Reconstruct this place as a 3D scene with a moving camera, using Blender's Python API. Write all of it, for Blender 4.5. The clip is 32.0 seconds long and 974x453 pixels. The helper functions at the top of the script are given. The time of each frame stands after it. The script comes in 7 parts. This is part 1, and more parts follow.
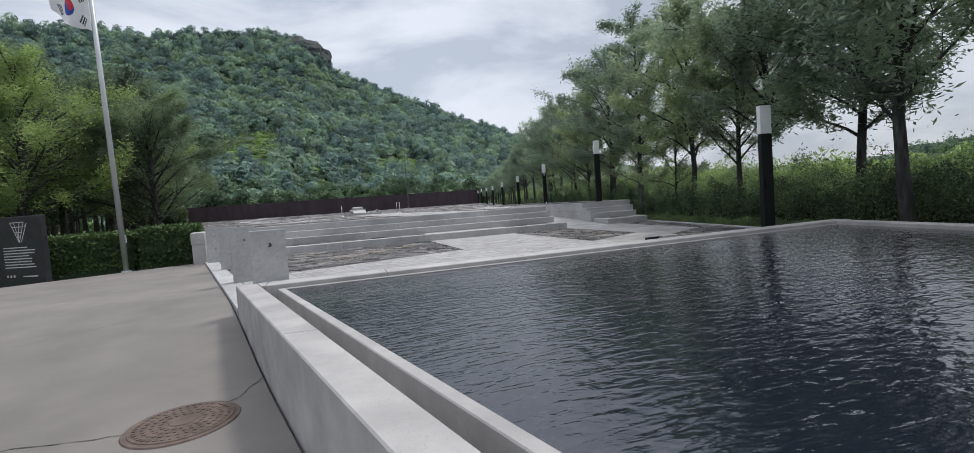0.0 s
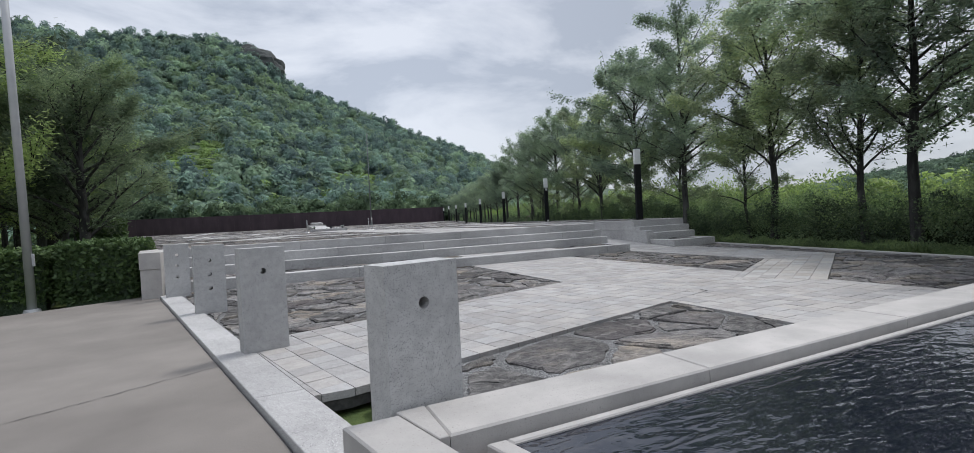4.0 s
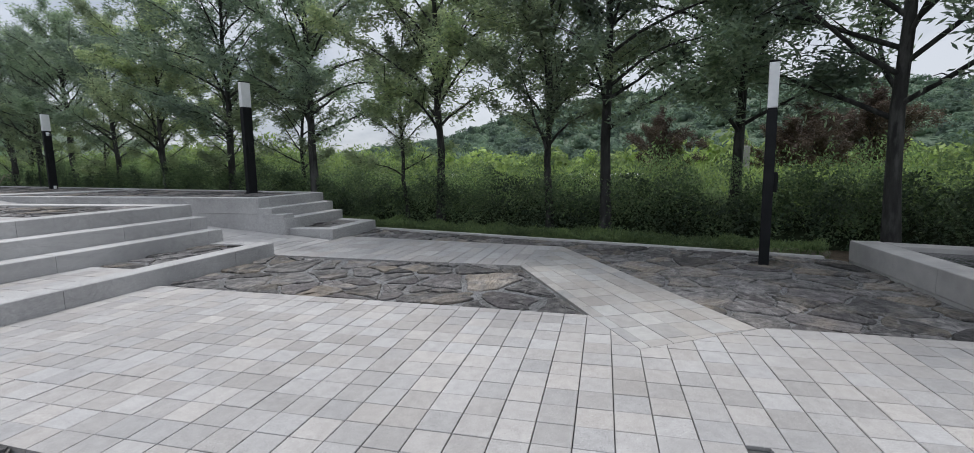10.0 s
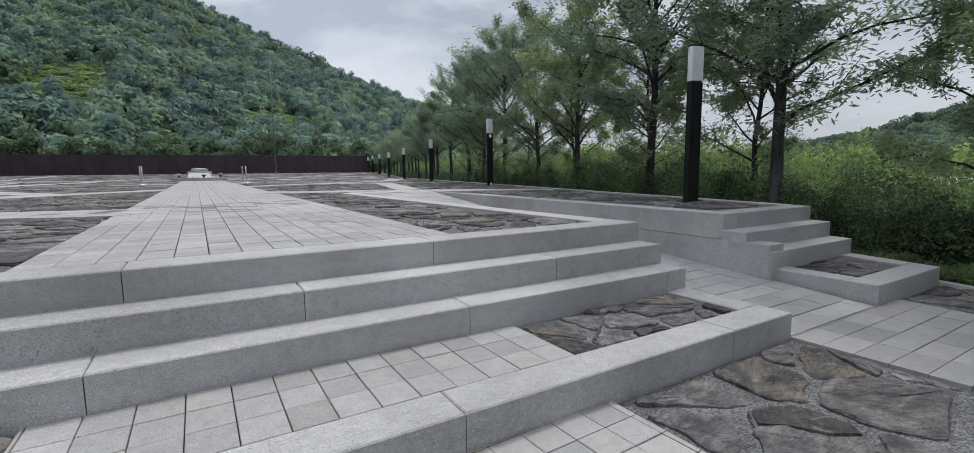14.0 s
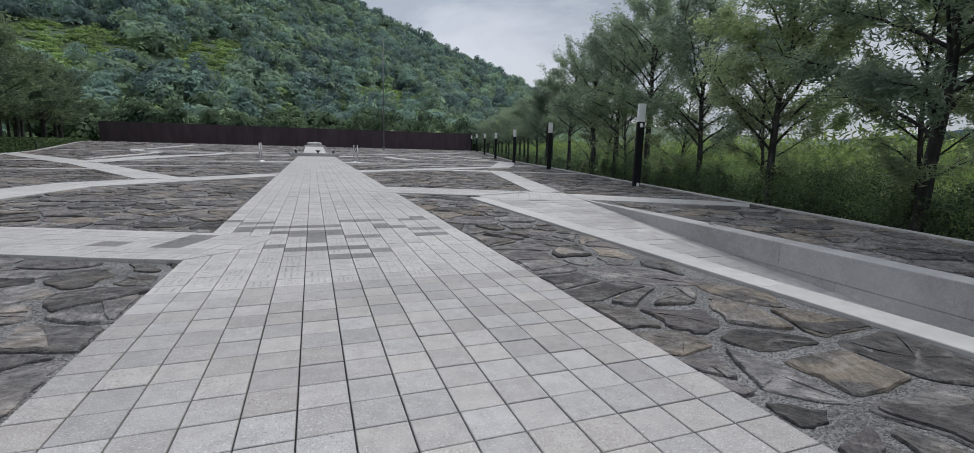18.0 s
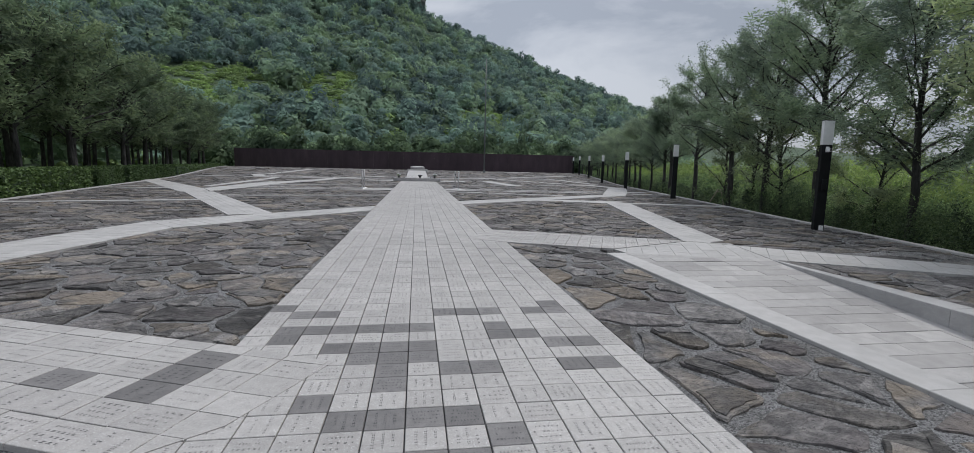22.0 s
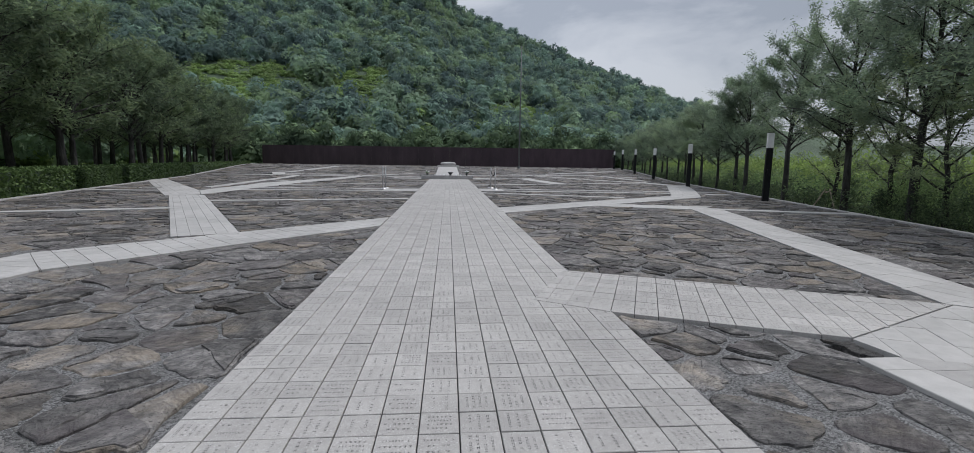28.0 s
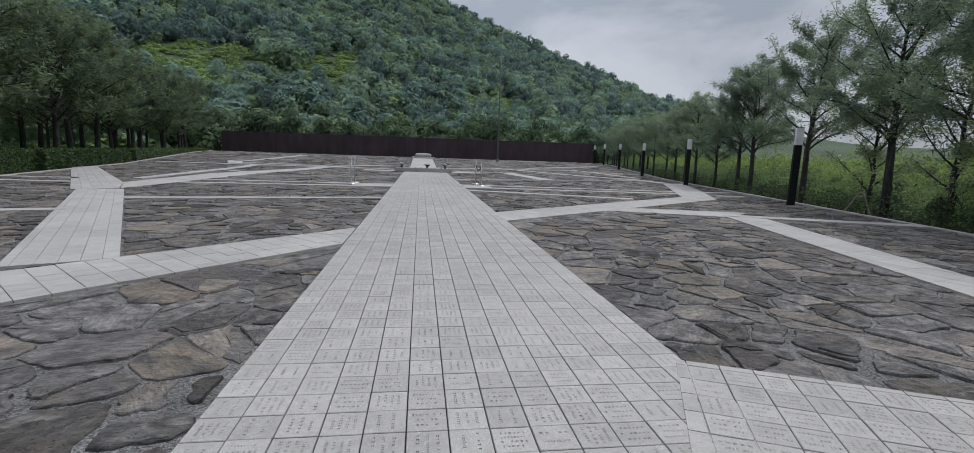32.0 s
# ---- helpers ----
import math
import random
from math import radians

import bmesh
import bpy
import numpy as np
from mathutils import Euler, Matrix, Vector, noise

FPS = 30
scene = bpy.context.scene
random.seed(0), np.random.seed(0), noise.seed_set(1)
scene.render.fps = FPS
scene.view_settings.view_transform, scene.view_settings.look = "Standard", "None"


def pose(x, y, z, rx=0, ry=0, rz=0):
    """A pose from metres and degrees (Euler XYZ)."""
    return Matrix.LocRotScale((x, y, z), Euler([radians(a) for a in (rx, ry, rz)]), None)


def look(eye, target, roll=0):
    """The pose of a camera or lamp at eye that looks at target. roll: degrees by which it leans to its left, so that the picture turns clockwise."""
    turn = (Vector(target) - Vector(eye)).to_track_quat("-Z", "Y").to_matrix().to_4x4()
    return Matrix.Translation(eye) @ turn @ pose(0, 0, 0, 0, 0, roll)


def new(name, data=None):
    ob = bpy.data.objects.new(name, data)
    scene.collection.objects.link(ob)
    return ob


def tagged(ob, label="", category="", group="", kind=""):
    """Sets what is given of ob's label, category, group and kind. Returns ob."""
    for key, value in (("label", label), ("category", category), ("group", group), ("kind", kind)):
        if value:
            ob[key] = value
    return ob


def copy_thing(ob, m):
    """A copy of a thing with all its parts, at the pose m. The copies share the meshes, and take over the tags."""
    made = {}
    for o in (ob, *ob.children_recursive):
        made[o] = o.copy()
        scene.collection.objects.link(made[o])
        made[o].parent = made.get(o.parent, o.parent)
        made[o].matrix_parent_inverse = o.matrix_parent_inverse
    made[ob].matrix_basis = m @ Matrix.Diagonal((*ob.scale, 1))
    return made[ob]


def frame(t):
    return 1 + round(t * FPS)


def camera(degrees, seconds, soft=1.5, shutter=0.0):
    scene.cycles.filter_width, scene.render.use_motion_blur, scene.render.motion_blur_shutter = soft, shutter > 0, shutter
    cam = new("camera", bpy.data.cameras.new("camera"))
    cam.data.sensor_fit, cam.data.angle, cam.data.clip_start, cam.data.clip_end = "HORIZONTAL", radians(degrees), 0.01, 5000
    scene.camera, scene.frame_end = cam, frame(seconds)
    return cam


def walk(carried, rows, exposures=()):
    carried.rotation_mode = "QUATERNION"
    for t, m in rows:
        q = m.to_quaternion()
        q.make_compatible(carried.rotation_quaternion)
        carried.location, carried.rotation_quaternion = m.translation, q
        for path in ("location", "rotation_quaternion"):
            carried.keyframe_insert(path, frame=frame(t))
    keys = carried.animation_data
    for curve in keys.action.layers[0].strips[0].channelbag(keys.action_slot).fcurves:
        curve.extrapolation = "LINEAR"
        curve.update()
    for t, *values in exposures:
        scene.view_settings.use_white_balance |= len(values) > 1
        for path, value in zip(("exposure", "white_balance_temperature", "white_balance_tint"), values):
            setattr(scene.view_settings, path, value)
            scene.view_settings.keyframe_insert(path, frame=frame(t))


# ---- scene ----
from mathutils.geometry import tessellate_polygon
cam = camera(91.3, 32.0, soft=0.85)
PATH = [
    (0, (-7.315, -15.515, 0.966), (-6.697, -13.615, 0.873), -4.1),
    (0.5, (-7.503, -15.015, 1.006), (-6.947, -13.094, 0.959), -2.8),
    (1, (-7.705, -14.558, 1.031), (-7.161, -12.634, 0.989), -2.5),
    (1.5, (-7.823, -14.018, 1.036), (-7.272, -12.095, 1.013), -3.9),
    (2, (-7.991, -13.555, 1.008), (-7.329, -11.668, 0.995), -1.4),
    (2.5, (-8.102, -13.017, 1.014), (-7.282, -11.193, 0.982), -2.6),
    (3, (-8.316, -12.54, 0.994), (-7.523, -10.704, 0.981), -3.1),
    (3.5, (-8.459, -12.071, 1.004), (-7.654, -10.24, 0.987), -3.2),
    (5.5, (-8.679, -9.898, 1.053), (-7.81, -8.1, 0.944), -0.5),
    (6, (-8.528, -9.447, 1.112), (-7.33, -7.852, 0.978), -1.7),
    (6.5, (-8.384, -8.991, 1.168), (-7.109, -7.457, 1.023), -0.9),
    (7, (-8.262, -8.546, 1.201), (-6.83, -7.157, 1.056), -1.3),
    (7.5, (-8.003, -8.118, 1.228), (-6.476, -6.836, 1.077), -1.8),
    (8, (-7.672, -7.737, 1.258), (-6.007, -6.641, 1.099), -1.6),
    (8.5, (-7.249, -7.469, 1.271), (-5.434, -6.653, 1.066), -3.5),
    (9, (-6.812, -7.151, 1.301), (-4.998, -6.34, 1.076), -2.1),
    (9.5, (-6.4, -6.86, 1.284), (-4.498, -6.285, 1.051), -1.5),
    (10, (-5.986, -6.578, 1.288), (-4.078, -6.036, 1.037), -0.9),
    (10.5, (-5.554, -6.277, 1.284), (-3.652, -5.716, 1.028), 0.1),
    (11, (-5.124, -5.995, 1.264), (-3.286, -5.251, 1.005), 0.6),
    (11.5, (-4.792, -5.615, 1.249), (-3.089, -4.601, 0.98), 1.6),
    (12, (-4.473, -5.271, 1.249), (-2.833, -4.162, 0.962), -1.6),
    (12.5, (-4.253, -4.777, 1.294), (-2.911, -3.317, 1.033), -0.2),
    (13, (-4.105, -4.268, 1.322), (-2.978, -2.63, 1.107), -0.4),
    (13.5, (-3.931, -3.807, 1.305), (-2.894, -2.112, 1.081), -0.3),
    (14, (-3.832, -3.325, 1.29), (-2.801, -1.626, 1.059), -0.6),
    (14.5, (-3.724, -2.858, 1.271), (-2.648, -1.189, 1.032), -1.1),
    (15, (-3.716, -2.352, 1.295), (-2.798, -0.594, 1.04), -0.9),
    (15.5, (-3.679, -1.844, 1.325), (-2.755, -0.089, 1.065), -1.0),
    (17.5, (-3.623, -0.414, 1.579), (-2.845, 1.402, 1.272), 0.6),
    (18, (-3.705, -0.170, 1.781), (-3.025, 1.683, 1.457), 1.6),
    (18.5, (-3.685, 0.11, 1.845), (-3.145, 2.012, 1.546), -0.2),
    (19, (-3.665, 0.337, 2.031), (-3.206, 2.266, 1.769), -0.0),
    (19.5, (-3.688, 0.679, 2.010), (-3.232, 2.609, 1.749), -0.2),
    (20, (-3.671, 0.947, 1.978), (-3.169, 2.864, 1.71), -0.2),
    (20.5, (-3.619, 1.308, 2.023), (-3.224, 3.25, 1.756), 0.1),
    (21, (-3.628, 1.685, 2.036), (-3.256, 3.633, 1.782), 0.8),
    (21.5, (-3.607, 1.993, 2.017), (-3.247, 3.944, 1.766), 1.2),
    (22, (-3.539, 2.399, 2.036), (-3.246, 4.362, 1.787), 1.3),
    (22.5, (-3.587, 2.709, 2.031), (-3.305, 4.672, 1.776), 1.4),
    (23, (-3.554, 3.067, 2.03), (-3.281, 5.027, 1.741), 0.8),
    (23.5, (-3.526, 3.444, 2.041), (-3.258, 5.408, 1.772), 1.0),
    (24, (-3.552, 3.782, 2.041), (-3.293, 5.746, 1.767), 1.1),
    (24.5, (-3.45, 4.212, 2.026), (-3.189, 6.174, 1.746), 1.2),
    (25, (-3.443, 4.453, 2.09), (-3.255, 6.424, 1.809), 1.9),
    (25.5, (-3.455, 4.808, 2.072), (-3.255, 6.779, 1.797), 2.6),
    (26, (-3.478, 5.106, 2.068), (-3.277, 7.076, 1.79), 2.0),
    (26.5, (-3.462, 5.451, 2.073), (-3.302, 7.427, 1.804), 1.5),
    (28.5, (-3.453, 6.692, 2.059), (-3.288, 8.667, 1.787), 0.7),
    (29, (-3.534, 7.012, 2.084), (-3.372, 8.986, 1.808), 0.6),
    (29.5, (-3.564, 7.337, 2.052), (-3.403, 9.31, 1.767), 0.6),
    (30, (-3.581, 7.659, 2.075), (-3.43, 9.633, 1.792), 1.3),
    (30.5, (-3.667, 8.041, 2.076), (-3.49, 10.013, 1.792), 2.2),
    (31, (-3.689, 8.395, 2.045), (-3.51, 10.364, 1.748), 1.8),
    (31.5, (-3.74, 8.751, 2.054), (-3.554, 10.72, 1.757), 2.3),
    (32, (-3.741, 9.183, 2.064), (-3.46, 11.14, 1.764), 2.0),
]
walk(cam, [(t, look(eye, target, roll)) for t, eye, target, roll in PATH], [(0, 0.64), (3, 0.66), (6, 0.40), (8.5, 0.48), (10, 0.68), (12, 0.56), (13.2, 0.47), (15, 0.47), (18, 0.34), (21, 0.22), (26, 0.2), (32, 0.14)])

# ---- light ----
SUN_DIR = Vector((0.62, 0.27, 1.15)).normalized()
world = bpy.data.worlds.new("sky")
scene.world = world
world.use_nodes = True
wn, wl = world.node_tree.nodes, world.node_tree.links
wn.clear()
w_out = wn.new("ShaderNodeOutputWorld")
w_bg = wn.new("ShaderNodeBackground")
w_sky = wn.new("ShaderNodeTexSky")
w_sky.sky_type = "NISHITA"
w_sky.sun_disc = False
w_sky.sun_elevation = math.asin(SUN_DIR.z)
w_sky.sun_rotation = math.atan2(SUN_DIR.x, SUN_DIR.y)
w_gain = wn.new("ShaderNodeMixRGB")
w_gain.blend_type = "MULTIPLY"
w_gain.inputs[0].default_value = 1.0
w_gain.inputs[2].default_value = (0.08, 0.08, 0.08, 1)
w_noise = wn.new("ShaderNodeTexNoise")
w_noise.inputs["Scale"].default_value = 2.6
w_noise.inputs["Detail"].default_value = 9
w_noise.inputs["Roughness"].default_value = 0.56
w_noise.inputs["Distortion"].default_value = 0.35
w_co = wn.new("ShaderNodeTexCoord")
w_flat = wn.new("ShaderNodeMapping")
w_flat.inputs["Scale"].default_value = (1.0, 1.0, 2.6)
w_flat.inputs["Location"].default_value = (0.4, 1.3, 0.2)
wl.new(w_co.outputs["Generated"], w_flat.inputs[0])
wl.new(w_flat.outputs[0], w_noise.inputs["Vector"])
w_ramp = wn.new("ShaderNodeValToRGB")
w_ramp.color_ramp.elements[0].position = 0.39
w_ramp.color_ramp.elements[0].color = (0.355, 0.388, 0.452, 1)
w_ramp.color_ramp.elements[1].position = 0.58
w_ramp.color_ramp.elements[1].color = (0.56, 0.586, 0.64, 1)
w_mid = w_ramp.color_ramp.elements.new(0.475)
w_mid.color = (0.465, 0.495, 0.556, 1)
w_mix = wn.new("ShaderNodeMixRGB")
w_mix.inputs[0].default_value = 0.86
wl.new(w_sky.outputs[0], w_gain.inputs[1])
wl.new(w_noise.outputs[0], w_ramp.inputs[0])
wl.new(w_gain.outputs[0], w_mix.inputs[1])
wl.new(w_ramp.outputs[0], w_mix.inputs[2])
# an overcast sky is brighter overhead than low down
w_up = wn.new("ShaderNodeTexGradient")
w_up.texture_mapping.mapping_x = "Z"
w_up.texture_mapping.mapping_z = "X"
w_zen = wn.new("ShaderNodeMapRange")
w_zen.inputs[1].default_value, w_zen.inputs[2].default_value = 0.40, 0.72
w_zen.inputs[3].default_value, w_zen.inputs[4].default_value = 1.0, 1.62
w_lift = wn.new("ShaderNodeMixRGB")
w_lift.blend_type = "MULTIPLY"
w_lift.inputs[0].default_value = 1.0
wl.new(w_up.outputs[1], w_zen.inputs[0])
wl.new(w_mix.outputs[0], w_lift.inputs[1])
wl.new(w_zen.outputs[0], w_lift.inputs[2])
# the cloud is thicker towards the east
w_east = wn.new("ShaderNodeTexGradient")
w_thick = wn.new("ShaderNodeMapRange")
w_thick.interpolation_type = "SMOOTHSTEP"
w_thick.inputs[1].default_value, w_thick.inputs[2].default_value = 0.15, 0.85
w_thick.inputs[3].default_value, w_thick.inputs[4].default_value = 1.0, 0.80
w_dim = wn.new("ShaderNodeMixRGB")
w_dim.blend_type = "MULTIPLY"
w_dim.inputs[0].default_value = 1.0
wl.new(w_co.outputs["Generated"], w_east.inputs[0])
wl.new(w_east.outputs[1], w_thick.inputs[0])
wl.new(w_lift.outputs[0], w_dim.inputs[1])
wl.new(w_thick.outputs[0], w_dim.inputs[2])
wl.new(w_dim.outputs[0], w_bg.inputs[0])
w_bg.inputs[1].default_value = 1.0
wl.new(w_bg.outputs[0], w_out.inputs[0])

sun = new("sun", bpy.data.lights.new("sun", "SUN"))
sun.data.energy = 1.4
sun.data.angle = radians(10)
sun.data.color = (1.0, 0.97, 0.95)
sun.matrix_world = look(SUN_DIR * 60, (0, 0, 0))
scene.view_settings.exposure = 0.64

# ---- measures ----
H = 0.76                 # platform above the lower plaza
TREAD = 0.283


def right_edge(y):
    """x of the kerb that bounds the place on the tree side."""
    return 3.50 + 0.245 * y


def left_edge(y):
    """x of the kerb that bounds the place on the hedge side."""
    return -10.95 - 0.262 * y


# ---- materials ----
def rgba(c):
    return (c[0], c[1], c[2], 1) if not isinstance(c, (int, float)) else (c, c, c, 1)


def surface(name, c1, c2, scale=4.0, rough=0.75, bump=0.2, bump_scale=60.0, speck=None, speck_scale=220.0, speck_amount=0.42,
            vary=0.0, stain=0.12, stain_scale=0.6, metal=0.0, vein=None, vein_scale=1.5, stretch=(1, 1, 1), spec=0.4, light_speck=None, hue=0.0):
    m = bpy.data.materials.new(name)
    m.use_nodes = True
    n, l = m.node_tree.nodes, m.node_tree.links
    b = n["Principled BSDF"]
    geo = n.new("ShaderNodeNewGeometry")
    mp = n.new("ShaderNodeMapping")
    mp.inputs["Scale"].default_value = stretch
    l.new(geo.outputs["Position"], mp.inputs["Vector"])

    def noise_tex(s, detail=4, rough_=0.55):
        t = n.new("ShaderNodeTexNoise")
        t.inputs["Scale"].default_value = s
        t.inputs["Detail"].default_value = detail
        t.inputs["Roughness"].default_value = rough_
        l.new(mp.outputs[0], t.inputs["Vector"])
        return t

    def ramp(src, a, b_, ca=(0, 0, 0, 1), cb=(1, 1, 1, 1)):
        r = n.new("ShaderNodeValToRGB")
        r.color_ramp.elements[0].position, r.color_ramp.elements[1].position = a, b_
        r.color_ramp.elements[0].color, r.color_ramp.elements[1].color = ca, cb
        l.new(src, r.inputs[0])
        return r.outputs[0]

    def mix(fac, a, b_, kind="MIX"):
        x = n.new("ShaderNodeMixRGB")
        x.blend_type = kind
        for i, v in ((0, fac), (1, a), (2, b_)):
            if isinstance(v, (int, float)):
                x.inputs[i].default_value = v if i == 0 else (v, v, v, 1)
            elif isinstance(v, tuple):
                x.inputs[i].default_value = rgba(v)
            else:
                l.new(v, x.inputs[i])
        return x.outputs[0]

    grain = noise_tex(scale)
    col = mix(ramp(grain.outputs[0], 0.35, 0.65), tuple(c1), tuple(c2))
    if vein:
        vt = noise_tex(vein_scale, 5, 0.6)
        col = mix(ramp(vt.outputs[0], 0.52, 0.68), col, tuple(vein))
    if speck:
        st = noise_tex(speck_scale, 2, 0.6)
        col = mix(ramp(st.outputs[0], speck_amount - 0.06, speck_amount, (1, 1, 1, 1), (0, 0, 0, 1)), col, tuple(speck))
    if light_speck:
        lt = noise_tex(speck_scale * 0.8, 2, 0.6)
        col = mix(ramp(lt.outputs[0], 0.6, 0.66), col, tuple(light_speck))
    if stain:
        big = noise_tex(stain_scale, 5, 0.6)
        col = mix(1.0, col, ramp(big.outputs[0], 0.3, 0.7, rgba(1 - stain), rgba(1 + stain * 0.6)), "MULTIPLY")
    if vary:
        info = n.new("ShaderNodeObjectInfo")
        add = n.new("ShaderNodeMath")
        add.operation = "ADD"
        l.new(info.outputs["Random"], add.inputs[0])
        l.new(geo.outputs["Random Per Island"], add.inputs[1])
        fr = n.new("ShaderNodeMath")
        fr.operation = "FRACT"
        l.new(add.outputs[0], fr.inputs[0])
        col = mix(1.0, col, ramp(fr.outputs[0], 0.0, 1.0, rgba(1 - vary), rgba(1 + vary * 0.8)), "MULTIPLY")
        if hue:
            turn = n.new("ShaderNodeMath")
            turn.operation = "MULTIPLY"
            turn.inputs[1].default_value = 7.37
            l.new(add.outputs[0], turn.inputs[0])
            fr2 = n.new("ShaderNodeMath")
            fr2.operation = "FRACT"
            l.new(turn.outputs[0], fr2.inputs[0])
            col = mix(1.0, col, ramp(fr2.outputs[0], 0.0, 1.0, (1 - hue * 0.3, 1.0, 1 + hue * 0.5, 1), (1 + hue, 1.0, 1 - hue, 1)), "MULTIPLY")
    l.new(col, b.inputs["Base Color"])
    rr = n.new("ShaderNodeMapRange")
    rr.inputs[3].default_value, rr.inputs[4].default_value = max(0.02, rough - 0.1), min(1.0, rough + 0.1)
    l.new(grain.outputs[0], rr.inputs[0])
    l.new(rr.outputs[0], b.inputs["Roughness"])
    b.inputs["Metallic"].default_value = metal
    b.inputs["Specular IOR Level"].default_value = spec
    if bump:
        bt = noise_tex(bump_scale, 6, 0.65)
        bp = n.new("ShaderNodeBump")
        bp.inputs["Strength"].default_value = bump
        bp.inputs["Distance"].default_value = 0.6 / bump_scale
        l.new(bt.outputs[0], bp.inputs["Height"])
        l.new(bp.outputs[0], b.inputs["Normal"])
    return m


def leafy(name, c1, c2, trans=0.3, rough=0.6, patch=0.25, patch_scale=0.5, relief=0.0, gloss=0.25):
    """Leaves: colour differs leaf by leaf and clump by clump, some light comes through."""
    m = bpy.data.materials.new(name)
    m.use_nodes = True
    n, l = m.node_tree.nodes, m.node_tree.links
    b = n["Principled BSDF"]
    geo = n.new("ShaderNodeNewGeometry")
    mix = n.new("ShaderNodeMixRGB")
    l.new(geo.outputs["Random Per Island"], mix.inputs[0])
    mix.inputs[1].default_value, mix.inputs[2].default_value = rgba(c1), rgba(c2)
    nt = n.new("ShaderNodeTexNoise")
    nt.inputs["Scale"].default_value = patch_scale
    nt.inputs["Detail"].default_value = 3
    l.new(geo.outputs["Position"], nt.inputs["Vector"])
    rp = n.new("ShaderNodeValToRGB")
    rp.color_ramp.elements[0].position, rp.color_ramp.elements[1].position = 0.35, 0.65
    rp.color_ramp.elements[0].color, rp.color_ramp.elements[1].color = rgba(1 - patch), (1 + patch, 1 + patch, 1 + patch * 0.3, 1)
    l.new(nt.outputs[0], rp.inputs[0])
    mul = n.new("ShaderNodeMixRGB")
    mul.blend_type = "MULTIPLY"
    mul.inputs[0].default_value = 1
    l.new(mix.outputs[0], mul.inputs[1])
    l.new(rp.outputs[0], mul.inputs[2])
    info = n.new("ShaderNodeObjectInfo")
    rp2 = n.new("ShaderNodeValToRGB")
    rp2.color_ramp.elements[0].color, rp2.color_ramp.elements[1].color = rgba(0.8), (1.2, 1.15, 1.05, 1)
    l.new(info.outputs["Random"], rp2.inputs[0])
    mul2 = n.new("ShaderNodeMixRGB")
    mul2.blend_type = "MULTIPLY"
    mul2.inputs[0].default_value = 1
    l.new(mul.outputs[0], mul2.inputs[1])
    l.new(rp2.outputs[0], mul2.inputs[2])
    l.new(mul2.outputs[0], b.inputs["Base Color"])
    b.inputs["Roughness"].default_value = rough
    b.inputs["Specular IOR Level"].default_value = 0.08 if relief else gloss
    if relief:
        rn = n.new("ShaderNodeTexNoise")
        rn.inputs["Scale"].default_value = relief
        rn.inputs["Detail"].default_value = 5
        l.new(geo.outputs["Position"], rn.inputs["Vector"])
        rb = n.new("ShaderNodeBump")
        rb.inputs["Strength"].default_value = 0.7
        rb.inputs["Distance"].default_value = 1.2 / relief
        l.new(rn.outputs[0], rb.inputs["Height"])
        l.new(rb.outputs[0], b.inputs["Normal"])
    tr = n.new("ShaderNodeBsdfTranslucent")
    l.new(mul2.outputs[0], tr.inputs[0])
    ms = n.new("ShaderNodeMixShader")
    ms.inputs[0].default_value = trans
    l.new(b.outputs[0], ms.inputs[1])
    l.new(tr.outputs[0], ms.inputs[2])
    l.new(ms.outputs[0], n["Material Output"].inputs[0])
    return m


GRANITE = surface("granite_block", (0.358, 0.352, 0.349), (0.420, 0.414, 0.409), scale=18, rough=0.8, bump=0.35, bump_scale=160,
                  speck=(0.10, 0.10, 0.105), speck_scale=150, speck_amount=0.40, vary=0.08, stain=0.22, stain_scale=1.1, light_speck=(0.64, 0.64, 0.635))
PAVER = surface("granite_paver", (0.309, 0.301, 0.294), (0.367, 0.358, 0.351), scale=14, rough=0.72, bump=0.3, bump_scale=180,
                speck=(0.13, 0.13, 0.133), speck_scale=170, speck_amount=0.39, vary=0.15, hue=0.03, light_speck=(0.50, 0.495, 0.485), stain=0.14, stain_scale=0.5)
WARMPAVER = surface("warm_granite_paver", (0.303, 0.296, 0.284), (0.360, 0.352, 0.338), scale=11, rough=0.72, bump=0.25, bump_scale=170,
                    speck=(0.20, 0.20, 0.19), speck_scale=170, speck_amount=0.38, vary=0.16, hue=0.05, stain=0.12, stain_scale=0.5)
ENGRAVED = surface("engraved_paver", (0.375, 0.362, 0.349), (0.430, 0.416, 0.401), scale=16, rough=0.7, bump=0.25, bump_scale=180,
                   speck=(0.18, 0.18, 0.18), speck_scale=180, speck_amount=0.38, light_speck=(0.60, 0.60, 0.595), vary=0.10, stain=0.12, stain_scale=0.5)
DARKPAVER = surface("dark_paver", (0.166, 0.160, 0.158), (0.21, 0.202, 0.199), scale=16, rough=0.62, bump=0.15, bump_scale=180,
                    speck=(0.09, 0.094, 0.094), speck_scale=230, vary=0.16, stain=0.1)
INK = surface("engraving", (0.06, 0.06, 0.062), (0.10, 0.10, 0.102), scale=40, rough=0.9, bump=0, stain=0)
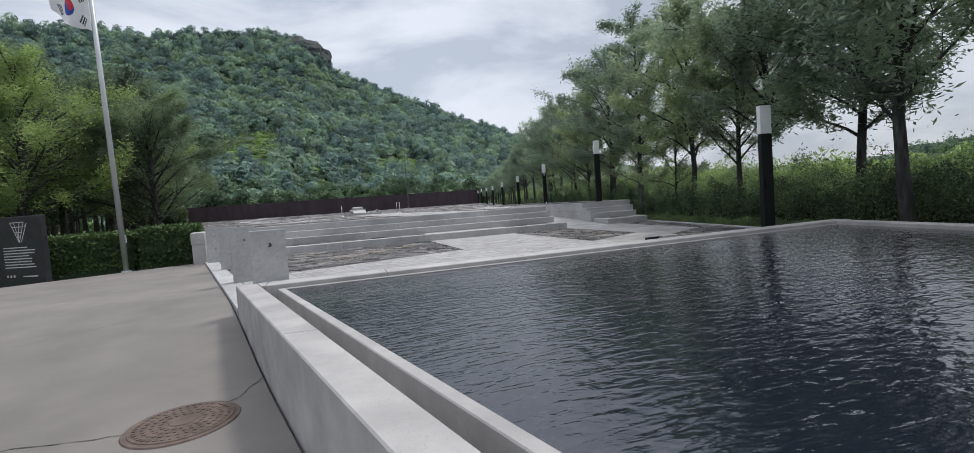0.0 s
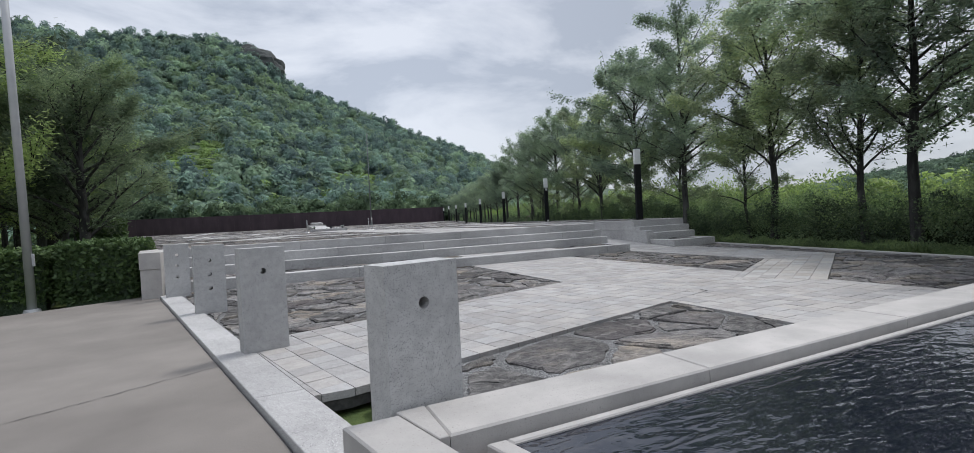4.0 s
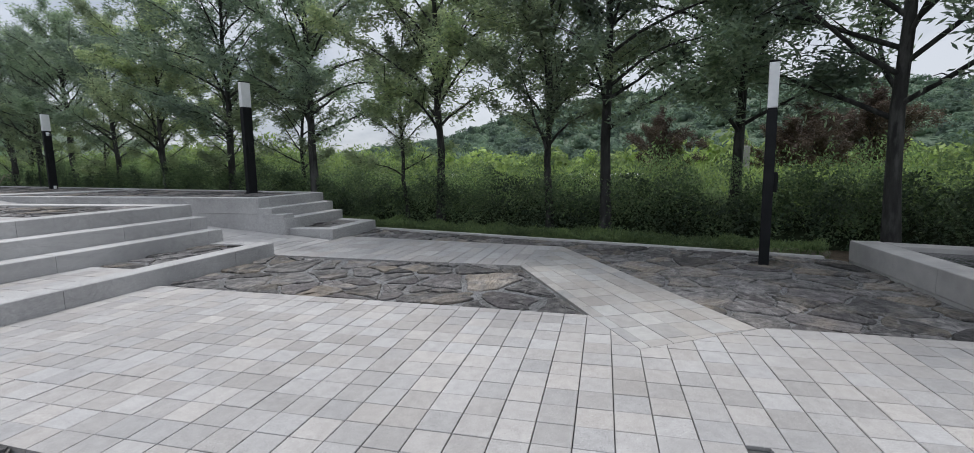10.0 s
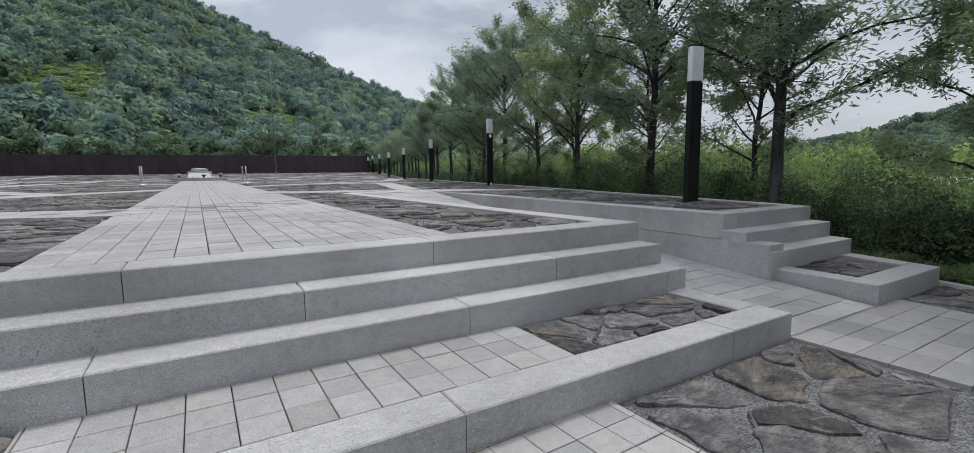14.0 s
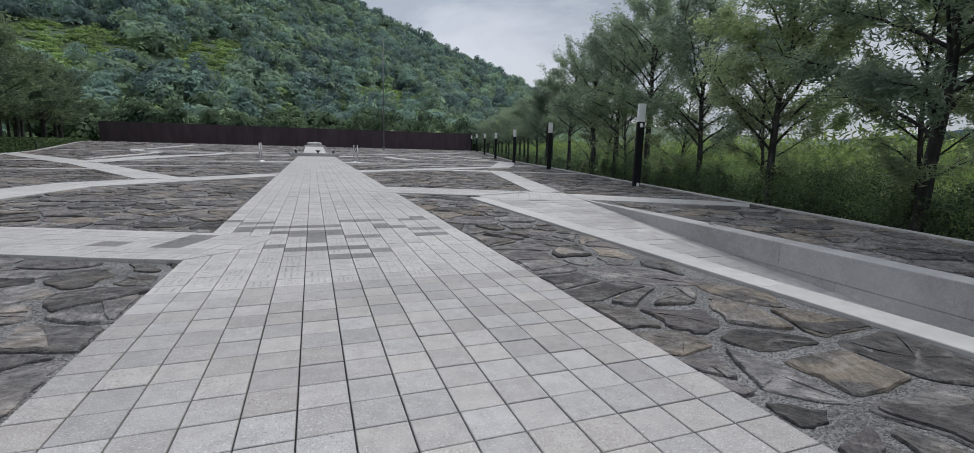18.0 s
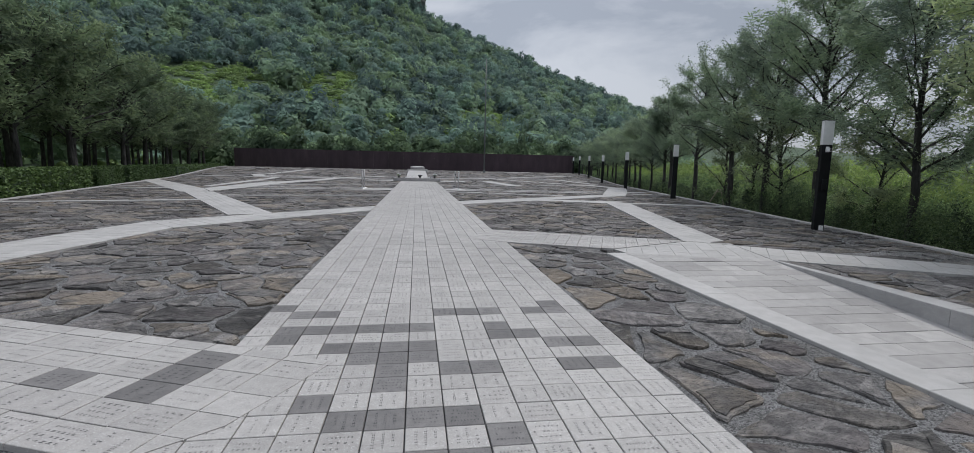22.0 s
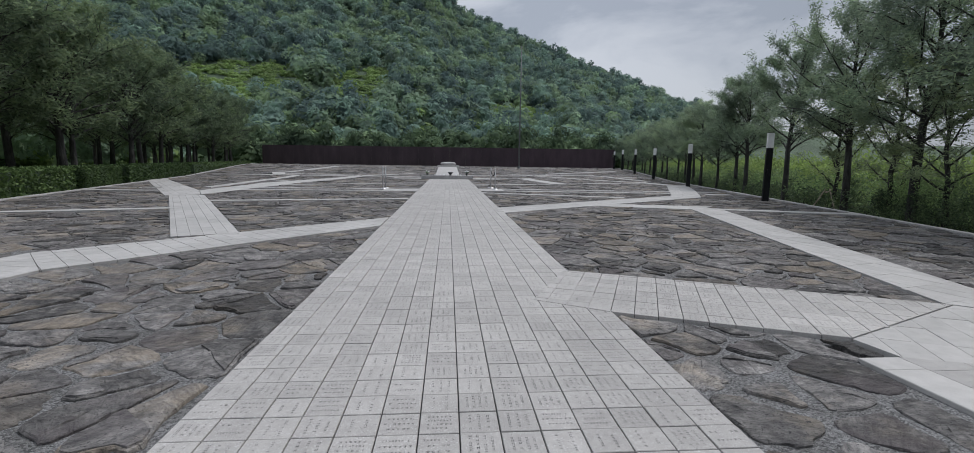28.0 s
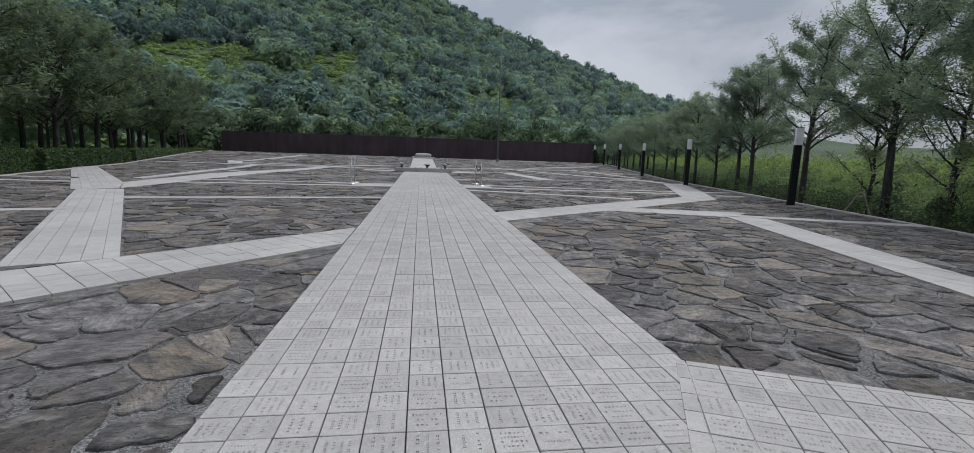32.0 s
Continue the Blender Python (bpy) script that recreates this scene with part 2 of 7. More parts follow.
INKDARK = surface("engraving_dark", (0.05, 0.05, 0.055), (0.075, 0.075, 0.08), scale=40, rough=0.9, bump=0, stain=0)
BAND = surface("white_granite", (0.395, 0.386, 0.376), (0.452, 0.443, 0.432), scale=9, rough=0.7, bump=0.2, bump_scale=150,
               speck=(0.28, 0.28, 0.28), speck_scale=180, speck_amount=0.36, vary=0.08, stain=0.12, stain_scale=0.7)
RAMPSLAB = surface("ramp_granite", (0.356, 0.345, 0.336), (0.412, 0.400, 0.389), scale=9, rough=0.72, bump=0.25, bump_scale=150, speck=(0.2, 0.2, 0.2), speck_scale=180, speck_amount=0.38, vary=0.16, stain=0.16, stain_scale=0.9)
CONCRETE = surface("concrete_wall", (0.363, 0.350, 0.337), (0.419, 0.402, 0.386), scale=3.2, rough=0.88, bump=0.25, bump_scale=70,
                   speck=(0.30, 0.285, 0.275), speck_scale=120, speck_amount=0.36, vary=0.07, stain=0.16, stain_scale=1.6)
POSTSTONE = surface("post_granite", (0.39, 0.388, 0.385), (0.46, 0.458, 0.454), scale=22, rough=0.78, bump=0.3, bump_scale=170,
                    speck=(0.12, 0.12, 0.13), speck_scale=200, speck_amount=0.41, vary=0.05, stain=0.16, stain_scale=2.2)
STREET = surface("street_concrete", (0.170, 0.155, 0.141), (0.214, 0.196, 0.179), scale=1.3, rough=0.9, bump=0.3, bump_scale=90,
                 speck=(0.22, 0.21, 0.2), speck_scale=140, speck_amount=0.36, stain=0.22, stain_scale=0.35)
JOINT = surface("joint_sand", (0.045, 0.045, 0.045), (0.08, 0.08, 0.078), scale=30, rough=0.95, bump=0.3, stain=0.2)
SOIL = surface("soil", (0.10, 0.075, 0.05), (0.16, 0.12, 0.085), scale=8, rough=0.95, bump=0.8, bump_scale=30, stain=0.3)
GRASSLAND = surface("grassland", (0.055, 0.085, 0.022), (0.12, 0.16, 0.045), scale=1.5, rough=0.95, bump=0.8, bump_scale=12, stain=0.35, stain_scale=0.05)
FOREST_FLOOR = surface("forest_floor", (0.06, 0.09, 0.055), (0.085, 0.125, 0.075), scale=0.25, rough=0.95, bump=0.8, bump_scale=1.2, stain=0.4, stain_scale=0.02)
CORTEN = surface("rusted_wall", (0.036, 0.024, 0.031), (0.054, 0.036, 0.045), scale=1.2, rough=0.8, bump=0.15, bump_scale=20, stain=0.35, stain_scale=0.4, stretch=(1, 1, 0.3))
# Dark colour painted for the shade among the twigs inside the shrubs.
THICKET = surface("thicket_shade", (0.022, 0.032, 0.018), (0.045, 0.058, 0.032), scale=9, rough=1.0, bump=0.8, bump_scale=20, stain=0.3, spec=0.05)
LAMPBLACK = surface("lamp_paint", (0.008, 0.0085, 0.010), (0.013, 0.014, 0.016), spec=0.2, scale=6, rough=0.55, bump=0.05, stain=0.2)
LAMPWHITE = surface("lamp_diffuser", (0.72, 0.73, 0.74), (0.78, 0.79, 0.8), scale=3, rough=0.35, bump=0, stain=0.08, stain_scale=3)
STEEL = surface("steel", (0.42, 0.42, 0.43), (0.5, 0.5, 0.51), scale=5, rough=0.42, bump=0.02, metal=1.0, stain=0.1)
MASTGREY = surface("mast_grey", (0.10, 0.11, 0.115), (0.14, 0.15, 0.155), scale=4, rough=0.5, bump=0.03, stain=0.15)
POLEGREY = surface("pole_grey", (0.42, 0.43, 0.45), (0.48, 0.49, 0.5), scale=4, rough=0.45, bump=0.03, stain=0.12, metal=0.3)
IRON = surface("cast_iron", (0.085, 0.06, 0.048), (0.14, 0.10, 0.08), scale=12, rough=0.75, bump=0.4, bump_scale=60, stain=0.3, stain_scale=5)
BLACKSTONE = surface("black_stone", (0.022, 0.022, 0.025), (0.035, 0.035, 0.04), scale=5, rough=0.35, bump=0.05, stain=0.15)
LETTER = surface("pale_lettering", (0.45, 0.45, 0.45), (0.5, 0.5, 0.5), scale=5, rough=0.8, bump=0, stain=0)
CLOTH = surface("flag_cloth", (0.75, 0.75, 0.77), (0.8, 0.8, 0.82), scale=8, rough=0.9, bump=0.1, stain=0.05)
FLAGBLACK = surface("flag_black", (0.02, 0.02, 0.02), (0.03, 0.03, 0.03), scale=8, bump=0, stain=0)
FLAGRED = surface("flag_red", (0.5, 0.03, 0.05), (0.55, 0.04, 0.06), scale=8, bump=0, stain=0)
FLAGBLUE = surface("flag_blue", (0.02, 0.06, 0.3), (0.03, 0.07, 0.34), scale=8, bump=0, stain=0)
BARK = surface("bark", (0.024, 0.024, 0.023), (0.054, 0.053, 0.050), scale=12, rough=0.95, bump=1.0, bump_scale=26, stain=0.35, stain_scale=2.5, stretch=(1, 1, 0.25), vein=(0.09, 0.089, 0.085), vein_scale=6)
ROCK = surface("cliff_rock", (0.055, 0.062, 0.062), (0.105, 0.112, 0.11), scale=0.3, rough=0.95, bump=0.8, bump_scale=1.0, stain=0.4, stain_scale=0.1)
# The blue is distance haze painted into the ridge colour.
BLUEHILL = surface("hazed_far_mountain", (0.13, 0.205, 0.30), (0.16, 0.235, 0.33), scale=0.01, rough=1, bump=0, stain=0.15, stain_scale=0.004)
PLASTIC = surface("white_sheeting", (0.55, 0.57, 0.58), (0.7, 0.72, 0.73), scale=2, rough=0.4, bump=0.1, stain=0.15)
TIMBER = surface("grey_timber", (0.22, 0.19, 0.15), (0.3, 0.26, 0.21), scale=6, rough=0.9, bump=0.4, bump_scale=20, stretch=(1, 1, 1), stain=0.2)
LEAF_TREE = leafy("tree_leaves", (0.192, 0.274, 0.230), (0.338, 0.430, 0.335), trans=0.5, patch=0.3, patch_scale=0.7)
LEAF_LIGHT = leafy("light_leaves", (0.205, 0.28, 0.20), (0.36, 0.435, 0.295), trans=0.5, patch=0.3, patch_scale=0.6)
LEAF_SHRUB = leafy("shrub_leaves", (0.115, 0.195, 0.120), (0.285, 0.395, 0.23), trans=0.45, patch=0.5, patch_scale=1.1)
LEAF_DARKSHRUB = leafy("dark_shrub_leaves", (0.058, 0.098, 0.070), (0.160, 0.225, 0.145), trans=0.3, patch=0.45, patch_scale=1.3)
LEAF_HEDGE = leafy("hedge_leaves", (0.05, 0.092, 0.038), (0.115, 0.18, 0.075), trans=0.25, patch=0.2, patch_scale=2.0)
LEAF_MEADOW = leafy("meadow_leaves", (0.18, 0.275, 0.10), (0.33, 0.435, 0.175), trans=0.5, patch=0.35, patch_scale=0.25)
LEAF_PURPLE = leafy("purple_leaves", (0.06, 0.048, 0.042), (0.135, 0.10, 0.085), trans=0.25, patch=0.25)
# Hill pines: distance haze is put into the needle colour as extra blue.
LEAF_PINE = leafy("hazed_pine_needles", (0.180, 0.278, 0.300), (0.230, 0.333, 0.345), gloss=0.05, trans=0.45, patch=0.4, patch_scale=0.13)
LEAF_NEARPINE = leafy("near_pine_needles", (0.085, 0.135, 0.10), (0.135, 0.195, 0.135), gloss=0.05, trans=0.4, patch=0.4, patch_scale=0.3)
# Hill leaves, east ones too: extra blue in the colour stands for haze.
LEAF_HILL = leafy("hazed_hill_leaves", (0.215, 0.314, 0.288), (0.275, 0.380, 0.332), gloss=0.05, trans=0.45, patch=0.45, patch_scale=0.11)
LEAF_EAST = leafy("hazed_east_hill_leaves", (0.115, 0.178, 0.165), (0.165, 0.235, 0.205), gloss=0.05, trans=0.45, patch=0.45, patch_scale=0.11)
LEAF_LIME = leafy("lime_green_leaves", (0.165, 0.255, 0.105), (0.330, 0.435, 0.195), trans=0.5, patch=0.3, patch_scale=0.7)
LEAF_GROVE = leafy("grove_leaves", (0.112, 0.168, 0.124), (0.21, 0.276, 0.195), trans=0.45, patch=0.35, patch_scale=0.5, gloss=0.1)
# The next two also carry painted haze as added blue.
LEAF_MID = leafy("hazed_mid_leaves", (0.240, 0.346, 0.24), (0.300, 0.410, 0.278), gloss=0.05, trans=0.45, patch=0.3, patch_scale=0.11)
LEAF_DEEP = leafy("hazed_deep_leaves", (0.128, 0.20, 0.212), (0.172, 0.249, 0.255), gloss=0.05, trans=0.45, patch=0.3, patch_scale=0.11)
LEAF_BRIGHT = leafy("bright_leaves", (0.170, 0.275, 0.110), (0.260, 0.370, 0.155), trans=0.3, patch=0.25, patch_scale=0.2)
LEAF_GRASS = leafy("grass_blades", (0.105, 0.165, 0.085), (0.24, 0.325, 0.155), trans=0.4, patch=0.25, patch_scale=1.0)


def slate_material():
    """Split slate: broken ledges, tan and purple patches, fine grit; each stone has its own tone."""
    m = surface("flagstone", (0.086, 0.084, 0.085), (0.208, 0.202, 0.198), scale=9.0, rough=0.86, bump=0, speck=(0.055, 0.055, 0.058), speck_scale=70, speck_amount=0.40,
                vary=0.6, stain=0.4, stain_scale=2.6, vein=(0.235, 0.21, 0.18), vein_scale=2.0)
    n, l = m.node_tree.nodes, m.node_tree.links
    b = n["Principled BSDF"]
    geo = n.new("ShaderNodeNewGeometry")
    info = n.new("ShaderNodeObjectInfo")
    mp = n.new("ShaderNodeMapping")
    mp.inputs["Scale"].default_value = (1.0, 1.7, 2.0)
    l.new(geo.outputs["Position"], mp.inputs["Vector"])
    off = n.new("ShaderNodeVectorMath")
    off.operation = "SCALE"
    off.inputs[0].default_value = (37.0, 19.0, 11.0)
    add = n.new("ShaderNodeMath")
    l.new(info.outputs["Random"], add.inputs[0])
    l.new(geo.outputs["Random Per Island"], add.inputs[1])
    l.new(add.outputs[0], off.inputs["Scale"])
    l.new(off.outputs[0], mp.inputs["Location"])

    def tex(s, d, dist=0.0):
        t = n.new("ShaderNodeTexNoise")
        t.inputs["Scale"].default_value, t.inputs["Detail"].default_value, t.inputs["Distortion"].default_value = s, d, dist
        l.new(mp.outputs[0], t.inputs["Vector"])
        return t
    ledge = tex(1.9, 4, 0.7)
    snap = n.new("ShaderNodeMath")
    snap.operation = "SNAP"
    snap.inputs[1].default_value = 0.065
    l.new(ledge.outputs[0], snap.inputs[0])
    rub = tex(14.0, 6)
    grit = tex(60.0, 4)
    s1 = n.new("ShaderNodeMath")
    s1.operation = "MULTIPLY_ADD"
    s1.inputs[1].default_value = 0.38
    l.new(rub.outputs[0], s1.inputs[0])
    l.new(snap.outputs[0], s1.inputs[2])
    s2 = n.new("ShaderNodeMath")
    s2.operation = "MULTIPLY_ADD"
    s2.inputs[1].default_value = 0.09
    l.new(grit.outputs[0], s2.inputs[0])
    l.new(s1.outputs[0], s2.inputs[2])
    # some stones are tan, some purple-grey
    old = b.inputs["Base Color"].links[0].from_socket
    fr = n.new("ShaderNodeMath")
    fr.operation = "FRACT"
    big = n.new("ShaderNodeMath")
    big.operation = "MULTIPLY"
    big.inputs[1].default_value = 7.31
    l.new(add.outputs[0], big.inputs[0])
    l.new(big.outputs[0], fr.inputs[0])
    for lo, hi, col, amount in ((0.76, 0.88, (0.27, 0.228, 0.178, 1), 0.6), (0.36, 0.18, (0.10, 0.088, 0.092, 1), 0.6)):
        mr = n.new("ShaderNodeMapRange")
        mr.inputs[1].default_value, mr.inputs[2].default_value, mr.inputs[3].default_value, mr.inputs[4].default_value = lo, hi, 0.0, amount
        l.new(fr.outputs[0], mr.inputs[0])
        mx = n.new("ShaderNodeMixRGB")
        mx.inputs[2].default_value = col
        patchy = n.new("ShaderNodeMath")
        patchy.operation = "MULTIPLY"
        l.new(mr.outputs[0], patchy.inputs[0])
        spread = n.new("ShaderNodeMapRange")
        spread.inputs[1].default_value, spread.inputs[2].default_value = 0.38, 0.56
        l.new(ledge.outputs[0], spread.inputs[0])
        l.new(spread.outputs[0], patchy.inputs[1])
        l.new(patchy.outputs[0], mx.inputs[0])
        l.new(old, mx.inputs[1])
        old = mx.outputs[0]
    # pale weathered streaks
    pale = tex(3.6, 6, 1.4)
    pr = n.new("ShaderNodeMapRange")
    pr.inputs[1].default_value, pr.inputs[2].default_value, pr.inputs[4].default_value = 0.57, 0.70, 0.5
    l.new(pale.outputs[0], pr.inputs[0])
    mx = n.new("ShaderNodeMixRGB")
    mx.inputs[2].default_value = (0.30, 0.29, 0.275, 1)
    l.new(pr.outputs[0], mx.inputs[0])
    l.new(old, mx.inputs[1])
    # the cleft face: fine streaks along the layers, shade of the hollows put into their colour
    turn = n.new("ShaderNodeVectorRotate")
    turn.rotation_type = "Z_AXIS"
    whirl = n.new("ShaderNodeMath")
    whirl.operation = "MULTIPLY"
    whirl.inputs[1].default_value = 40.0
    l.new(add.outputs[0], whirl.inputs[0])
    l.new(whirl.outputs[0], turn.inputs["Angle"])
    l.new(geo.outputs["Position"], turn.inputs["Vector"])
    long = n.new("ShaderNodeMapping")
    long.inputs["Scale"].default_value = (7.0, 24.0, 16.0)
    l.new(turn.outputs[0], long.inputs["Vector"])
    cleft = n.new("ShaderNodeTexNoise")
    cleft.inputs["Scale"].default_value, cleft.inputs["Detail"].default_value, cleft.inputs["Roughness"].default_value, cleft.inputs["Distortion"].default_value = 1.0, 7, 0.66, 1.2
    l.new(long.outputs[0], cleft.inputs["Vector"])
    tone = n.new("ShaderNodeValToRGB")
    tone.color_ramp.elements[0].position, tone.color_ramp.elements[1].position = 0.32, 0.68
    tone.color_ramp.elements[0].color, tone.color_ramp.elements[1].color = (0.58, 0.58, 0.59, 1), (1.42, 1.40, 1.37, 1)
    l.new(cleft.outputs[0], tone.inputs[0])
    shade_streak = n.new("ShaderNodeMixRGB")
    shade_streak.blend_type = "MULTIPLY"
    shade_streak.inputs[0].default_value = 1.0
    l.new(mx.outputs[0], shade_streak.inputs[1])
    l.new(tone.outputs[0], shade_streak.inputs[2])
    l.new(shade_streak.outputs[0], b.inputs["Base Color"])
    s3 = n.new("ShaderNodeMath")
    s3.operation = "MULTIPLY_ADD"
    s3.inputs[1].default_value = 0.22
    l.new(cleft.outputs[0], s3.inputs[0])
    l.new(s2.outputs[0], s3.inputs[2])
    s2 = s3
    bp = n.new("ShaderNodeBump")
    bp.inputs["Strength"].default_value = 1.0
    bp.inputs["Distance"].default_value = 0.085
    l.new(s2.outputs[0], bp.inputs["Height"])
    l.new(bp.outputs[0], b.inputs["Normal"])
    return m


def gravel_material():
    """Small grey chips, each with its own tone."""
    m = bpy.data.materials.new("gravel")
    m.use_nodes = True
    n, l = m.node_tree.nodes, m.node_tree.links
    b = n["Principled BSDF"]
    geo = n.new("ShaderNodeNewGeometry")
    vo = n.new("ShaderNodeTexVoronoi")
    vo.inputs["Scale"].default_value = 105
    l.new(geo.outputs["Position"], vo.inputs["Vector"])
    sep = n.new("ShaderNodeSeparateColor")
    l.new(vo.outputs["Color"], sep.inputs[0])
    rp = n.new("ShaderNodeValToRGB")
    rp.color_ramp.elements[0].color, rp.color_ramp.elements[1].color = (0.065, 0.066, 0.069, 1), (0.33, 0.333, 0.336, 1)
    l.new(sep.outputs[0], rp.inputs[0])
    nt = n.new("ShaderNodeTexNoise")
    nt.inputs["Scale"].default_value = 2.5
    nt.inputs["Detail"].default_value = 4
    l.new(geo.outputs["Position"], nt.inputs["Vector"])
    r2 = n.new("ShaderNodeValToRGB")
    r2.color_ramp.elements[0].position, r2.color_ramp.elements[1].position = 0.35, 0.7
    r2.color_ramp.elements[0].color, r2.color_ramp.elements[1].color = (0.7, 0.69, 0.67, 1), (1.1, 1.1, 1.1, 1)
    l.new(nt.outputs[0], r2.inputs[0])
    mx = n.new("ShaderNodeMixRGB")
    mx.blend_type = "MULTIPLY"
    mx.inputs[0].default_value = 1
    l.new(rp.outputs[0], mx.inputs[1])
    l.new(r2.outputs[0], mx.inputs[2])
    l.new(mx.outputs[0], b.inputs["Base Color"])
    b.inputs["Roughness"].default_value = 0.9
    bp = n.new("ShaderNodeBump")
    bp.invert = True
    bp.inputs["Strength"].default_value = 1.0
    bp.inputs["Distance"].default_value = 0.012
    l.new(vo.outputs["Distance"], bp.inputs["Height"])
    l.new(bp.outputs[0], b.inputs["Normal"])
    return m


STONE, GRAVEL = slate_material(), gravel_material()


def water_material():
    m = bpy.data.materials.new("pool_water")
    m.use_nodes = True
    n, l = m.node_tree.nodes, m.node_tree.links
    b = n["Principled BSDF"]
    b.inputs["Base Color"].default_value = (0.008, 0.010, 0.018, 1)
    b.inputs["Roughness"].default_value = 0.04
    b.inputs["IOR"].default_value = 1.8
    geo = n.new("ShaderNodeNewGeometry")
    mp = n.new("ShaderNodeMapping")
    mp.inputs["Rotation"].default_value = (0, 0, radians(-18))
    mp.inputs["Scale"].default_value = (1.0, 2.6, 1.0)
    l.new(geo.outputs["Position"], mp.inputs["Vector"])
    a = n.new("ShaderNodeTexNoise")
    a.inputs["Scale"].default_value = 5.2
    a.inputs["Detail"].default_value = 1.5
    a.inputs["Distortion"].default_value = 0.8
    c = n.new("ShaderNodeTexNoise")
    c.inputs["Scale"].default_value = 13.0
    c.inputs["Detail"].default_value = 2
    l.new(mp.outputs[0], a.inputs["Vector"])
    l.new(mp.outputs[0], c.inputs["Vector"])
    add = n.new("ShaderNodeMath")
    add.operation = "MULTIPLY_ADD"
    add.inputs[1].default_value = 0.4
    l.new(c.outputs[0], add.inputs[0])
    l.new(a.outputs[0], add.inputs[2])
    bp = n.new("ShaderNodeBump")
    bp.inputs["Strength"].default_value = 0.9
    bp.inputs["Distance"].default_value = 0.012
    l.new(add.outputs[0], bp.inputs["Height"])
    l.new(bp.outputs[0], b.inputs["Normal"])
    return m


WATER = water_material()


# ---- building helpers ----
def data_mesh(name, verts, faces, mats, idx=None, smooth=False):
    me = bpy.data.meshes.new(name)
    me.from_pydata([tuple(v) for v in verts], [], [tuple(int(i) for i in f) for f in faces])
    for m in (mats if isinstance(mats, (list, tuple)) else [mats]):
        me.materials.append(m)
    if idx is not None:
        me.polygons.foreach_set("material_index", [int(i) for i in idx])
    if smooth:
        me.polygons.foreach_set("use_smooth", [True] * len(me.polygons))
    me.update()
    return me


def put(name, me, parent=None, label="", m=None):
    ob = new(name, me)
    if m is not None:
        ob.matrix_basis = m
    if parent is not None:
        ob.parent = parent
    if label:
        ob["label"] = label
    return ob


def part(name, bm, material, parent, label="", m=None, smooth=False):
    me = bpy.data.meshes.new(name)
    bm.to_mesh(me)
    bm.free()
    for x in (material if isinstance(material, (list, tuple)) else [material]):
        me.materials.append(x)
    if smooth:
        me.polygons.foreach_set("use_smooth", [True] * len(me.polygons))
    return put(name, me, parent, label, m)


def thing(name, label, category, group="", kind="", m=None):
    ob = new(name)
    if m is not None:
        ob.matrix_basis = m
    return tagged(ob, label, category, group, kind)


def ccw(poly):
    s = sum(poly[i][0] * poly[(i + 1) % len(poly)][1] - poly[(i + 1) % len(poly)][0] * poly[i][1] for i in range(len(poly)))
    return list(poly) if s > 0 else list(reversed(poly))


def clip(poly, a, b):
    """The part of a polygon to the left of the line a-b."""
    out = []
    ex, ey = b[0] - a[0], b[1] - a[1]
    side = [ex * (p[1] - a[1]) - ey * (p[0] - a[0]) for p in poly]
    for i, p in enumerate(poly):
        q, s, t = poly[(i + 1) % len(poly)], side[i], side[(i + 1) % len(poly)]
        if s >= 0:
            out.append(p)
        if (s > 0 > t) or (s < 0 < t):
            k = s / (s - t)
            out.append((p[0] + k * (q[0] - p[0]), p[1] + k * (q[1] - p[1])))
    return out


def clip_to(poly, convex):
    for i in range(len(convex)):
        poly = clip(poly, convex[i], convex[(i + 1) % len(convex)])
        if len(poly) < 3:
            return []
    return poly


def area(poly):
    return 0.5 * abs(sum(poly[i][0] * poly[(i + 1) % len(poly)][1] - poly[(i + 1) % len(poly)][0] * poly[i][1] for i in range(len(poly))))


def shrink(poly, d):
    """A convex polygon moved in by d."""
    poly = ccw(poly)
    out = list(poly)
    for i in range(len(poly)):
        a, b = poly[i], poly[(i + 1) % len(poly)]
        ln = math.hypot(b[0] - a[0], b[1] - a[1]) or 1
        nx, ny = -(b[1] - a[1]) / ln * d, (b[0] - a[0]) / ln * d
        out = clip(out, (a[0] + nx, a[1] + ny), (b[0] + nx, b[1] + ny))
        if len(out) < 3:
            return []
    return out


def inside(p, poly):
    c = False
    for i in range(len(poly)):
        a, b = poly[i], poly[i - 1]
        if (a[1] > p[1]) != (b[1] > p[1]) and p[0] < (b[0] - a[0]) * (p[1] - a[1]) / (b[1] - a[1]) + a[0]:
            c = not c
    return c


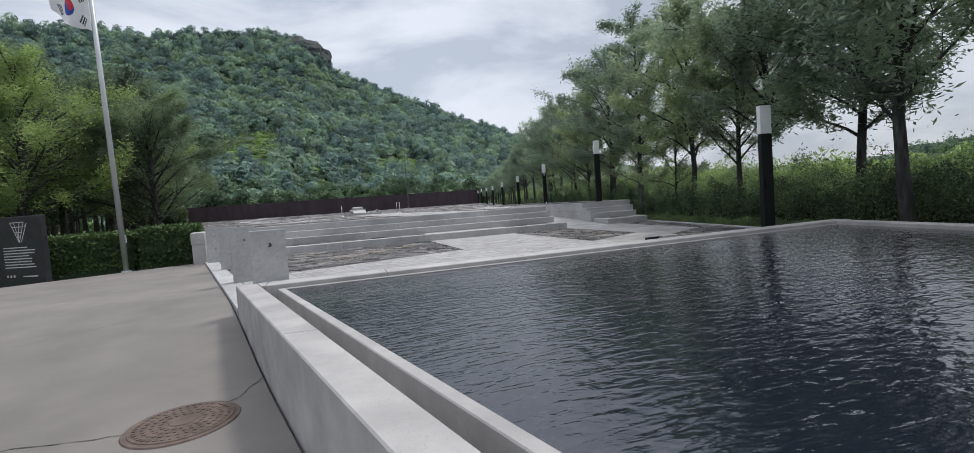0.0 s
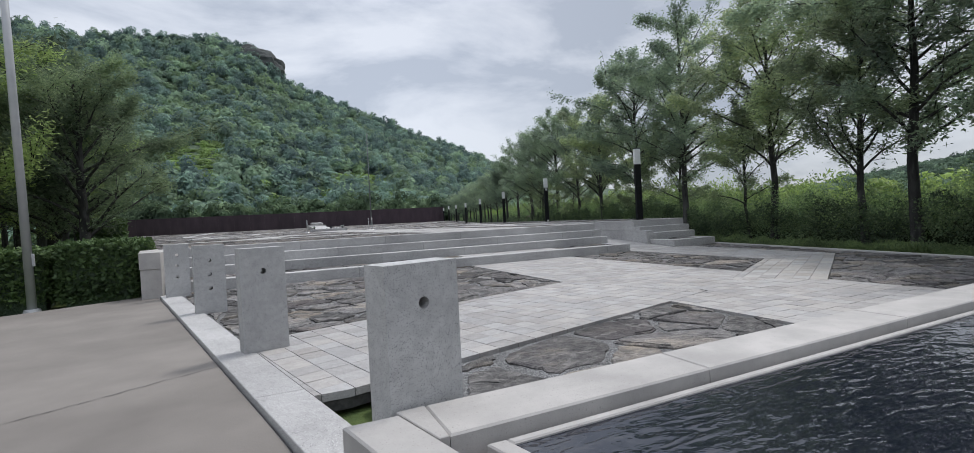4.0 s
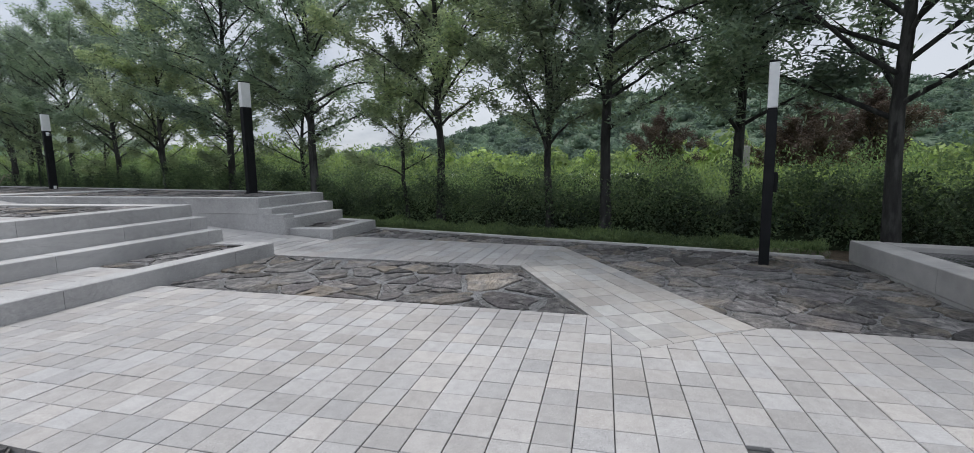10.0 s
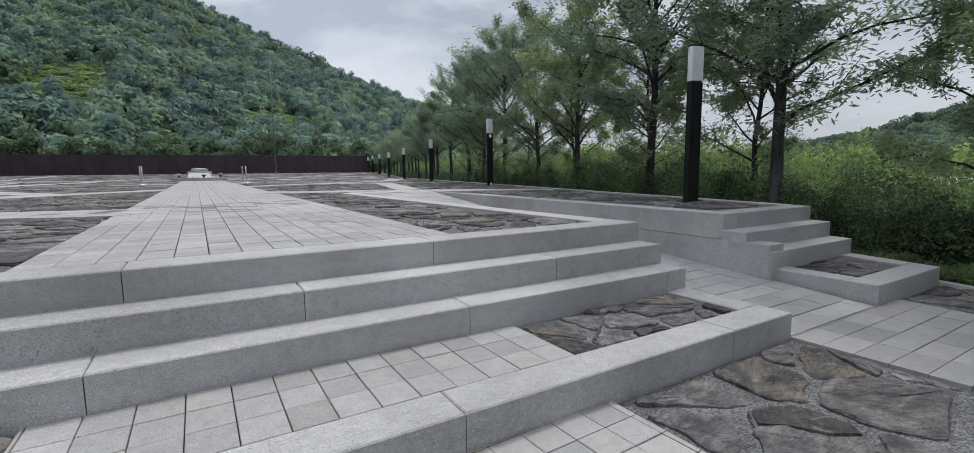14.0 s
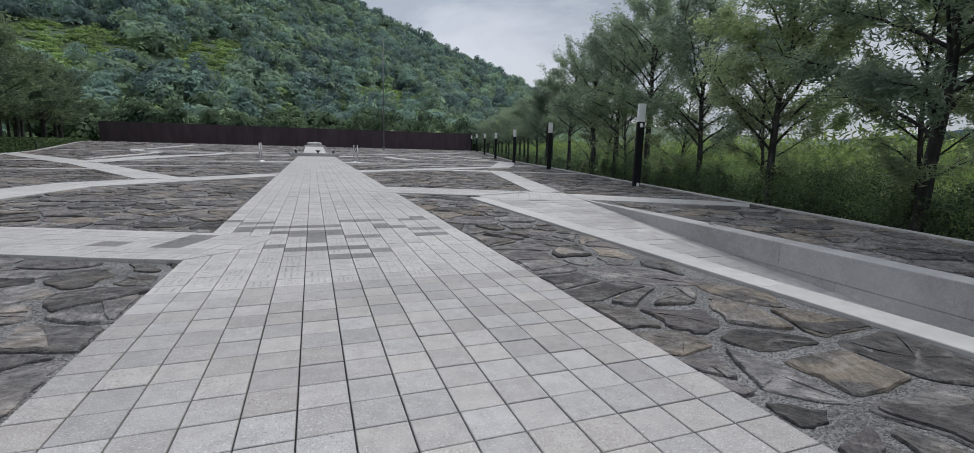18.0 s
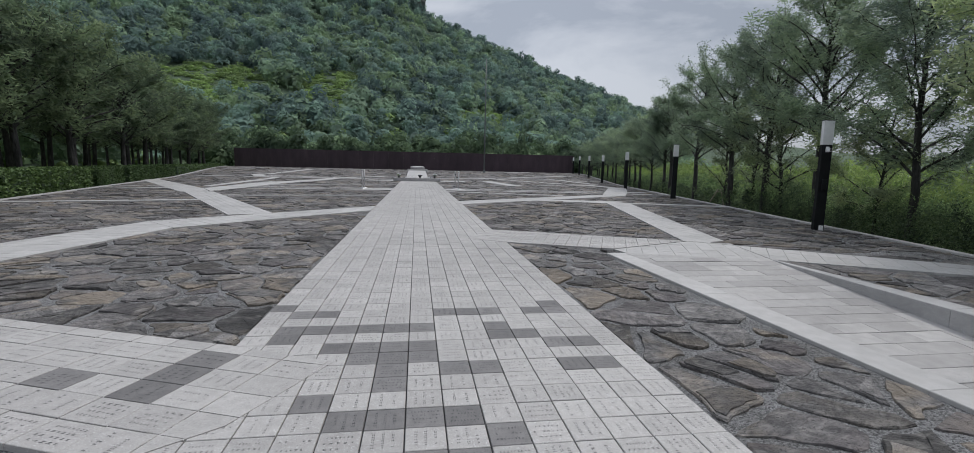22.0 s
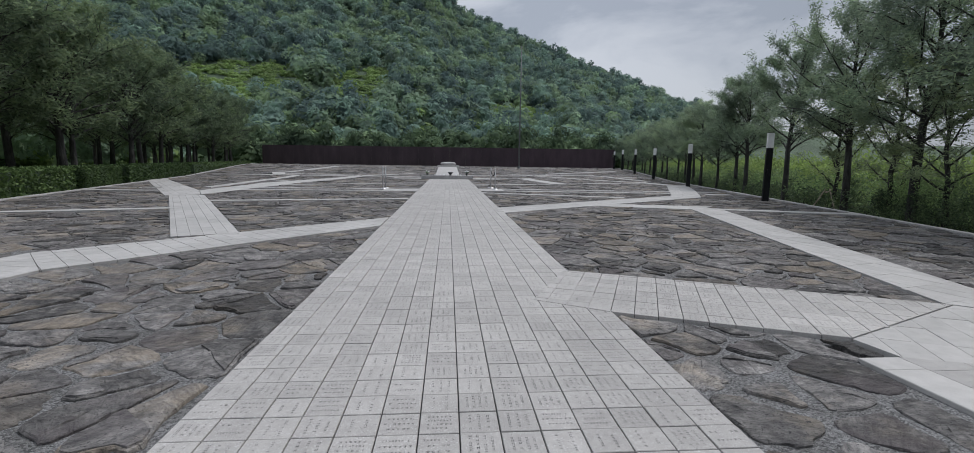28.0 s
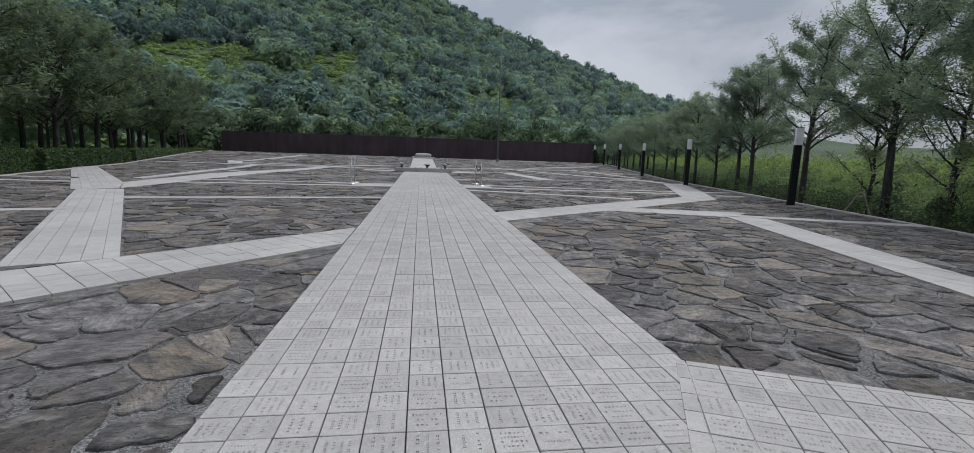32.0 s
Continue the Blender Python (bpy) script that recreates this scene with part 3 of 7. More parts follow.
def prism(poly, z0, z1, bevel=0.0):
    """verts and faces of an upright prism; z may be a number or a function of x and y; with a bevelled top edge."""
    poly = ccw(poly)
    f0 = z0 if callable(z0) else (lambda x, y: z0)
    f1 = z1 if callable(z1) else (lambda x, y: z1)
    k = len(poly)
    v = [(x, y, f0(x, y)) for x, y in poly]
    inner = shrink(poly, bevel) if bevel else poly
    if bevel and len(inner) == k:
        # start the inner ring at the corner nearest to the outer one
        s = min(range(k), key=lambda i: (inner[i][0] - poly[0][0]) ** 2 + (inner[i][1] - poly[0][1]) ** 2)
        inner = inner[s:] + inner[:s]
        v += [(x, y, f1(x, y) - bevel) for x, y in poly] + [(x, y, f1(x, y)) for x, y in inner]
        rings = 3
    else:
        v += [(x, y, f1(x, y)) for x, y in poly]
        rings = 2
    f = []
    for r in range(rings - 1):
        for i in range(k):
            j = (i + 1) % k
            f.append((r * k + i, r * k + j, (r + 1) * k + j, (r + 1) * k + i))
    f.append(tuple((rings - 1) * k + i for i in range(k)))
    f.append(tuple(reversed(range(k))))
    return v, f


def prism_mesh(name, poly, z0, z1, mat, bevel=0.0):
    v, f = prism(poly, z0, z1, bevel)
    return data_mesh(name, v, f, mat)


def bm_box(x0, y0, z0, x1, y1, z1, bevel=0.0, segments=1, bm=None):
    bm = bm or bmesh.new()
    r = bmesh.ops.create_cube(bm, size=1.0, matrix=Matrix.Translation(((x0 + x1) / 2, (y0 + y1) / 2, (z0 + z1) / 2)) @ Matrix.Diagonal((x1 - x0, y1 - y0, z1 - z0, 1)))
    if bevel:
        edges = list({e for v in r["verts"] for e in v.link_edges})
        bmesh.ops.bevel(bm, geom=edges, offset=bevel, segments=segments, affect="EDGES", profile=0.5)
    return bm


def bm_cyl(r0, r1, z0, z1, seg=16, x=0, y=0, bm=None):
    bm = bm or bmesh.new()
    bmesh.ops.create_cone(bm, cap_ends=True, segments=seg, radius1=r0, radius2=r1, depth=z1 - z0, matrix=Matrix.Translation((x, y, (z0 + z1) / 2)))
    return bm


class Heap:
    """Many small pieces joined into one mesh."""

    def __init__(self):
        self.v, self.f, self.i = [], [], []

    def add(self, v, f, idx=0):
        b = len(self.v)
        self.v.extend(v)
        for k, face in enumerate(f):
            self.f.append(tuple(b + q for q in face))
            self.i.append(idx[k] if isinstance(idx, (list, tuple)) else idx)

    def mesh(self, name, mats, smooth=False):
        return data_mesh(name, self.v, self.f, mats, self.i, smooth)


# ---- paving ----
def dashes(rng, w, l, z, columns):
    """Rows of short engraved marks on a paver, as faces just above its top."""
    v, f = [], []
    rows = rng.choice((2, 3, 3, 4))
    for r in range(rows):
        across = (r + 0.5) / rows - 0.5
        reach = rng.uniform(0.5, 0.84)
        n = rng.randint(5, 9)
        step = reach / n
        for k in range(n):
            if rng.random() < 0.12:
                continue
            along = -reach / 2 + (k + 0.5) * step
            hw, hl = step * rng.uniform(0.22, 0.38), rng.uniform(0.03, 0.05)
            for dx, dy, sx, sy in ((0, hl * 0.6, hw * 0.9, hl * 0.17), (rng.uniform(-0.4, 0.4) * hw, -hl * 0.45, hw * 0.7, hl * 0.17), (rng.uniform(-0.6, 0.6) * hw, 0, hw * 0.18, hl * 0.8)):
                a, b = (along + dx, across * 0.72 + dy) if not columns else (across * 0.72 + dy, along + dx)
                ha, hb = (sx, sy) if not columns else (sy, sx)
                o = len(v)
                v += [((a - ha) * w, (b - hb) * l, z), ((a + ha) * w, (b - hb) * l, z), ((a + ha) * w, (b + hb) * l, z), ((a - ha) * w, (b + hb) * l, z)]
                f.append((o, o + 1, o + 2, o + 3))
    return v, f


def paver_mesh(name, w, l, mats, text=None, depth=0.05):
    """One paver with its top at z = 0, the middle at the origin."""
    v, f = prism([(-w / 2, -l / 2), (w / 2, -l / 2), (w / 2, l / 2), (-w / 2, l / 2)], -depth, 0.0, 0.0028)
    idx = [0] * len(f)
    if text is not None:
        tv, tf = dashes(text, w, l, 0.0008, text.random() < 0.5)
        o = len(v)
        v += tv
        f += [tuple(o + q for q in t) for t in tf]
        idx += [1] * len(tf)
    return data_mesh(name, v, f, mats, idx)


paving_count = [0]


def pave(label, poly, angle, w, l, z, mat, near=None, gap=(0.0055, 0.003), stagger=0.0, text=None, dark=None, seed=1, bed=0.06, origin=None, category="paving", lengths=None, sink=0.014, notches=()):
    """A paved field: a dark bed with pavers of w x l on it, in rows turned by angle (degrees); notches are inward corners."""
    paving_count[0] += 1
    poly = ccw(poly)
    zf = z if callable(z) else (lambda x, y: z)
    rng = random.Random(seed)
    under = shrink(poly, 0.016)
    base = new("pavement_%d" % paving_count[0], prism_mesh("bed", under if len(under) > 2 else poly, lambda x, y: zf(x, y) - bed - 0.05 - sink, lambda x, y: zf(x, y) - sink, JOINT))
    tagged(base, label, category, kind="structure")
    ca, sa = math.cos(radians(angle)), math.sin(radians(angle))
    ox, oy = origin or poly[0]
    loc = [((x - ox) * ca + (y - oy) * sa, -(x - ox) * sa + (y - oy) * ca) for x, y in poly]
    loc = ccw(loc)
    corners = [[((x - ox) * ca + (y - oy) * sa, -(x - ox) * sa + (y - oy) * ca) for x, y in tri] for tri in notches]
    u0, u1 = min(p[0] for p in loc), max(p[0] for p in loc)
    v0, v1 = min(p[1] for p in loc), max(p[1] for p in loc)
    sizes = {k: paver_mesh("paver", w - gap[0], k - gap[1], mat) for k in (lengths or (l,))}
    texts, darks = [], []
    if text:
        texts = [paver_mesh("paver", w - gap[0], l - gap[1], [ENGRAVED, INK], random.Random(seed * 31 + k)) for k in range(26)]
        darks = [paver_mesh("paver", w - gap[0], l - gap[1], [DARKPAVER, INKDARK], random.Random(seed * 57 + k)) for k in range(9)]
    heap, made = Heap(), 0
    for i in range(math.floor(u0 / w), math.ceil(u1 / w)):
        shift = stagger * l * (i % 2)
        if lengths:
            run, b = [], v0 - rng.uniform(0, 0.3)
            while b < v1:
                k = rng.choice(lengths)
                run.append((b, k))
                b += k
        else:
            run = [(j * l + shift, l) for j in range(math.floor((v0 - shift) / l), math.ceil((v1 - shift) / l))]
        for b, l in run:
            a, plain = i * w, sizes[l]
            rect = [(a, b), (a + w, b), (a + w, b + l), (a, b + l)]
            cut = clip_to(rect, loc)
            for p, q, r in corners:
                if len(cut) > 2:
                    cut = max(clip(cut, p, q), clip(cut, q, r), key=lambda c: area(c) if len(c) > 2 else 0.0)
            if len(cut) < 3 or area(cut) < 0.0009:
                continue
            full = area(cut) > 0.985 * w * l
            cx, cy = a + w / 2, b + l / 2
            wx, wy = ox + cx * ca - cy * sa, oy + cx * sa + cy * ca
            has = text and text(wx, wy)
            if full:
                me = plain
                if has:
                    me = rng.choice(darks) if dark and rng.random() < dark(wx, wy) else rng.choice(texts)
                tilt = rng.uniform(-0.002, 0.002)
                zz = zf(wx, wy) + tilt
                if made < 300 and (near is None or near(wx, wy)):
                    slope = math.atan2(zf(wx, wy + 0.5) - zf(wx, wy - 0.5), 1.0)
                    put("paver", me, base, m=pose(wx, wy, zz, math.degrees(slope), 0, 0) @ pose(0, 0, 0, 0, 0, angle + (180 if has and rng.random() < 0.3 else 0)))
                    made += 1
                else:
                    mv = [(ox + (cx + p.co.x) * ca - (cy + p.co.y) * sa, oy + (cx + p.co.x) * sa + (cy + p.co.y) * ca, 0) for p in me.vertices]
                    mv = [(q[0], q[1], zf(q[0], q[1]) + tilt + p.co.z) for q, p in zip(mv, me.vertices)]
                    off = 0 if me in sizes.values() else (1 if me in texts else 3)
                    heap.add(mv, [tuple(p.vertices) for p in me.polygons], [off + p.material_index for p in me.polygons])
            else:
                small = shrink(cut, min(gap) / 2 + 0.001)
                if len(small) < 3 or area(small) < 0.0005:
                    continue
                wp = [(ox + x * ca - y * sa, oy + x * sa + y * ca) for x, y in small]
                pv, pf = prism(wp, lambda x, y: zf(x, y) - 0.05, zf)
                heap.add(pv, pf)
    if heap.v:
        rest = put("paver_rest", heap.mesh("paver_rest", [mat, ENGRAVED, INK, DARKPAVER, INKDARK]), base)
        tagged(rest, kind="stuff")
    return base


def voronoi(points, reach):
    """Cells of the points, each cut by its neighbours within reach."""
    grid = {}
    for k, p in enumerate(points):
        grid.setdefault((int(p[0] // reach), int(p[1] // reach)), []).append(k)
    cells = []
    for k, p in enumerate(points):
        gx, gy = int(p[0] // reach), int(p[1] // reach)
        near = [q for a in (-1, 0, 1) for b in (-1, 0, 1) for q in grid.get((gx + a, gy + b), ()) if q != k]
        near.sort(key=lambda q: (points[q][0] - p[0]) ** 2 + (points[q][1] - p[1]) ** 2)
        cell = [(p[0] - reach, p[1] - reach), (p[0] + reach, p[1] - reach), (p[0] + reach, p[1] + reach), (p[0] - reach, p[1] + reach)]
        for q in near[:14]:
            mx, my = (p[0] + points[q][0]) / 2, (p[1] + points[q][1]) / 2
            dx, dy = points[q][0] - p[0], points[q][1] - p[1]
            cell = clip(cell, (mx, my), (mx - dy, my + dx))
            if len(cell) < 3:
                break
        cells.append(cell)
    return cells


def stone_shape(cell, z, rng, fine=True):
    """A flat, uneven flagstone with a broken outline and worn edges."""
    cell = ccw(cell)
    cx, cy = sum(p[0] for p in cell) / len(cell), sum(p[1] for p in cell) / len(cell)
    ring = []
    for i in range(len(cell)):
        o, a, b = cell[i - 1], cell[i], cell[(i + 1) % len(cell)]
        ln, back = math.hypot(b[0] - a[0], b[1] - a[1]), math.hypot(o[0] - a[0], o[1] - a[1])
        if ln < 0.02:
            continue
        # corners are knocked off by an uneven amount
        k0, k1 = rng.uniform(0.02, 0.07) / max(back, 0.08), rng.uniform(0.02, 0.07) / max(ln, 0.08)
        if fine or i % 2:
            ring.append((a[0] + (o[0] - a[0]) * min(0.3, k0), a[1] + (o[1] - a[1]) * min(0.3, k0)))
        ring.append((a[0] + (b[0] - a[0]) * min(0.3, k1), a[1] + (b[1] - a[1]) * min(0.3, k1)))
        if fine and ln > 0.16:
            m = min(4, int(ln / 0.11))
            bow = rng.uniform(-0.02, 0.035)
            for q in range(1, m + 1):
                t = 0.22 + 0.56 * (q - 0.5) / m + rng.uniform(-0.04, 0.04)
                w = bow * math.sin(math.pi * t) + rng.uniform(-0.011, 0.011)
                ring.append((a[0] + t * (b[0] - a[0]) - (b[1] - a[1]) / ln * w, a[1] + t * (b[1] - a[1]) + (b[0] - a[0]) / ln * w))
    if len(ring) < 4:
        return None
    sm = [(cx + (x - cx) * k, cy + (y - cy) * k) for x, y in ring for k in (1 + rng.uniform(-0.035, 0.005),)]
    n = len(sm)
    tx, ty = (rng.uniform(-0.028, 0.028), rng.uniform(-0.028, 0.028)) if fine else (rng.uniform(-0.05, 0.05), rng.uniform(-0.05, 0.05))
    top = z + rng.uniform(-0.010, 0.006)

    def hz(x, y, amp):
        return top + (x - cx) * tx + (y - cy) * ty + rng.uniform(-amp, amp)
    v = [(x, y, z - 0.07) for x, y in sm]
    v += [(x, y, hz(x, y, 0.005) - 0.008) for x, y in sm]
    v += [(cx + (x - cx) * 0.965, cy + (y - cy) * 0.965, hz(x, y, 0.005)) for x, y in sm]
    f = []
    for r in range(2):
        for i in range(n):
            j = (i + 1) % n
            f.append((r * n + i, r * n + j, (r + 1) * n + j, (r + 1) * n + i))
    if fine:
        v += [(cx + (x - cx) * rng.uniform(0.4, 0.6), cy + (y - cy) * rng.uniform(0.4, 0.6), hz(x, y, 0.007) + 0.002) for x, y in sm]
        for i in range(n):
            j = (i + 1) % n
            f.append((2 * n + i, 2 * n + j, 3 * n + j, 3 * n + i))
        v.append((cx, cy, hz(cx, cy, 0.006) + 0.003))
        f += [(3 * n + i, 3 * n + (i + 1) % n, 4 * n) for i in range(n)]
        # a second split layer that covers part of the stone
        if rng.random() < 0.24:
            az, push = rng.uniform(0, 6.283), rng.uniform(-0.65, 0.3)
            rad = math.sqrt(max(0.01, area(sm)) / math.pi)
            ox, oy = cx + math.cos(az) * rad * push, cy + math.sin(az) * rad * push
            k0 = rng.uniform(0.88, 0.95)
            up = clip([(cx + (x - cx) * k0, cy + (y - cy) * k0) for x, y in sm], (ox, oy), (ox - math.sin(az), oy + math.cos(az)))
            if len(up) > 3:
                cut = []
                for i in range(len(up)):
                    a, b = up[i], up[(i + 1) % len(up)]
                    cut.append(a)
                    if math.hypot(b[0] - a[0], b[1] - a[1]) > 0.14:
                        for s in (0.3, 0.65):
                            w = rng.uniform(-0.035, 0.035)
                            cut.append((a[0] + s * (b[0] - a[0]) - (b[1] - a[1]) * w * 2, a[1] + s * (b[1] - a[1]) + (b[0] - a[0]) * w * 2))
                o, m = len(v), len(cut)
                rise = rng.uniform(0.003, 0.009)
                ux, uy = sum(p[0] for p in cut) / m, sum(p[1] for p in cut) / m
                v += [(x, y, hz(x, y, 0.0) - 0.012) for x, y in cut]
                v += [(ux + (x - ux) * 0.97, uy + (y - uy) * 0.97, hz(x, y, 0.003) + rise + 0.004) for x, y in cut]
                v.append((ux, uy, hz(ux, uy, 0.004) + rise + 0.007))
                f += [(o + i, o + (i + 1) % m, o + m + (i + 1) % m, o + m + i) for i in range(m)]
                f += [(o + m + i, o + m + (i + 1) % m, o + 2 * m) for i in range(m)]
    else:
        f.append(tuple(2 * n + i for i in range(n)))
    return v, f, (cx, cy)


def keep_out(cell, p, hole):
    """The part of a cell round p that lies outside a convex polygon."""
    best, edge = 0.0, None
    for a, b in zip(hole, hole[1:] + hole[:1]):
        ln = math.hypot(b[0] - a[0], b[1] - a[1]) or 1
        d = ((p[0] - a[0]) * (b[1] - a[1]) - (p[1] - a[1]) * (b[0] - a[0])) / ln
        if d > best:
            best, edge = d, (a, b)
    if edge is None or best > 1.6 or len(cell) < 3:
        return cell
    if not any(inside(q, hole) for q in cell) and best > 0.35:
        mids = [((q[0] + p[0]) / 2, (q[1] + p[1]) / 2) for q in cell]
        if not any(inside(q, hole) for q in mids):
            return cell
    return clip(cell, edge[1], edge[0])


bed_count = [0]


def stone_bed(label, poly, z, seed, cell=0.5, near=None, holes=(), limit=300, base=True, fine=None, wide=1.35, convex=True, cuts=None, loose=1.0):
    """Irregular flagstones laid in gravel."""
    rng = random.Random(seed)
    poly = ccw(poly)
    bed_count[0] += 1
    if base:
        ob = new("gravel_bed_%d" % bed_count[0], prism_mesh("gravel", poly, z - 0.16, z - 0.019, GRAVEL))
    else:
        ob = new("gravel_bed_%d" % bed_count[0])
    tagged(ob, label, "stone paving", kind="structure")
    x0, x1 = min(p[0] for p in poly), max(p[0] for p in poly)
    y0, y1 = min(p[1] for p in poly), max(p[1] for p in poly)
    pts, row = [], 0
    cy = y0 - cell
    while cy < y1 + cell:
        size = cell * (1 if cy < 27 else (1.35 if cy < 45 else 2.0))
        cx = x0 - size - (size * wide / 2 if row % 2 else 0)
        while cx < x1 + size * wide:
            jx, jy = rng.uniform(-0.42, 0.42) * size * wide, rng.uniform(-0.42, 0.42) * size
            p = (cx + jx, cy + jy)
            if x0 - size < p[0] < x1 + size and rng.random() > 0.2:
                pts.append(p)
                if rng.random() < 0.24:
                    pts.append((p[0] + rng.uniform(0.2, 0.45) * size, p[1] + rng.uniform(-0.4, 0.4) * size))
            cx += size * wide
        cy += size
        row += 1
    pts = [p for p in pts if not any(inside(p, q) for q in holes)]
    heap, made = Heap(), 0
    for k, c in enumerate(voronoi(pts, cell * 3.2 if y1 < 40 else cell * 4.4)):
        if len(c) < 3:
            continue
        if convex:
            c = clip_to(c, poly)
        else:
            mx, my = sum(p[0] for p in c) / len(c), sum(p[1] for p in c) / len(c)
            if not inside((mx, my), poly):
                continue
            for a, b in cuts(mx, my):
                c = clip(c, a, b)
        for q in holes:
            c = keep_out(c, pts[k], q)
        if len(c) < 3 or area(c) < 0.012:
            continue
        mx, my = sum(p[0] for p in c) / len(c), sum(p[1] for p in c) / len(c)
        if any(inside((mx, my), h) for h in holes):
            continue
        tight = 0.45 if my > 12 and y1 > 45 else 1.0
        c = shrink(c, tight * loose * (rng.uniform(0.004, 0.022) if rng.random() < 0.7 else rng.uniform(0.022, 0.05)))
        if len(c) < 3 or area(c) < 0.01:
            continue
        close = near is None or near(mx, my)
        isfine = close or (fine is not None and fine(mx, my))
        s = stone_shape(c, z, rng, isfine)
        if s is None:
            continue
        v, f, (sx, sy) = s
        if y1 > 45:
            v = [(a, b, q + rise(b)) for a, b, q in v]
        if close and made < limit:
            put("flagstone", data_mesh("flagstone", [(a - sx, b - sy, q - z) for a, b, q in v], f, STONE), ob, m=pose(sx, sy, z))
            made += 1
        else:
            heap.add(v, f)
    if heap.v:
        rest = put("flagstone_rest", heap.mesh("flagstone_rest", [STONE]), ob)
        tagged(rest, kind="stuff")
    return ob


# ---- ground ----
def west_line(y):
    return -8.37 - 0.262 * (y + 9.69)


def street_z(x, y):
    """The street lies level with the kerb and falls by a quarter of a metre along the pool wall."""
    u = max(0.0, min(1.0, (-8.7 - y) / 3.4))
    return -0.035 - 0.245 * u * u * (3 - 2 * u) - 0.006 * max(0.0, min(8.0, -12.1 - y))


def ground_sheet():
    """Wide ground with an opening where the sunken street lies."""
    rim = [(3500 * math.cos(k * math.pi / 32), 3500 * math.sin(k * math.pi / 32), -0.16) for k in range(64)]
    hole = [(west_line(y) + 0.1, y, -0.16) for y in (-8.75, -59.9)] + [(-39.9, -59.9, -0.16), (-39.9, -10.8, -0.16)]
    tris = tessellate_polygon([[Vector(p) for p in rim], [Vector(p) for p in hole]])
    faces = []
    pts = rim + hole
    for a, b, c in tris:
        up = (pts[b][0] - pts[a][0]) * (pts[c][1] - pts[a][1]) - (pts[b][1] - pts[a][1]) * (pts[c][0] - pts[a][0])
        faces.append((a, b, c) if up > 0 else (a, c, b))
    return tagged(new("ground", data_mesh("ground", pts, faces, GRASSLAND)), "grassy green ground that runs to the horizon", "ground", kind="structure")


ground_sheet()

# the concrete street beside the pool and the posts
street_heap = Heap()
plan = ccw([(west_line(-1.2) - 0.02, -1.2), (-16.5, -4.6), (-40, -10), (-40, -60), (west_line(-60), -60)])
levels = [-1.2, -8.7] + [-8.7 - 0.2 * k for k in range(1, 18)] + [-20.1, -60]
for hi, lo in zip(levels, levels[1:]):
    piece = clip(clip(plan, (0, lo), (1, lo)), (1, hi), (0, hi))
    street_heap.add(*prism(piece, -0.7, street_z))
street = new("street", street_heap.mesh("street", [STREET]))
tagged(street, "pale weathered concrete street with fine cracks", "street", kind="structure")


def crack(points, width, seed):
    rng = random.Random(seed)
    heap = Heap()
    line = []
    for (a, b), (c, d) in zip(points, points[1:]):
        n = max(2, int(math.hypot(c - a, d - b) / 0.06))
        for k in range(n):
            t = k / n
            line.append((a + t * (c - a) + rng.uniform(-0.012, 0.012), b + t * (d - b) + rng.uniform(-0.012, 0.012)))
    for p, q in zip(line, line[1:]):
        dx, dy = q[0] - p[0], q[1] - p[1]
        ln = math.hypot(dx, dy) or 1
        w = width * rng.uniform(0.3, 1.0)
        nx, ny = -dy / ln * w, dx / ln * w
        ring = [(p[0] - nx, p[1] - ny), (q[0] - nx, q[1] - ny), (q[0] + nx, q[1] + ny), (p[0] + nx, p[1] + ny)]
        heap.add([(a, b, street_z(a, b) + 0.004) for a, b in ring], [(0, 1, 2, 3)])
    return put("crack", heap.mesh("crack", [JOINT]), street)


crack([(-7.90, -11.42), (-8.05, -11.79), (-8.32, -12.0), (-8.64, -12.1), (-9.23, -12.0), (-9.9, -12.2)], 0.006, 3)
crack([(-9.0, -7.2), (-10.2, -7.9), (-12.5, -8.3), (-15, -9.2)], 0.005, 4)
crack([(-9.7, -12.0), (-11.2, -11.7), (-13.5, -12.2)], 0.004, 5)
crack([(-9.4, -9.2), (-10.6, -9.9), (-12.6, -10.1)], 0.004, 6)

# granite kerb strip between the street and the plaza, in lengths
kerb = thing("kerb_strip", "flush pale granite kerb strip between street and plaza", "kerb", kind="structure")
ky = -9.62
while ky < -1.75:
    k2 = min(ky + 1.32, -1.62)
    put("kerb_stone", prism_mesh("kerb_stone", [(west_line(ky + 0.004), ky + 0.004), (west_line(ky + 0.004) + 0.29, ky + 0.004), (west_line(k2) + 0.29, k2), (west_line(k2), k2)], -0.2, 0.002, GRANITE, 0.004), kerb)
    ky = k2

# ---- lower plaza ----
A_S, A_E = (-8.42, -6.44), (-4.56, -5.29)       # lower edge of the large stone bed
F_W, F_A = (-8.05, -8.46), (-4.57, -7.48)       # upper edge of the bed beside the pool
POOL_N = lambda x: -9.66 + 0.026 * (x + 8.37)   # outer face of the pool's far wall


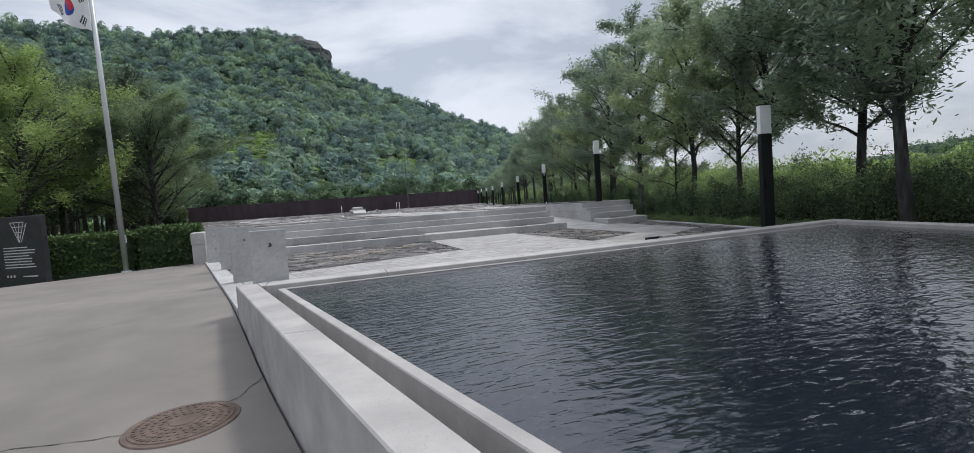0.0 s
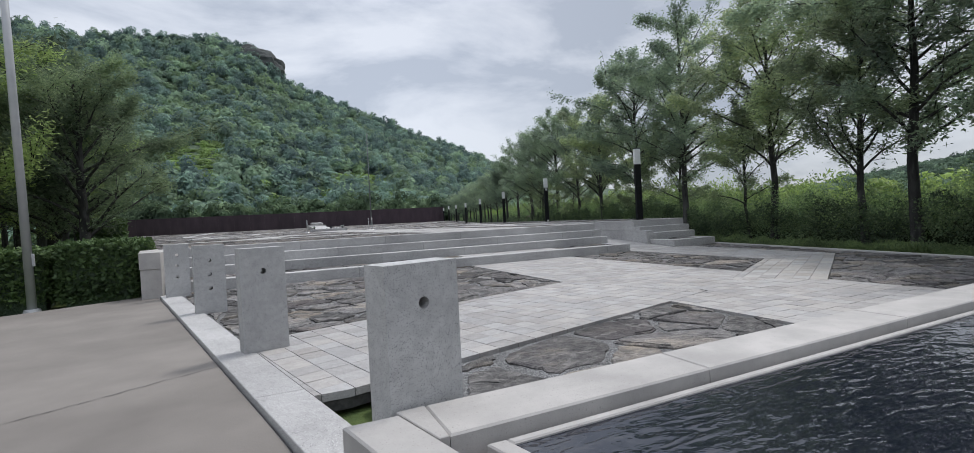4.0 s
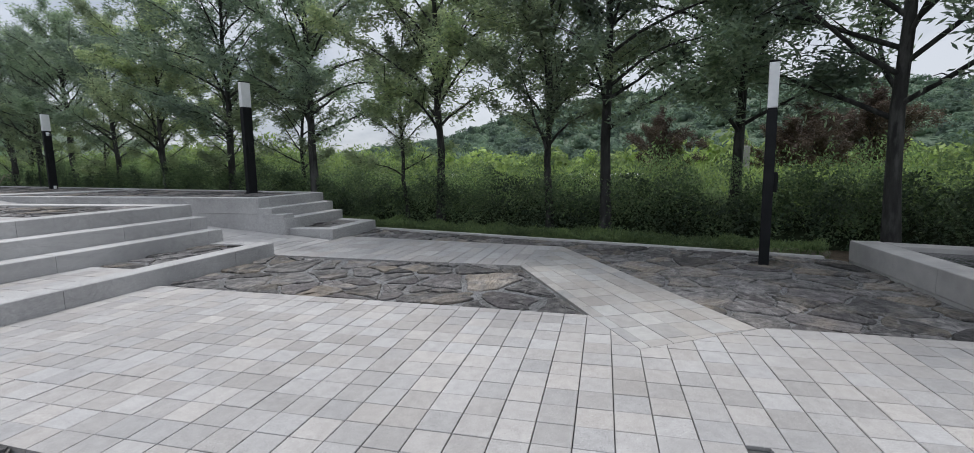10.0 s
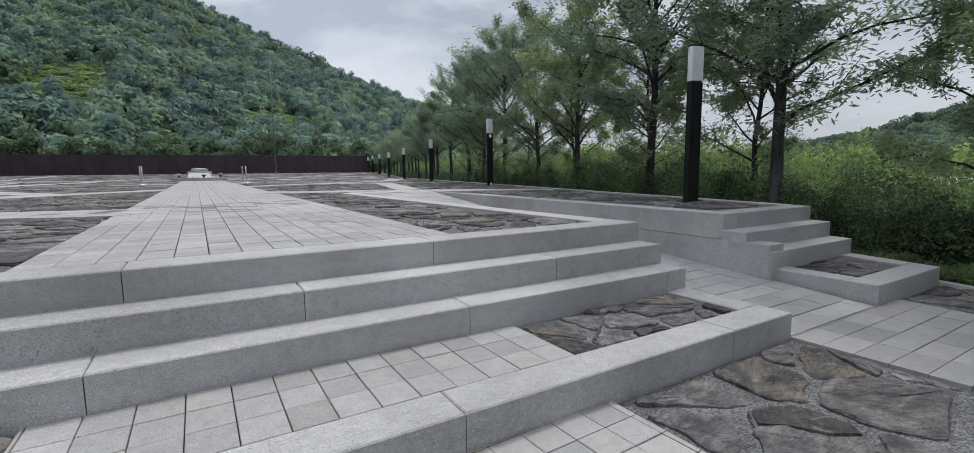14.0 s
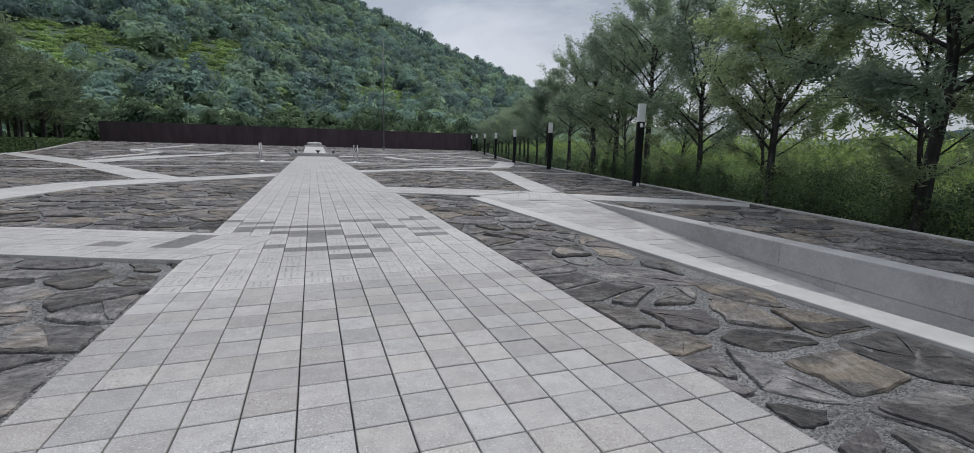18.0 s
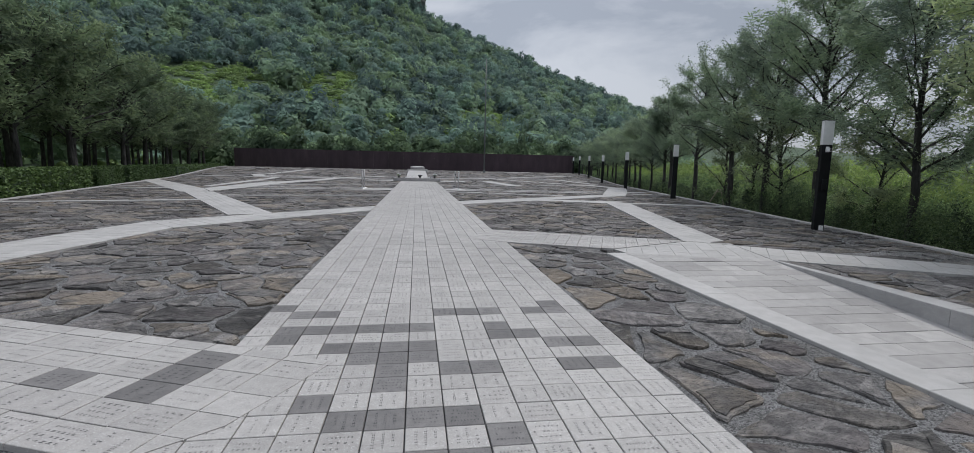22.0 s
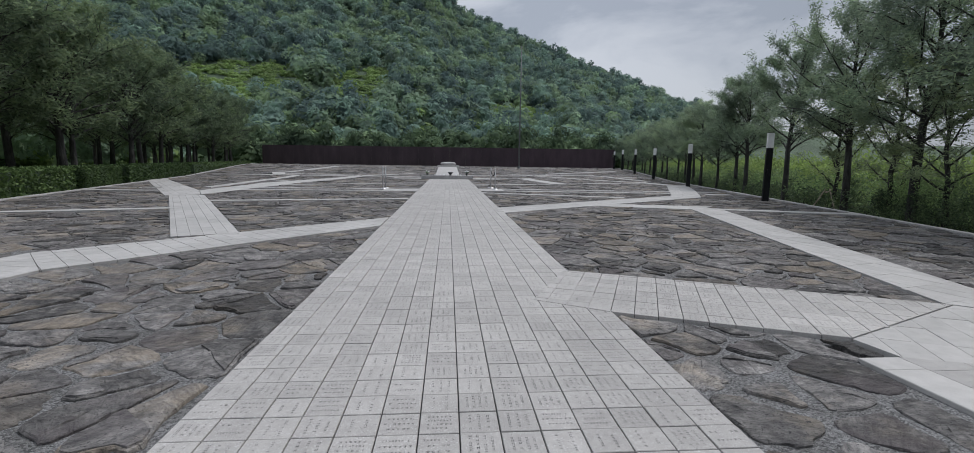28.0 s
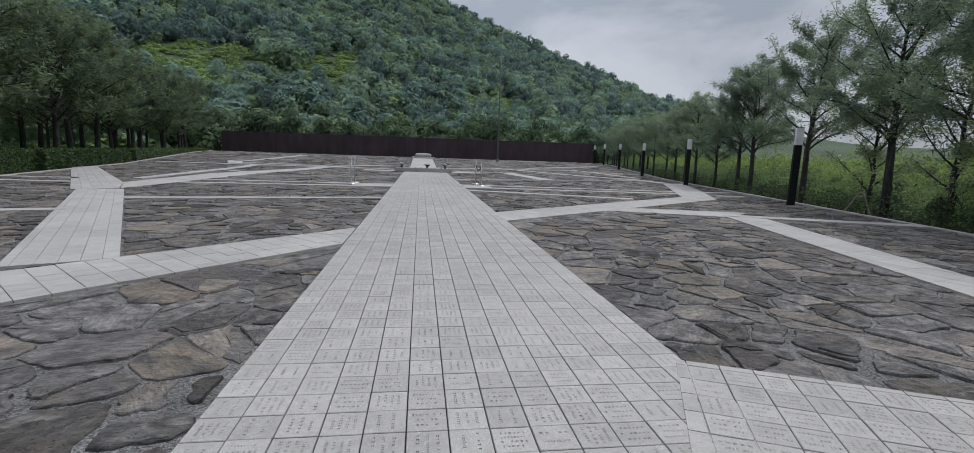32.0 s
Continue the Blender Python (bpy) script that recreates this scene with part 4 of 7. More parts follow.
west_in = lambda y: west_line(y) + 0.29
stone_bed("large brown-grey flagstones set in gravel beside the steps", [(west_in(-1.52), -1.52), (-4.57, -1.52), A_E, (west_in(-6.62), -6.62)], -0.008, 11, cell=0.42, loose=0.85, wide=1.35)
stone_bed("dark flagstones in gravel between two granite paths", [(-1.93, -1.52), (-0.01, -1.52), (-0.02, -5.32), (-1.91, -6.33)], -0.008, 12, cell=0.40, loose=1.2, wide=1.45)
stone_bed("dark flagstones in gravel round a lamp beside the pool", [(-1.98, -7.62), (-1.94, POOL_N(-1.94) + 0.002), (right_edge(-9.0) - 0.02, POOL_N(1.2) + 0.002), (right_edge(-6.2), -6.2), (1.55, -5.68)], -0.008, 13, cell=0.34, loose=0.6, wide=1.5)
stone_bed("narrow bed of dark flagstones along the planting kerb", [(1.55, -5.68), (right_edge(-6.2), -6.2), (right_edge(-1.5), -1.5), (1.98, -1.5)], -0.008, 14, cell=0.42)
stone_bed("flagstones in gravel between the pool wall and a granite path", [(-4.57, -7.48), (-8.05, -8.46), (-8.05, POOL_N(-8.05) + 0.002), (-4.57, POOL_N(-4.57) + 0.002)], -0.008, 15, cell=0.46, loose=1.2, wide=1.2)

J1, J2 = (-3.735, -7.254), (-2.62, -6.72)         # corners where the patterns meet
pave("path of square grey granite pavers from the street", [(west_in(-6.62), -6.62), A_E, J1, F_A, F_W, (west_in(-8.46), -8.46)], 15.75, 0.2, 0.19, 0.0, PAVER, seed=21, gap=(0.005, 0.0055), origin=(-4.59, -7.084), near=lambda x, y: x > -7.4)
C1 = (-1.98, -7.62)
pave("grey granite pavers between the steps and the pool wall", [(-4.57, -1.505), (-1.92, -1.505), (-1.92, -6.33), (-1.94, POOL_N(-1.94) + 0.002), (-4.57, POOL_N(-4.57) + 0.002)], 92.0, 0.1927, 0.193, 0.0, PAVER, seed=22, near=lambda x, y: y < -3.6,
     gap=(0.0058, 0.0035), origin=(-3.255, -3.465), notches=((A_E, J1, F_A), (C1, J2, (-1.92, -6.33))), sink=0.019)
ang2 = math.degrees(math.atan2(-5.32 + 6.33, -0.02 + 1.91))
pave("slanting path of grey granite pavers", [(-1.92, -6.33), (-0.02, -5.32), (1.54, -5.69), C1, J2], ang2, 0.3, 0.2, 0.0, WARMPAVER, seed=24, stagger=0.0, origin=C1)
pave("path of pale granite pavers that leads to the ramp", [(-0.01, -1.505), (1.98, -1.505), (1.54, -5.69), (-0.02, -5.32)], 0, 0.4, 0.2, 0.0, PAVER, seed=26, stagger=0.0, gap=(0.003, 0.006))


# ---- steps ----
def block(name, x0, x1, y0, y1, z0, z1, parent, mat=GRANITE, bevel=0.008):
    return put(name, prism_mesh(name, [(x0 + 0.0025, y0), (x1 - 0.0025, y0), (x1 - 0.0025, y1), (x0 + 0.0025, y1)], z0, z1, mat, bevel), parent)


steps = thing("steps", "wide steps of sawn grey granite blocks up to the platform", "steps", kind="structure")
WEST = -10.42


def run_of_blocks(y0, y1, z0, z1, first, parent, east=0.0, west=WEST, length=2.1):
    x = east
    nxt = first
    while x > west + 0.05:
        n = max(nxt, west)
        block("step_block", n, x, y0, y1, z0, z1, parent)
        x, nxt = n, n - length


run_of_blocks(0.0, 0.30, 0.5 * H, H, -2.30, steps, length=1.93)
block("step_block", -0.30, 0.0, -TREAD, 0.02, 0.3 * H, 0.75 * H, steps)
run_of_blocks(-TREAD, 0.02, 0.3 * H, 0.75 * H, -1.31, steps, east=-0.30, length=2.0)
run_of_blocks(-2 * TREAD, -TREAD + 0.02, 0.05, 0.5 * H, -0.26, steps, length=2.04)
run_of_blocks(-1.505, -1.24, -0.1, 0.25 * H, -0.75, steps)
for yy0, yy1 in ((-1.24, -0.55),):
    block("step_block", -0.26, 0.0, yy0 + 0.003, yy1, -0.1, 0.25 * H, steps)
# beds on the lowest landing
stone_bed("small bed of flagstones on the lowest step", [(-0.265, -1.235), (-0.265, -0.57), (-1.95, -0.57), (-1.95, -1.235)], 0.25 * H - 0.008, 31, cell=0.36)
stone_bed("bed of flagstones along the lowest step", [(-4.57, -1.235), (-4.57, -0.57), (WEST + 0.02, -0.57), (WEST + 0.02, -1.235)], 0.25 * H - 0.008, 32, cell=0.42)
pave("short band of granite pavers on the lowest step", [(-4.57, -1.237), (-1.95, -1.237), (-1.95, -0.568), (-4.57, -0.568)], 0, 0.2, 0.222, 0.25 * H - 0.004, PAVER, seed=33, origin=(-1.95, -0.568), gap=(0.0055, 0.0045))

# ---- platform ----
RAMP_TOP = 9.3
FARY = 78.0
ramp_left = lambda y: -0.02 - 0.034 * y
wall_in = lambda y: 1.45 + 0.028 * y


def rise(y):
    """The far half of the platform climbs a little."""
    return max(0.0, min(0.0205 * (y - 41.5), 0.48 + 0.006 * (y - 65)))


def body(name, poly):
    ob = new(name, prism_mesh(name, poly, -0.2, lambda x, y: H - 0.032 + rise(y), GRAVEL))
    return tagged(ob, "raised platform filled with grey gravel", "platform", kind="structure")


body("platform_1", [(left_edge(0.28), 0.28), (ramp_left(0.28) - 0.3, 0.28), (ramp_left(9.6) - 0.3, 9.6), (left_edge(9.6), 9.6)])
for k, (a, b) in enumerate(((9.6, 41.5), (41.5, 64.97), (64.97, FARY))):
    body("platform_%d" % (k + 4), [(left_edge(a), a), (right_edge(a) - 0.1, a), (right_edge(b) - 0.1, b), (left_edge(b), b)])
body("platform_3", [(wall_in(0.28) + 0.26, 0.28), (right_edge(0.28) - 0.1, 0.28), (right_edge(9.6) - 0.1, 9.6), (wall_in(9.0) + 0.26, 9.6)])
# retaining end wall on the street side, and the kerbs of the platform
side_wall = thing("retaining_wall", "low stained concrete retaining wall at the end of the steps", "wall", kind="structure")
put("wall_block", prism_mesh("wall_block", [(WEST - 0.30, -1.72), (WEST, -1.72), (WEST, 0.3), (WEST - 0.72, 0.3)], -0.2, H * 0.62, CONCRETE, 0.006), side_wall)
put("wall_coping", prism_mesh("wall_coping", [(WEST - 0.31, -1.73), (WEST + 0.0, -1.73), (WEST + 0.0, 0.3), (WEST - 0.73, 0.3)], H * 0.62 + 0.002, H, CONCRETE, 0.006), side_wall)

kerbs = thing("platform_kerb", "narrow pale granite kerb round the platform", "kerb", kind="structure")


def kerb_run(edge, y0, y1, w, z0, z1, length, parent):
    y = y0
    while y < y1 - 0.01:
        n = min(y + length, y1)
        put("kerb_stone", prism_mesh("kerb_stone", [(edge(y), y + 0.002), (edge(y) + w, y + 0.002), (edge(n) + w, n - 0.002), (edge(n), n - 0.002)], z0, lambda x, yy: z1 + rise(yy), BAND, 0.005), parent)
        y = n


kerb_run(lambda y: left_edge(y), 0.3, FARY, 0.2, 0.1, H + 0.004, 2.6, kerbs)
kerb_run(lambda y: right_edge(y) - 0.17, 0.3, FARY, 0.17, -0.1, H + 0.004, 2.6, kerbs)
kerb_run(lambda y: ramp_left(y) - 0.30, 0.302, 9.3, 0.30, -0.1, H, 2.2, kerbs)
planting_kerb = thing("planting_kerb", "low pale concrete kerb between paving and grass strip", "kerb", kind="structure")
kerb_run(lambda y: right_edge(y), -9.2, 0.2, 0.11, -0.15, 0.02, 2.0, planting_kerb)

# planter wall beside the ramp, with its own small steps
planter = thing("planter_wall", "pale granite wall and steps beside the ramp, level with the platform", "wall", kind="structure")
y = 0.0
joints = [0.0, 1.6, 3.9, 6.2, 8.67]
for a, b in zip(joints, joints[1:]):
    e1, e2 = wall_in(a), wall_in(b)
    thick = 0.30 if b < 8 else 0.05
    put("wall_block", prism_mesh("wall_block", [(e1, a + 0.002), (e1 + 0.30, a + 0.002), (e2 + thick, b - 0.002), (e2, b - 0.002)], H - 0.30, H, GRANITE, 0.006), planter)
for a, b in zip([-0.55, 1.2, 3.2, 5.2], [1.2, 3.2, 5.2, 7.2]):
    put("wall_block", prism_mesh("wall_block", [(wall_in(a) + 0.004, a + 0.002), (wall_in(a) + 0.3, a + 0.002), (wall_in(b) + 0.3, b - 0.002), (wall_in(b) + 0.004, b - 0.002)], -0.1, H - 0.304, GRANITE, 0.004), planter)
pe = lambda yy: right_edge(yy) - 0.01
for y0, y1, z0, z1 in ((0.0, 0.30, 0.4, H), (-TREAD, 0.02, 0.3, 0.75 * H), (-2 * TREAD, -TREAD + 0.02, 0.05, 0.5 * H)):
    put("step_block", prism_mesh("step_block", [(1.452 + (0.302 if z1 == H else 0.0), y0), (pe(y0), y0), (pe(y1), y1), (1.452 + (0.302 if z1 == H else 0.0), y1)], z0, z1, GRANITE, 0.008), planter)
for q in ([(1.55, -1.505), (pe(-1.505), -1.505), (pe(-1.24), -1.24), (1.55, -1.24)], [(1.55, -1.238), (1.80, -1.238), (1.80, -0.55), (1.55, -0.55)], [(pe(-1.238) - 0.25, -1.238), (pe(-1.238), -1.238), (pe(-0.55), -0.55), (pe(-0.55) - 0.25, -0.55)]):
    put("step_block", prism_mesh("step_block", q, -0.1, 0.25 * H, GRANITE, 0.008), planter)
stone_bed("small bed of flagstones on the low step beside the ramp", [(1.803, -1.237), (pe(-1.238) - 0.252, -1.237), (pe(-0.55) - 0.252, -0.567), (1.803, -0.567)], 0.25 * H - 0.008, 34, cell=0.36)

# the ramp
ramp_z = lambda x, yy: max(0.0, min(H - 0.001, H * (yy + 1.5) / (RAMP_TOP - 0.55 + 1.5)))
pave("ramp of long pale granite slabs between two walls", [(ramp_left(-1.5), -1.5), (1.50, -1.5), (wall_in(8.67), 8.67), (ramp_left(9.3), 9.3)], 90, 0.225, 0.6, ramp_z, RAMPSLAB, seed=35, lengths=(0.4, 0.5, 0.62, 0.8), gap=(0.007, 0.003), bed=0.2)

# paths and bands of white granite that cross the platform
PATH_W, PATH_E = -4.785, -2.0
BANDS = [
    ([(-4.80, 4.46), (-4.45, 4.72), (-4.06, 5.45), (-4.80, 5.80), (-12.55, 8.75), (-12.25, 7.30)], 159.3, 0.3, 0.225),
    ([(-4.80, 15.96), (-4.80, 17.40), (-9.05, 13.15), (-8.10, 12.10)], -46, 0.24, 0.24),
    ([(-9.05, 13.15), (-8.10, 12.10), (-8.72, 8.0), (-10.1, 7.95)], 80, 0.24, 0.24),
    ([(-7.10, 14.98), (-8.02, 14.55), (-13.0, 23.55), (-11.95, 23.8)], 29, 0.19, 0.6),
    ([(-13.05, 23.4), (-12.2, 24.0), (-13.3, 26.2), (-20.2, 36.4), (-20.9, 35.6)], 33, 0.24, 0.5),
    ([(-13.3, 26.2), (-12.15, 24.0), (-11.6, 33.2), (-13.3, 33.0)], 3, 0.24, 0.5),
    ([(-10.3, 19.15), (-10.4, 19.5), (-16.0, 17.5), (-15.9, 17.15)], 20, 0.35, 0.5),
    ([(-10.75, 21.4), (-10.8, 21.75), (-4.80, 23.1), (-4.80, 22.75)], 12, 0.35, 0.5),
    ([(-2.03, 10.36), (-2.64, 10.74), (-2.05, 11.97), (1.40, 10.45), (-0.36, 9.65)], -23, 0.2, 0.2),
    ([(-0.36, 9.65), (1.40, 10.45), (2.02, 9.97), (1.71, 8.67), (-0.30, 9.29)], -23, 0.24, 0.4),
    ([(1.35, 10.5), (2.02, 9.97), (4.52, 19.5), (3.75, 20.1)], 15, 0.24, 0.5),
    ([(2.02, 9.97), (1.71, 8.67), (4.60, 7.05), (5.28, 7.62)], -36, 0.24, 0.4),
    ([(-2.03, 18.5), (-2.03, 19.9), (5.8, 25.5), (6.7, 24.75)], 36, 0.3, 0.5),
    ([(5.8, 25.5), (6.7, 24.75), (8.7, 28.9), (11.5, 35.3), (9.9, 34.6)], 65, 0.3, 0.5),
    ([(0.9, 20.7), (2.0, 21.4), (4.9, 20.75), (3.8, 19.75)], -16, 0.35, 0.5),
    ([(3.80, 19.85), (3.95, 20.3), (8.15, 18.9), (8.05, 18.4)], -18, 0.3, 0.5),
    ([(-13.3, 33.0), (-11.6, 33.2), (-9.9, 43.8), (-10.5, 44.8)], -10, 0.3, 0.6),
    ([(-12.3, 26.75), (-12.3, 27.15), (-4.8, 27.6), (-4.8, 27.2)], 3, 0.4, 0.6),
    ([(-12.2, 28.45), (-12.2, 28.85), (-4.8, 28.75), (-4.8, 28.35)], 0, 0.4, 0.6),
    ([(-6.3, 27.62), (-6.3, 28.33), (-4.8, 28.33), (-4.8, 27.62)], 0, 0.4, 0.6),
    ([(-11.8, 30.9), (-11.8, 31.3), (-4.8, 35.1), (-4.8, 34.7)], 28, 0.4, 0.6),
    ([(-14.3, 28.5), (-13.8, 28.2), (-14.7, 44.2), (-15.3, 44.2)], 3, 0.4, 0.6),
    ([(-15.0, 37.1), (-15.0, 37.6), (-12.3, 35.2), (-12.5, 34.8)], -40, 0.4, 0.6),
    ([(-17.7, 25.95), (-17.7, 26.35), (-13.6, 26.3), (-13.4, 25.9)], 0, 0.4, 0.6),
    ([(-18.3, 27.65), (-18.3, 28.05), (-14.7, 28.05), (-14.5, 27.65)], 0, 0.4, 0.6),
    ([(-21.5, 44.3), (-21.5, 44.9), (-5.6, 44.0), (-5.6, 43.5)], -3, 0.5, 0.8),
    ([(-18.6, 49.0), (-17.3, 48.4), (-16.2, 45.3), (-17.2, 45.3)], 20, 0.5, 0.9),
    ([(-16.6, 46.5), (-16.6, 47.0), (-10.2, 45.3), (-10.3, 44.8)], -17, 0.5, 0.8),
    ([(-10.3, 44.9), (-9.9, 44.2), (-6.3, 49.0), (-6.6, 49.6)], 53, 0.5, 0.8),
    ([(-17.6, 49.0), (-17.0, 49.0), (-16.3, 67.4), (-17.0, 67.4)], -2, 0.5, 0.9),
    ([(-27.0, 66.3), (-27.2, 67.3), (-18.0, 70.4), (-17.8, 69.5)], 19, 0.5, 0.9),
    ([(-2.03, 26.1), (-2.03, 26.5), (3.4, 24.4), (3.2, 24.0)], -21, 0.4, 0.6),
    ([(-2.03, 29.0), (-2.03, 29.4), (7.6, 28.5), (7.3, 28.1)], -5, 0.4, 0.6),
    ([(-2.03, 27.6), (-2.03, 28.0), (6.9, 27.3), (6.7, 26.9)], -4, 0.4, 0.6),
    ([(-2.03, 28.03), (-2.03, 28.97), (-0.9, 28.87), (-0.9, 27.95)], 0, 0.4, 0.6),
    ([(8.3, 28.0), (8.35, 28.4), (9.6, 28.6), (9.6, 28.2)], 5, 0.4, 0.6),
    ([(7.75, 26.2), (7.85, 26.6), (9.0, 26.7), (9.0, 26.3)], 5, 0.4, 0.6),
    ([(-2.03, 32.6), (-2.03, 33.1), (10.3, 38.5), (10.4, 38.0)], 24, 0.4, 0.7),
    ([(2.0, 43.0), (2.9, 43.7), (3.9, 35.8), (2.9, 35.2)], 8, 0.5, 0.9),
    ([(2.2, 49.2), (2.4, 50.0), (10.2, 39.3), (9.6, 38.9)], -53, 0.5, 0.9),
    ([(9.6, 38.8), (10.4, 39.1), (10.7, 35.2), (9.9, 34.8)], 5, 0.5, 0.9),
    ([(4.2, 48.0), (4.2, 48.6), (9.9, 49.8), (9.9, 49.2)], 12, 0.5, 0.9),
    ([(9.6, 49.1), (10.2, 49.1), (11.7, 41.1), (11.2, 41.1)], 11, 0.5, 0.9),
    ([(-2.4, 46.6), (-2.4, 47.2), (4.1, 49.0), (4.1, 48.4)], 16, 0.5, 0.9),
    ([(-1.3, 42.6), (-1.3, 43.1), (2.2, 43.8), (2.2, 43.3)], 10, 0.5, 0.9),
    ([(5.6, 50.4), (5.6, 51.2), (15.4, 60.2), (15.6, 59.4)], 42, 0.5, 0.9),
    ([(10.4, 47.3), (10.4, 47.9), (13.9, 45.8), (13.9, 45.2)], -32, 0.5, 0.9),
    ([(8.9, 69.2), (8.9, 70.6), (13.4, 75.4), (13.8, 74.2)], 47, 0.6, 0.9),
]
HOLES = [ccw(b[0]) for b in BANDS] + [[(PATH_W, 0), (PATH_E, 0), (PATH_E, 41), (PATH_W, 41)]]


# middles of the dark pavers in the band that comes in from the hedge side
BAND_DARK = ((-4.76, 5.64), (-4.57, 5.59), (-4.94, 5.29), (-4.97, 5.11), (-4.55, 5.14), (-5.5, 5.3))
# where the dark pavers lie: course by course, towards the memorial, # is a dark one
DARK_COURSES = (20, ("......##......", "........#.....", "....####......", "...#..........", ".....#........", ".....#.##..##.", "....###.......",
                     "...####....##.", ".#.......##...", ".######..#....", "..............", ".##....###.##.", "#...........#."))


def dark_share(x, yy):
    """1 for a dark paver of the long path, 0 for a pale one."""
    course = math.floor((yy - 0.302) / 0.196) - DARK_COURSES[0]
    column = math.floor((x - PATH_W) / (PATH_E - PATH_W) * 14)
    return 1.0 if 0 <= course < len(DARK_COURSES[1]) and DARK_COURSES[1][course][column] == "#" else 0.0


pave("long path of engraved square granite pavers, some of them dark, towards the memorial", [(PATH_W, 0.302), (PATH_E, 0.302), (PATH_E, 41.0), (PATH_W, 41.0)], 0, (PATH_E - PATH_W) / 14, 0.196, H, PAVER,
     near=lambda x, yy: 3.3 < yy < 7.6, gap=(0.0068, 0.006), text=lambda x, yy: yy > 3.4, dark=dark_share, seed=41, origin=(PATH_W, 0.302))
for k, (poly, a, w, l) in enumerate(BANDS):
    close = k in (0, 1, 8)
    pave("band of white granite slabs across the stone-laid platform", poly, a, w, l, (lambda x, yy, q=(0.004 if k in (0, 8) else -0.0015 * (k % 5)): H + q + rise(yy)) if max(p[1] for p in poly) > 41 else H + (0.004 if k in (0, 8) else -0.0015 * (k % 5)), ENGRAVED if k in (0, 8) else BAND, near=(None if close else (lambda x, yy: yy < 21 and False)), seed=50 + k,
         text=(lambda x, yy: x < 3) if k in (0, 8) else None, dark=(lambda x, yy: 1.0 if any(math.hypot(x - a, yy - b) < 0.13 for a, b in BAND_DARK) else 0.0) if k == 0 else None, bed=0.05, gap=(0.0065, 0.006) if close else (0.004, 0.0025), sink=0.09 if max(p[1] for p in poly) > 41 else 0.014)

def platform_cuts(x, yy):
    """The edges of the platform that a stone at this place must not cross."""
    out = [((-60, 0.31), (60, 0.31)), ((60, FARY), (-60, FARY)), ((left_edge(FARY) + 0.2, FARY), (left_edge(0) + 0.2, 0)), ((right_edge(0) - 0.17, 0), (right_edge(FARY) - 0.17, FARY))]
    if yy < 9.3:
        out.append(((ramp_left(0) - 0.3, 0), (ramp_left(9.3) - 0.3, 9.3)))
    elif -0.7 < x:
        out.append(((-60, 9.3), (60, 9.3)))
    return out


stone_bed("dark weathered flagstones laid in gravel over the platform", [(left_edge(0.3) + 0.2, 0.31), (ramp_left(0.3) - 0.3, 0.31), (ramp_left(9.3) - 0.3, 9.3), (wall_in(9.3) + 0.3, 9.3), (right_edge(9.3) - 0.17, 9.3), (right_edge(FARY) - 0.17, FARY), (left_edge(FARY) + 0.2, FARY)],
          H - 0.014, 61, cell=0.37, loose=1.35, holes=HOLES, base=False, convex=False, cuts=platform_cuts, near=lambda x, yy: -7.6 < x < 0.2 and 1.2 < yy < 14, fine=lambda x, yy: yy < 17 and -12 < x < 6, limit=300)
stone_bed("dark flagstones behind the planter wall, round a lamp", [(wall_in(0.3) + 0.302, 0.302), (right_edge(0.3) - 0.172, 0.302), (right_edge(9.3) - 0.172, 9.3), (wall_in(8.6) + 0.06, 8.6)], H - 0.014, 62, cell=0.46, holes=HOLES, base=False, near=lambda x, yy: yy < 6, limit=200)


# ---- pool ----
pool = thing("reflecting_pool", "raised reflecting pool of pale concrete with black water", "pool")
SOUTH = -26.0
west_w = lambda yy: west_line(yy)
east_w = lambda yy: 1.10 + 0.262 * (yy + 9.44)
PZ = 0.27


def pool_wall(name, q, z0, z1, mat=CONCRETE, bevel=0.008):
    return put(name, prism_mesh(name, q, z0, z1, mat, bevel), pool)


yy = -9.69
for n_ in (-10.2, -12.4, -14.6, -16.8, -19.0, -22.0, SOUTH):
    pool_wall("wall_block", [(west_w(yy), yy - 0.002), (west_w(n_), n_ + 0.002), (west_w(n_) + 0.215, n_ + 0.002), (west_w(yy) + 0.215, yy - 0.002)], 0.02, PZ)
    pool_wall("wall_base", [(west_w(yy) + 0.006, yy - 0.002), (west_w(n_ + 0.002) + 0.006, n_ + 0.002), (west_w(n_ + 0.002) + 0.24, n_ + 0.002), (west_w(yy) + 0.24, yy - 0.002)], -0.7, 0.016)
    yy = n_
xs = [-8.04, -6.75, -5.0, -2.8, -0.6, 1.10]
for z0, z1 in ((0.02, PZ), (-0.6, 0.016)):
    pool_wall("wall_block", [(west_w(-9.966) + 0.218, -9.966), (-8.042, -9.966), (-8.042, POOL_N(-8.042)), (west_w(-9.66) + 0.218, -9.66)], z0, z1, CONCRETE, 0.003)
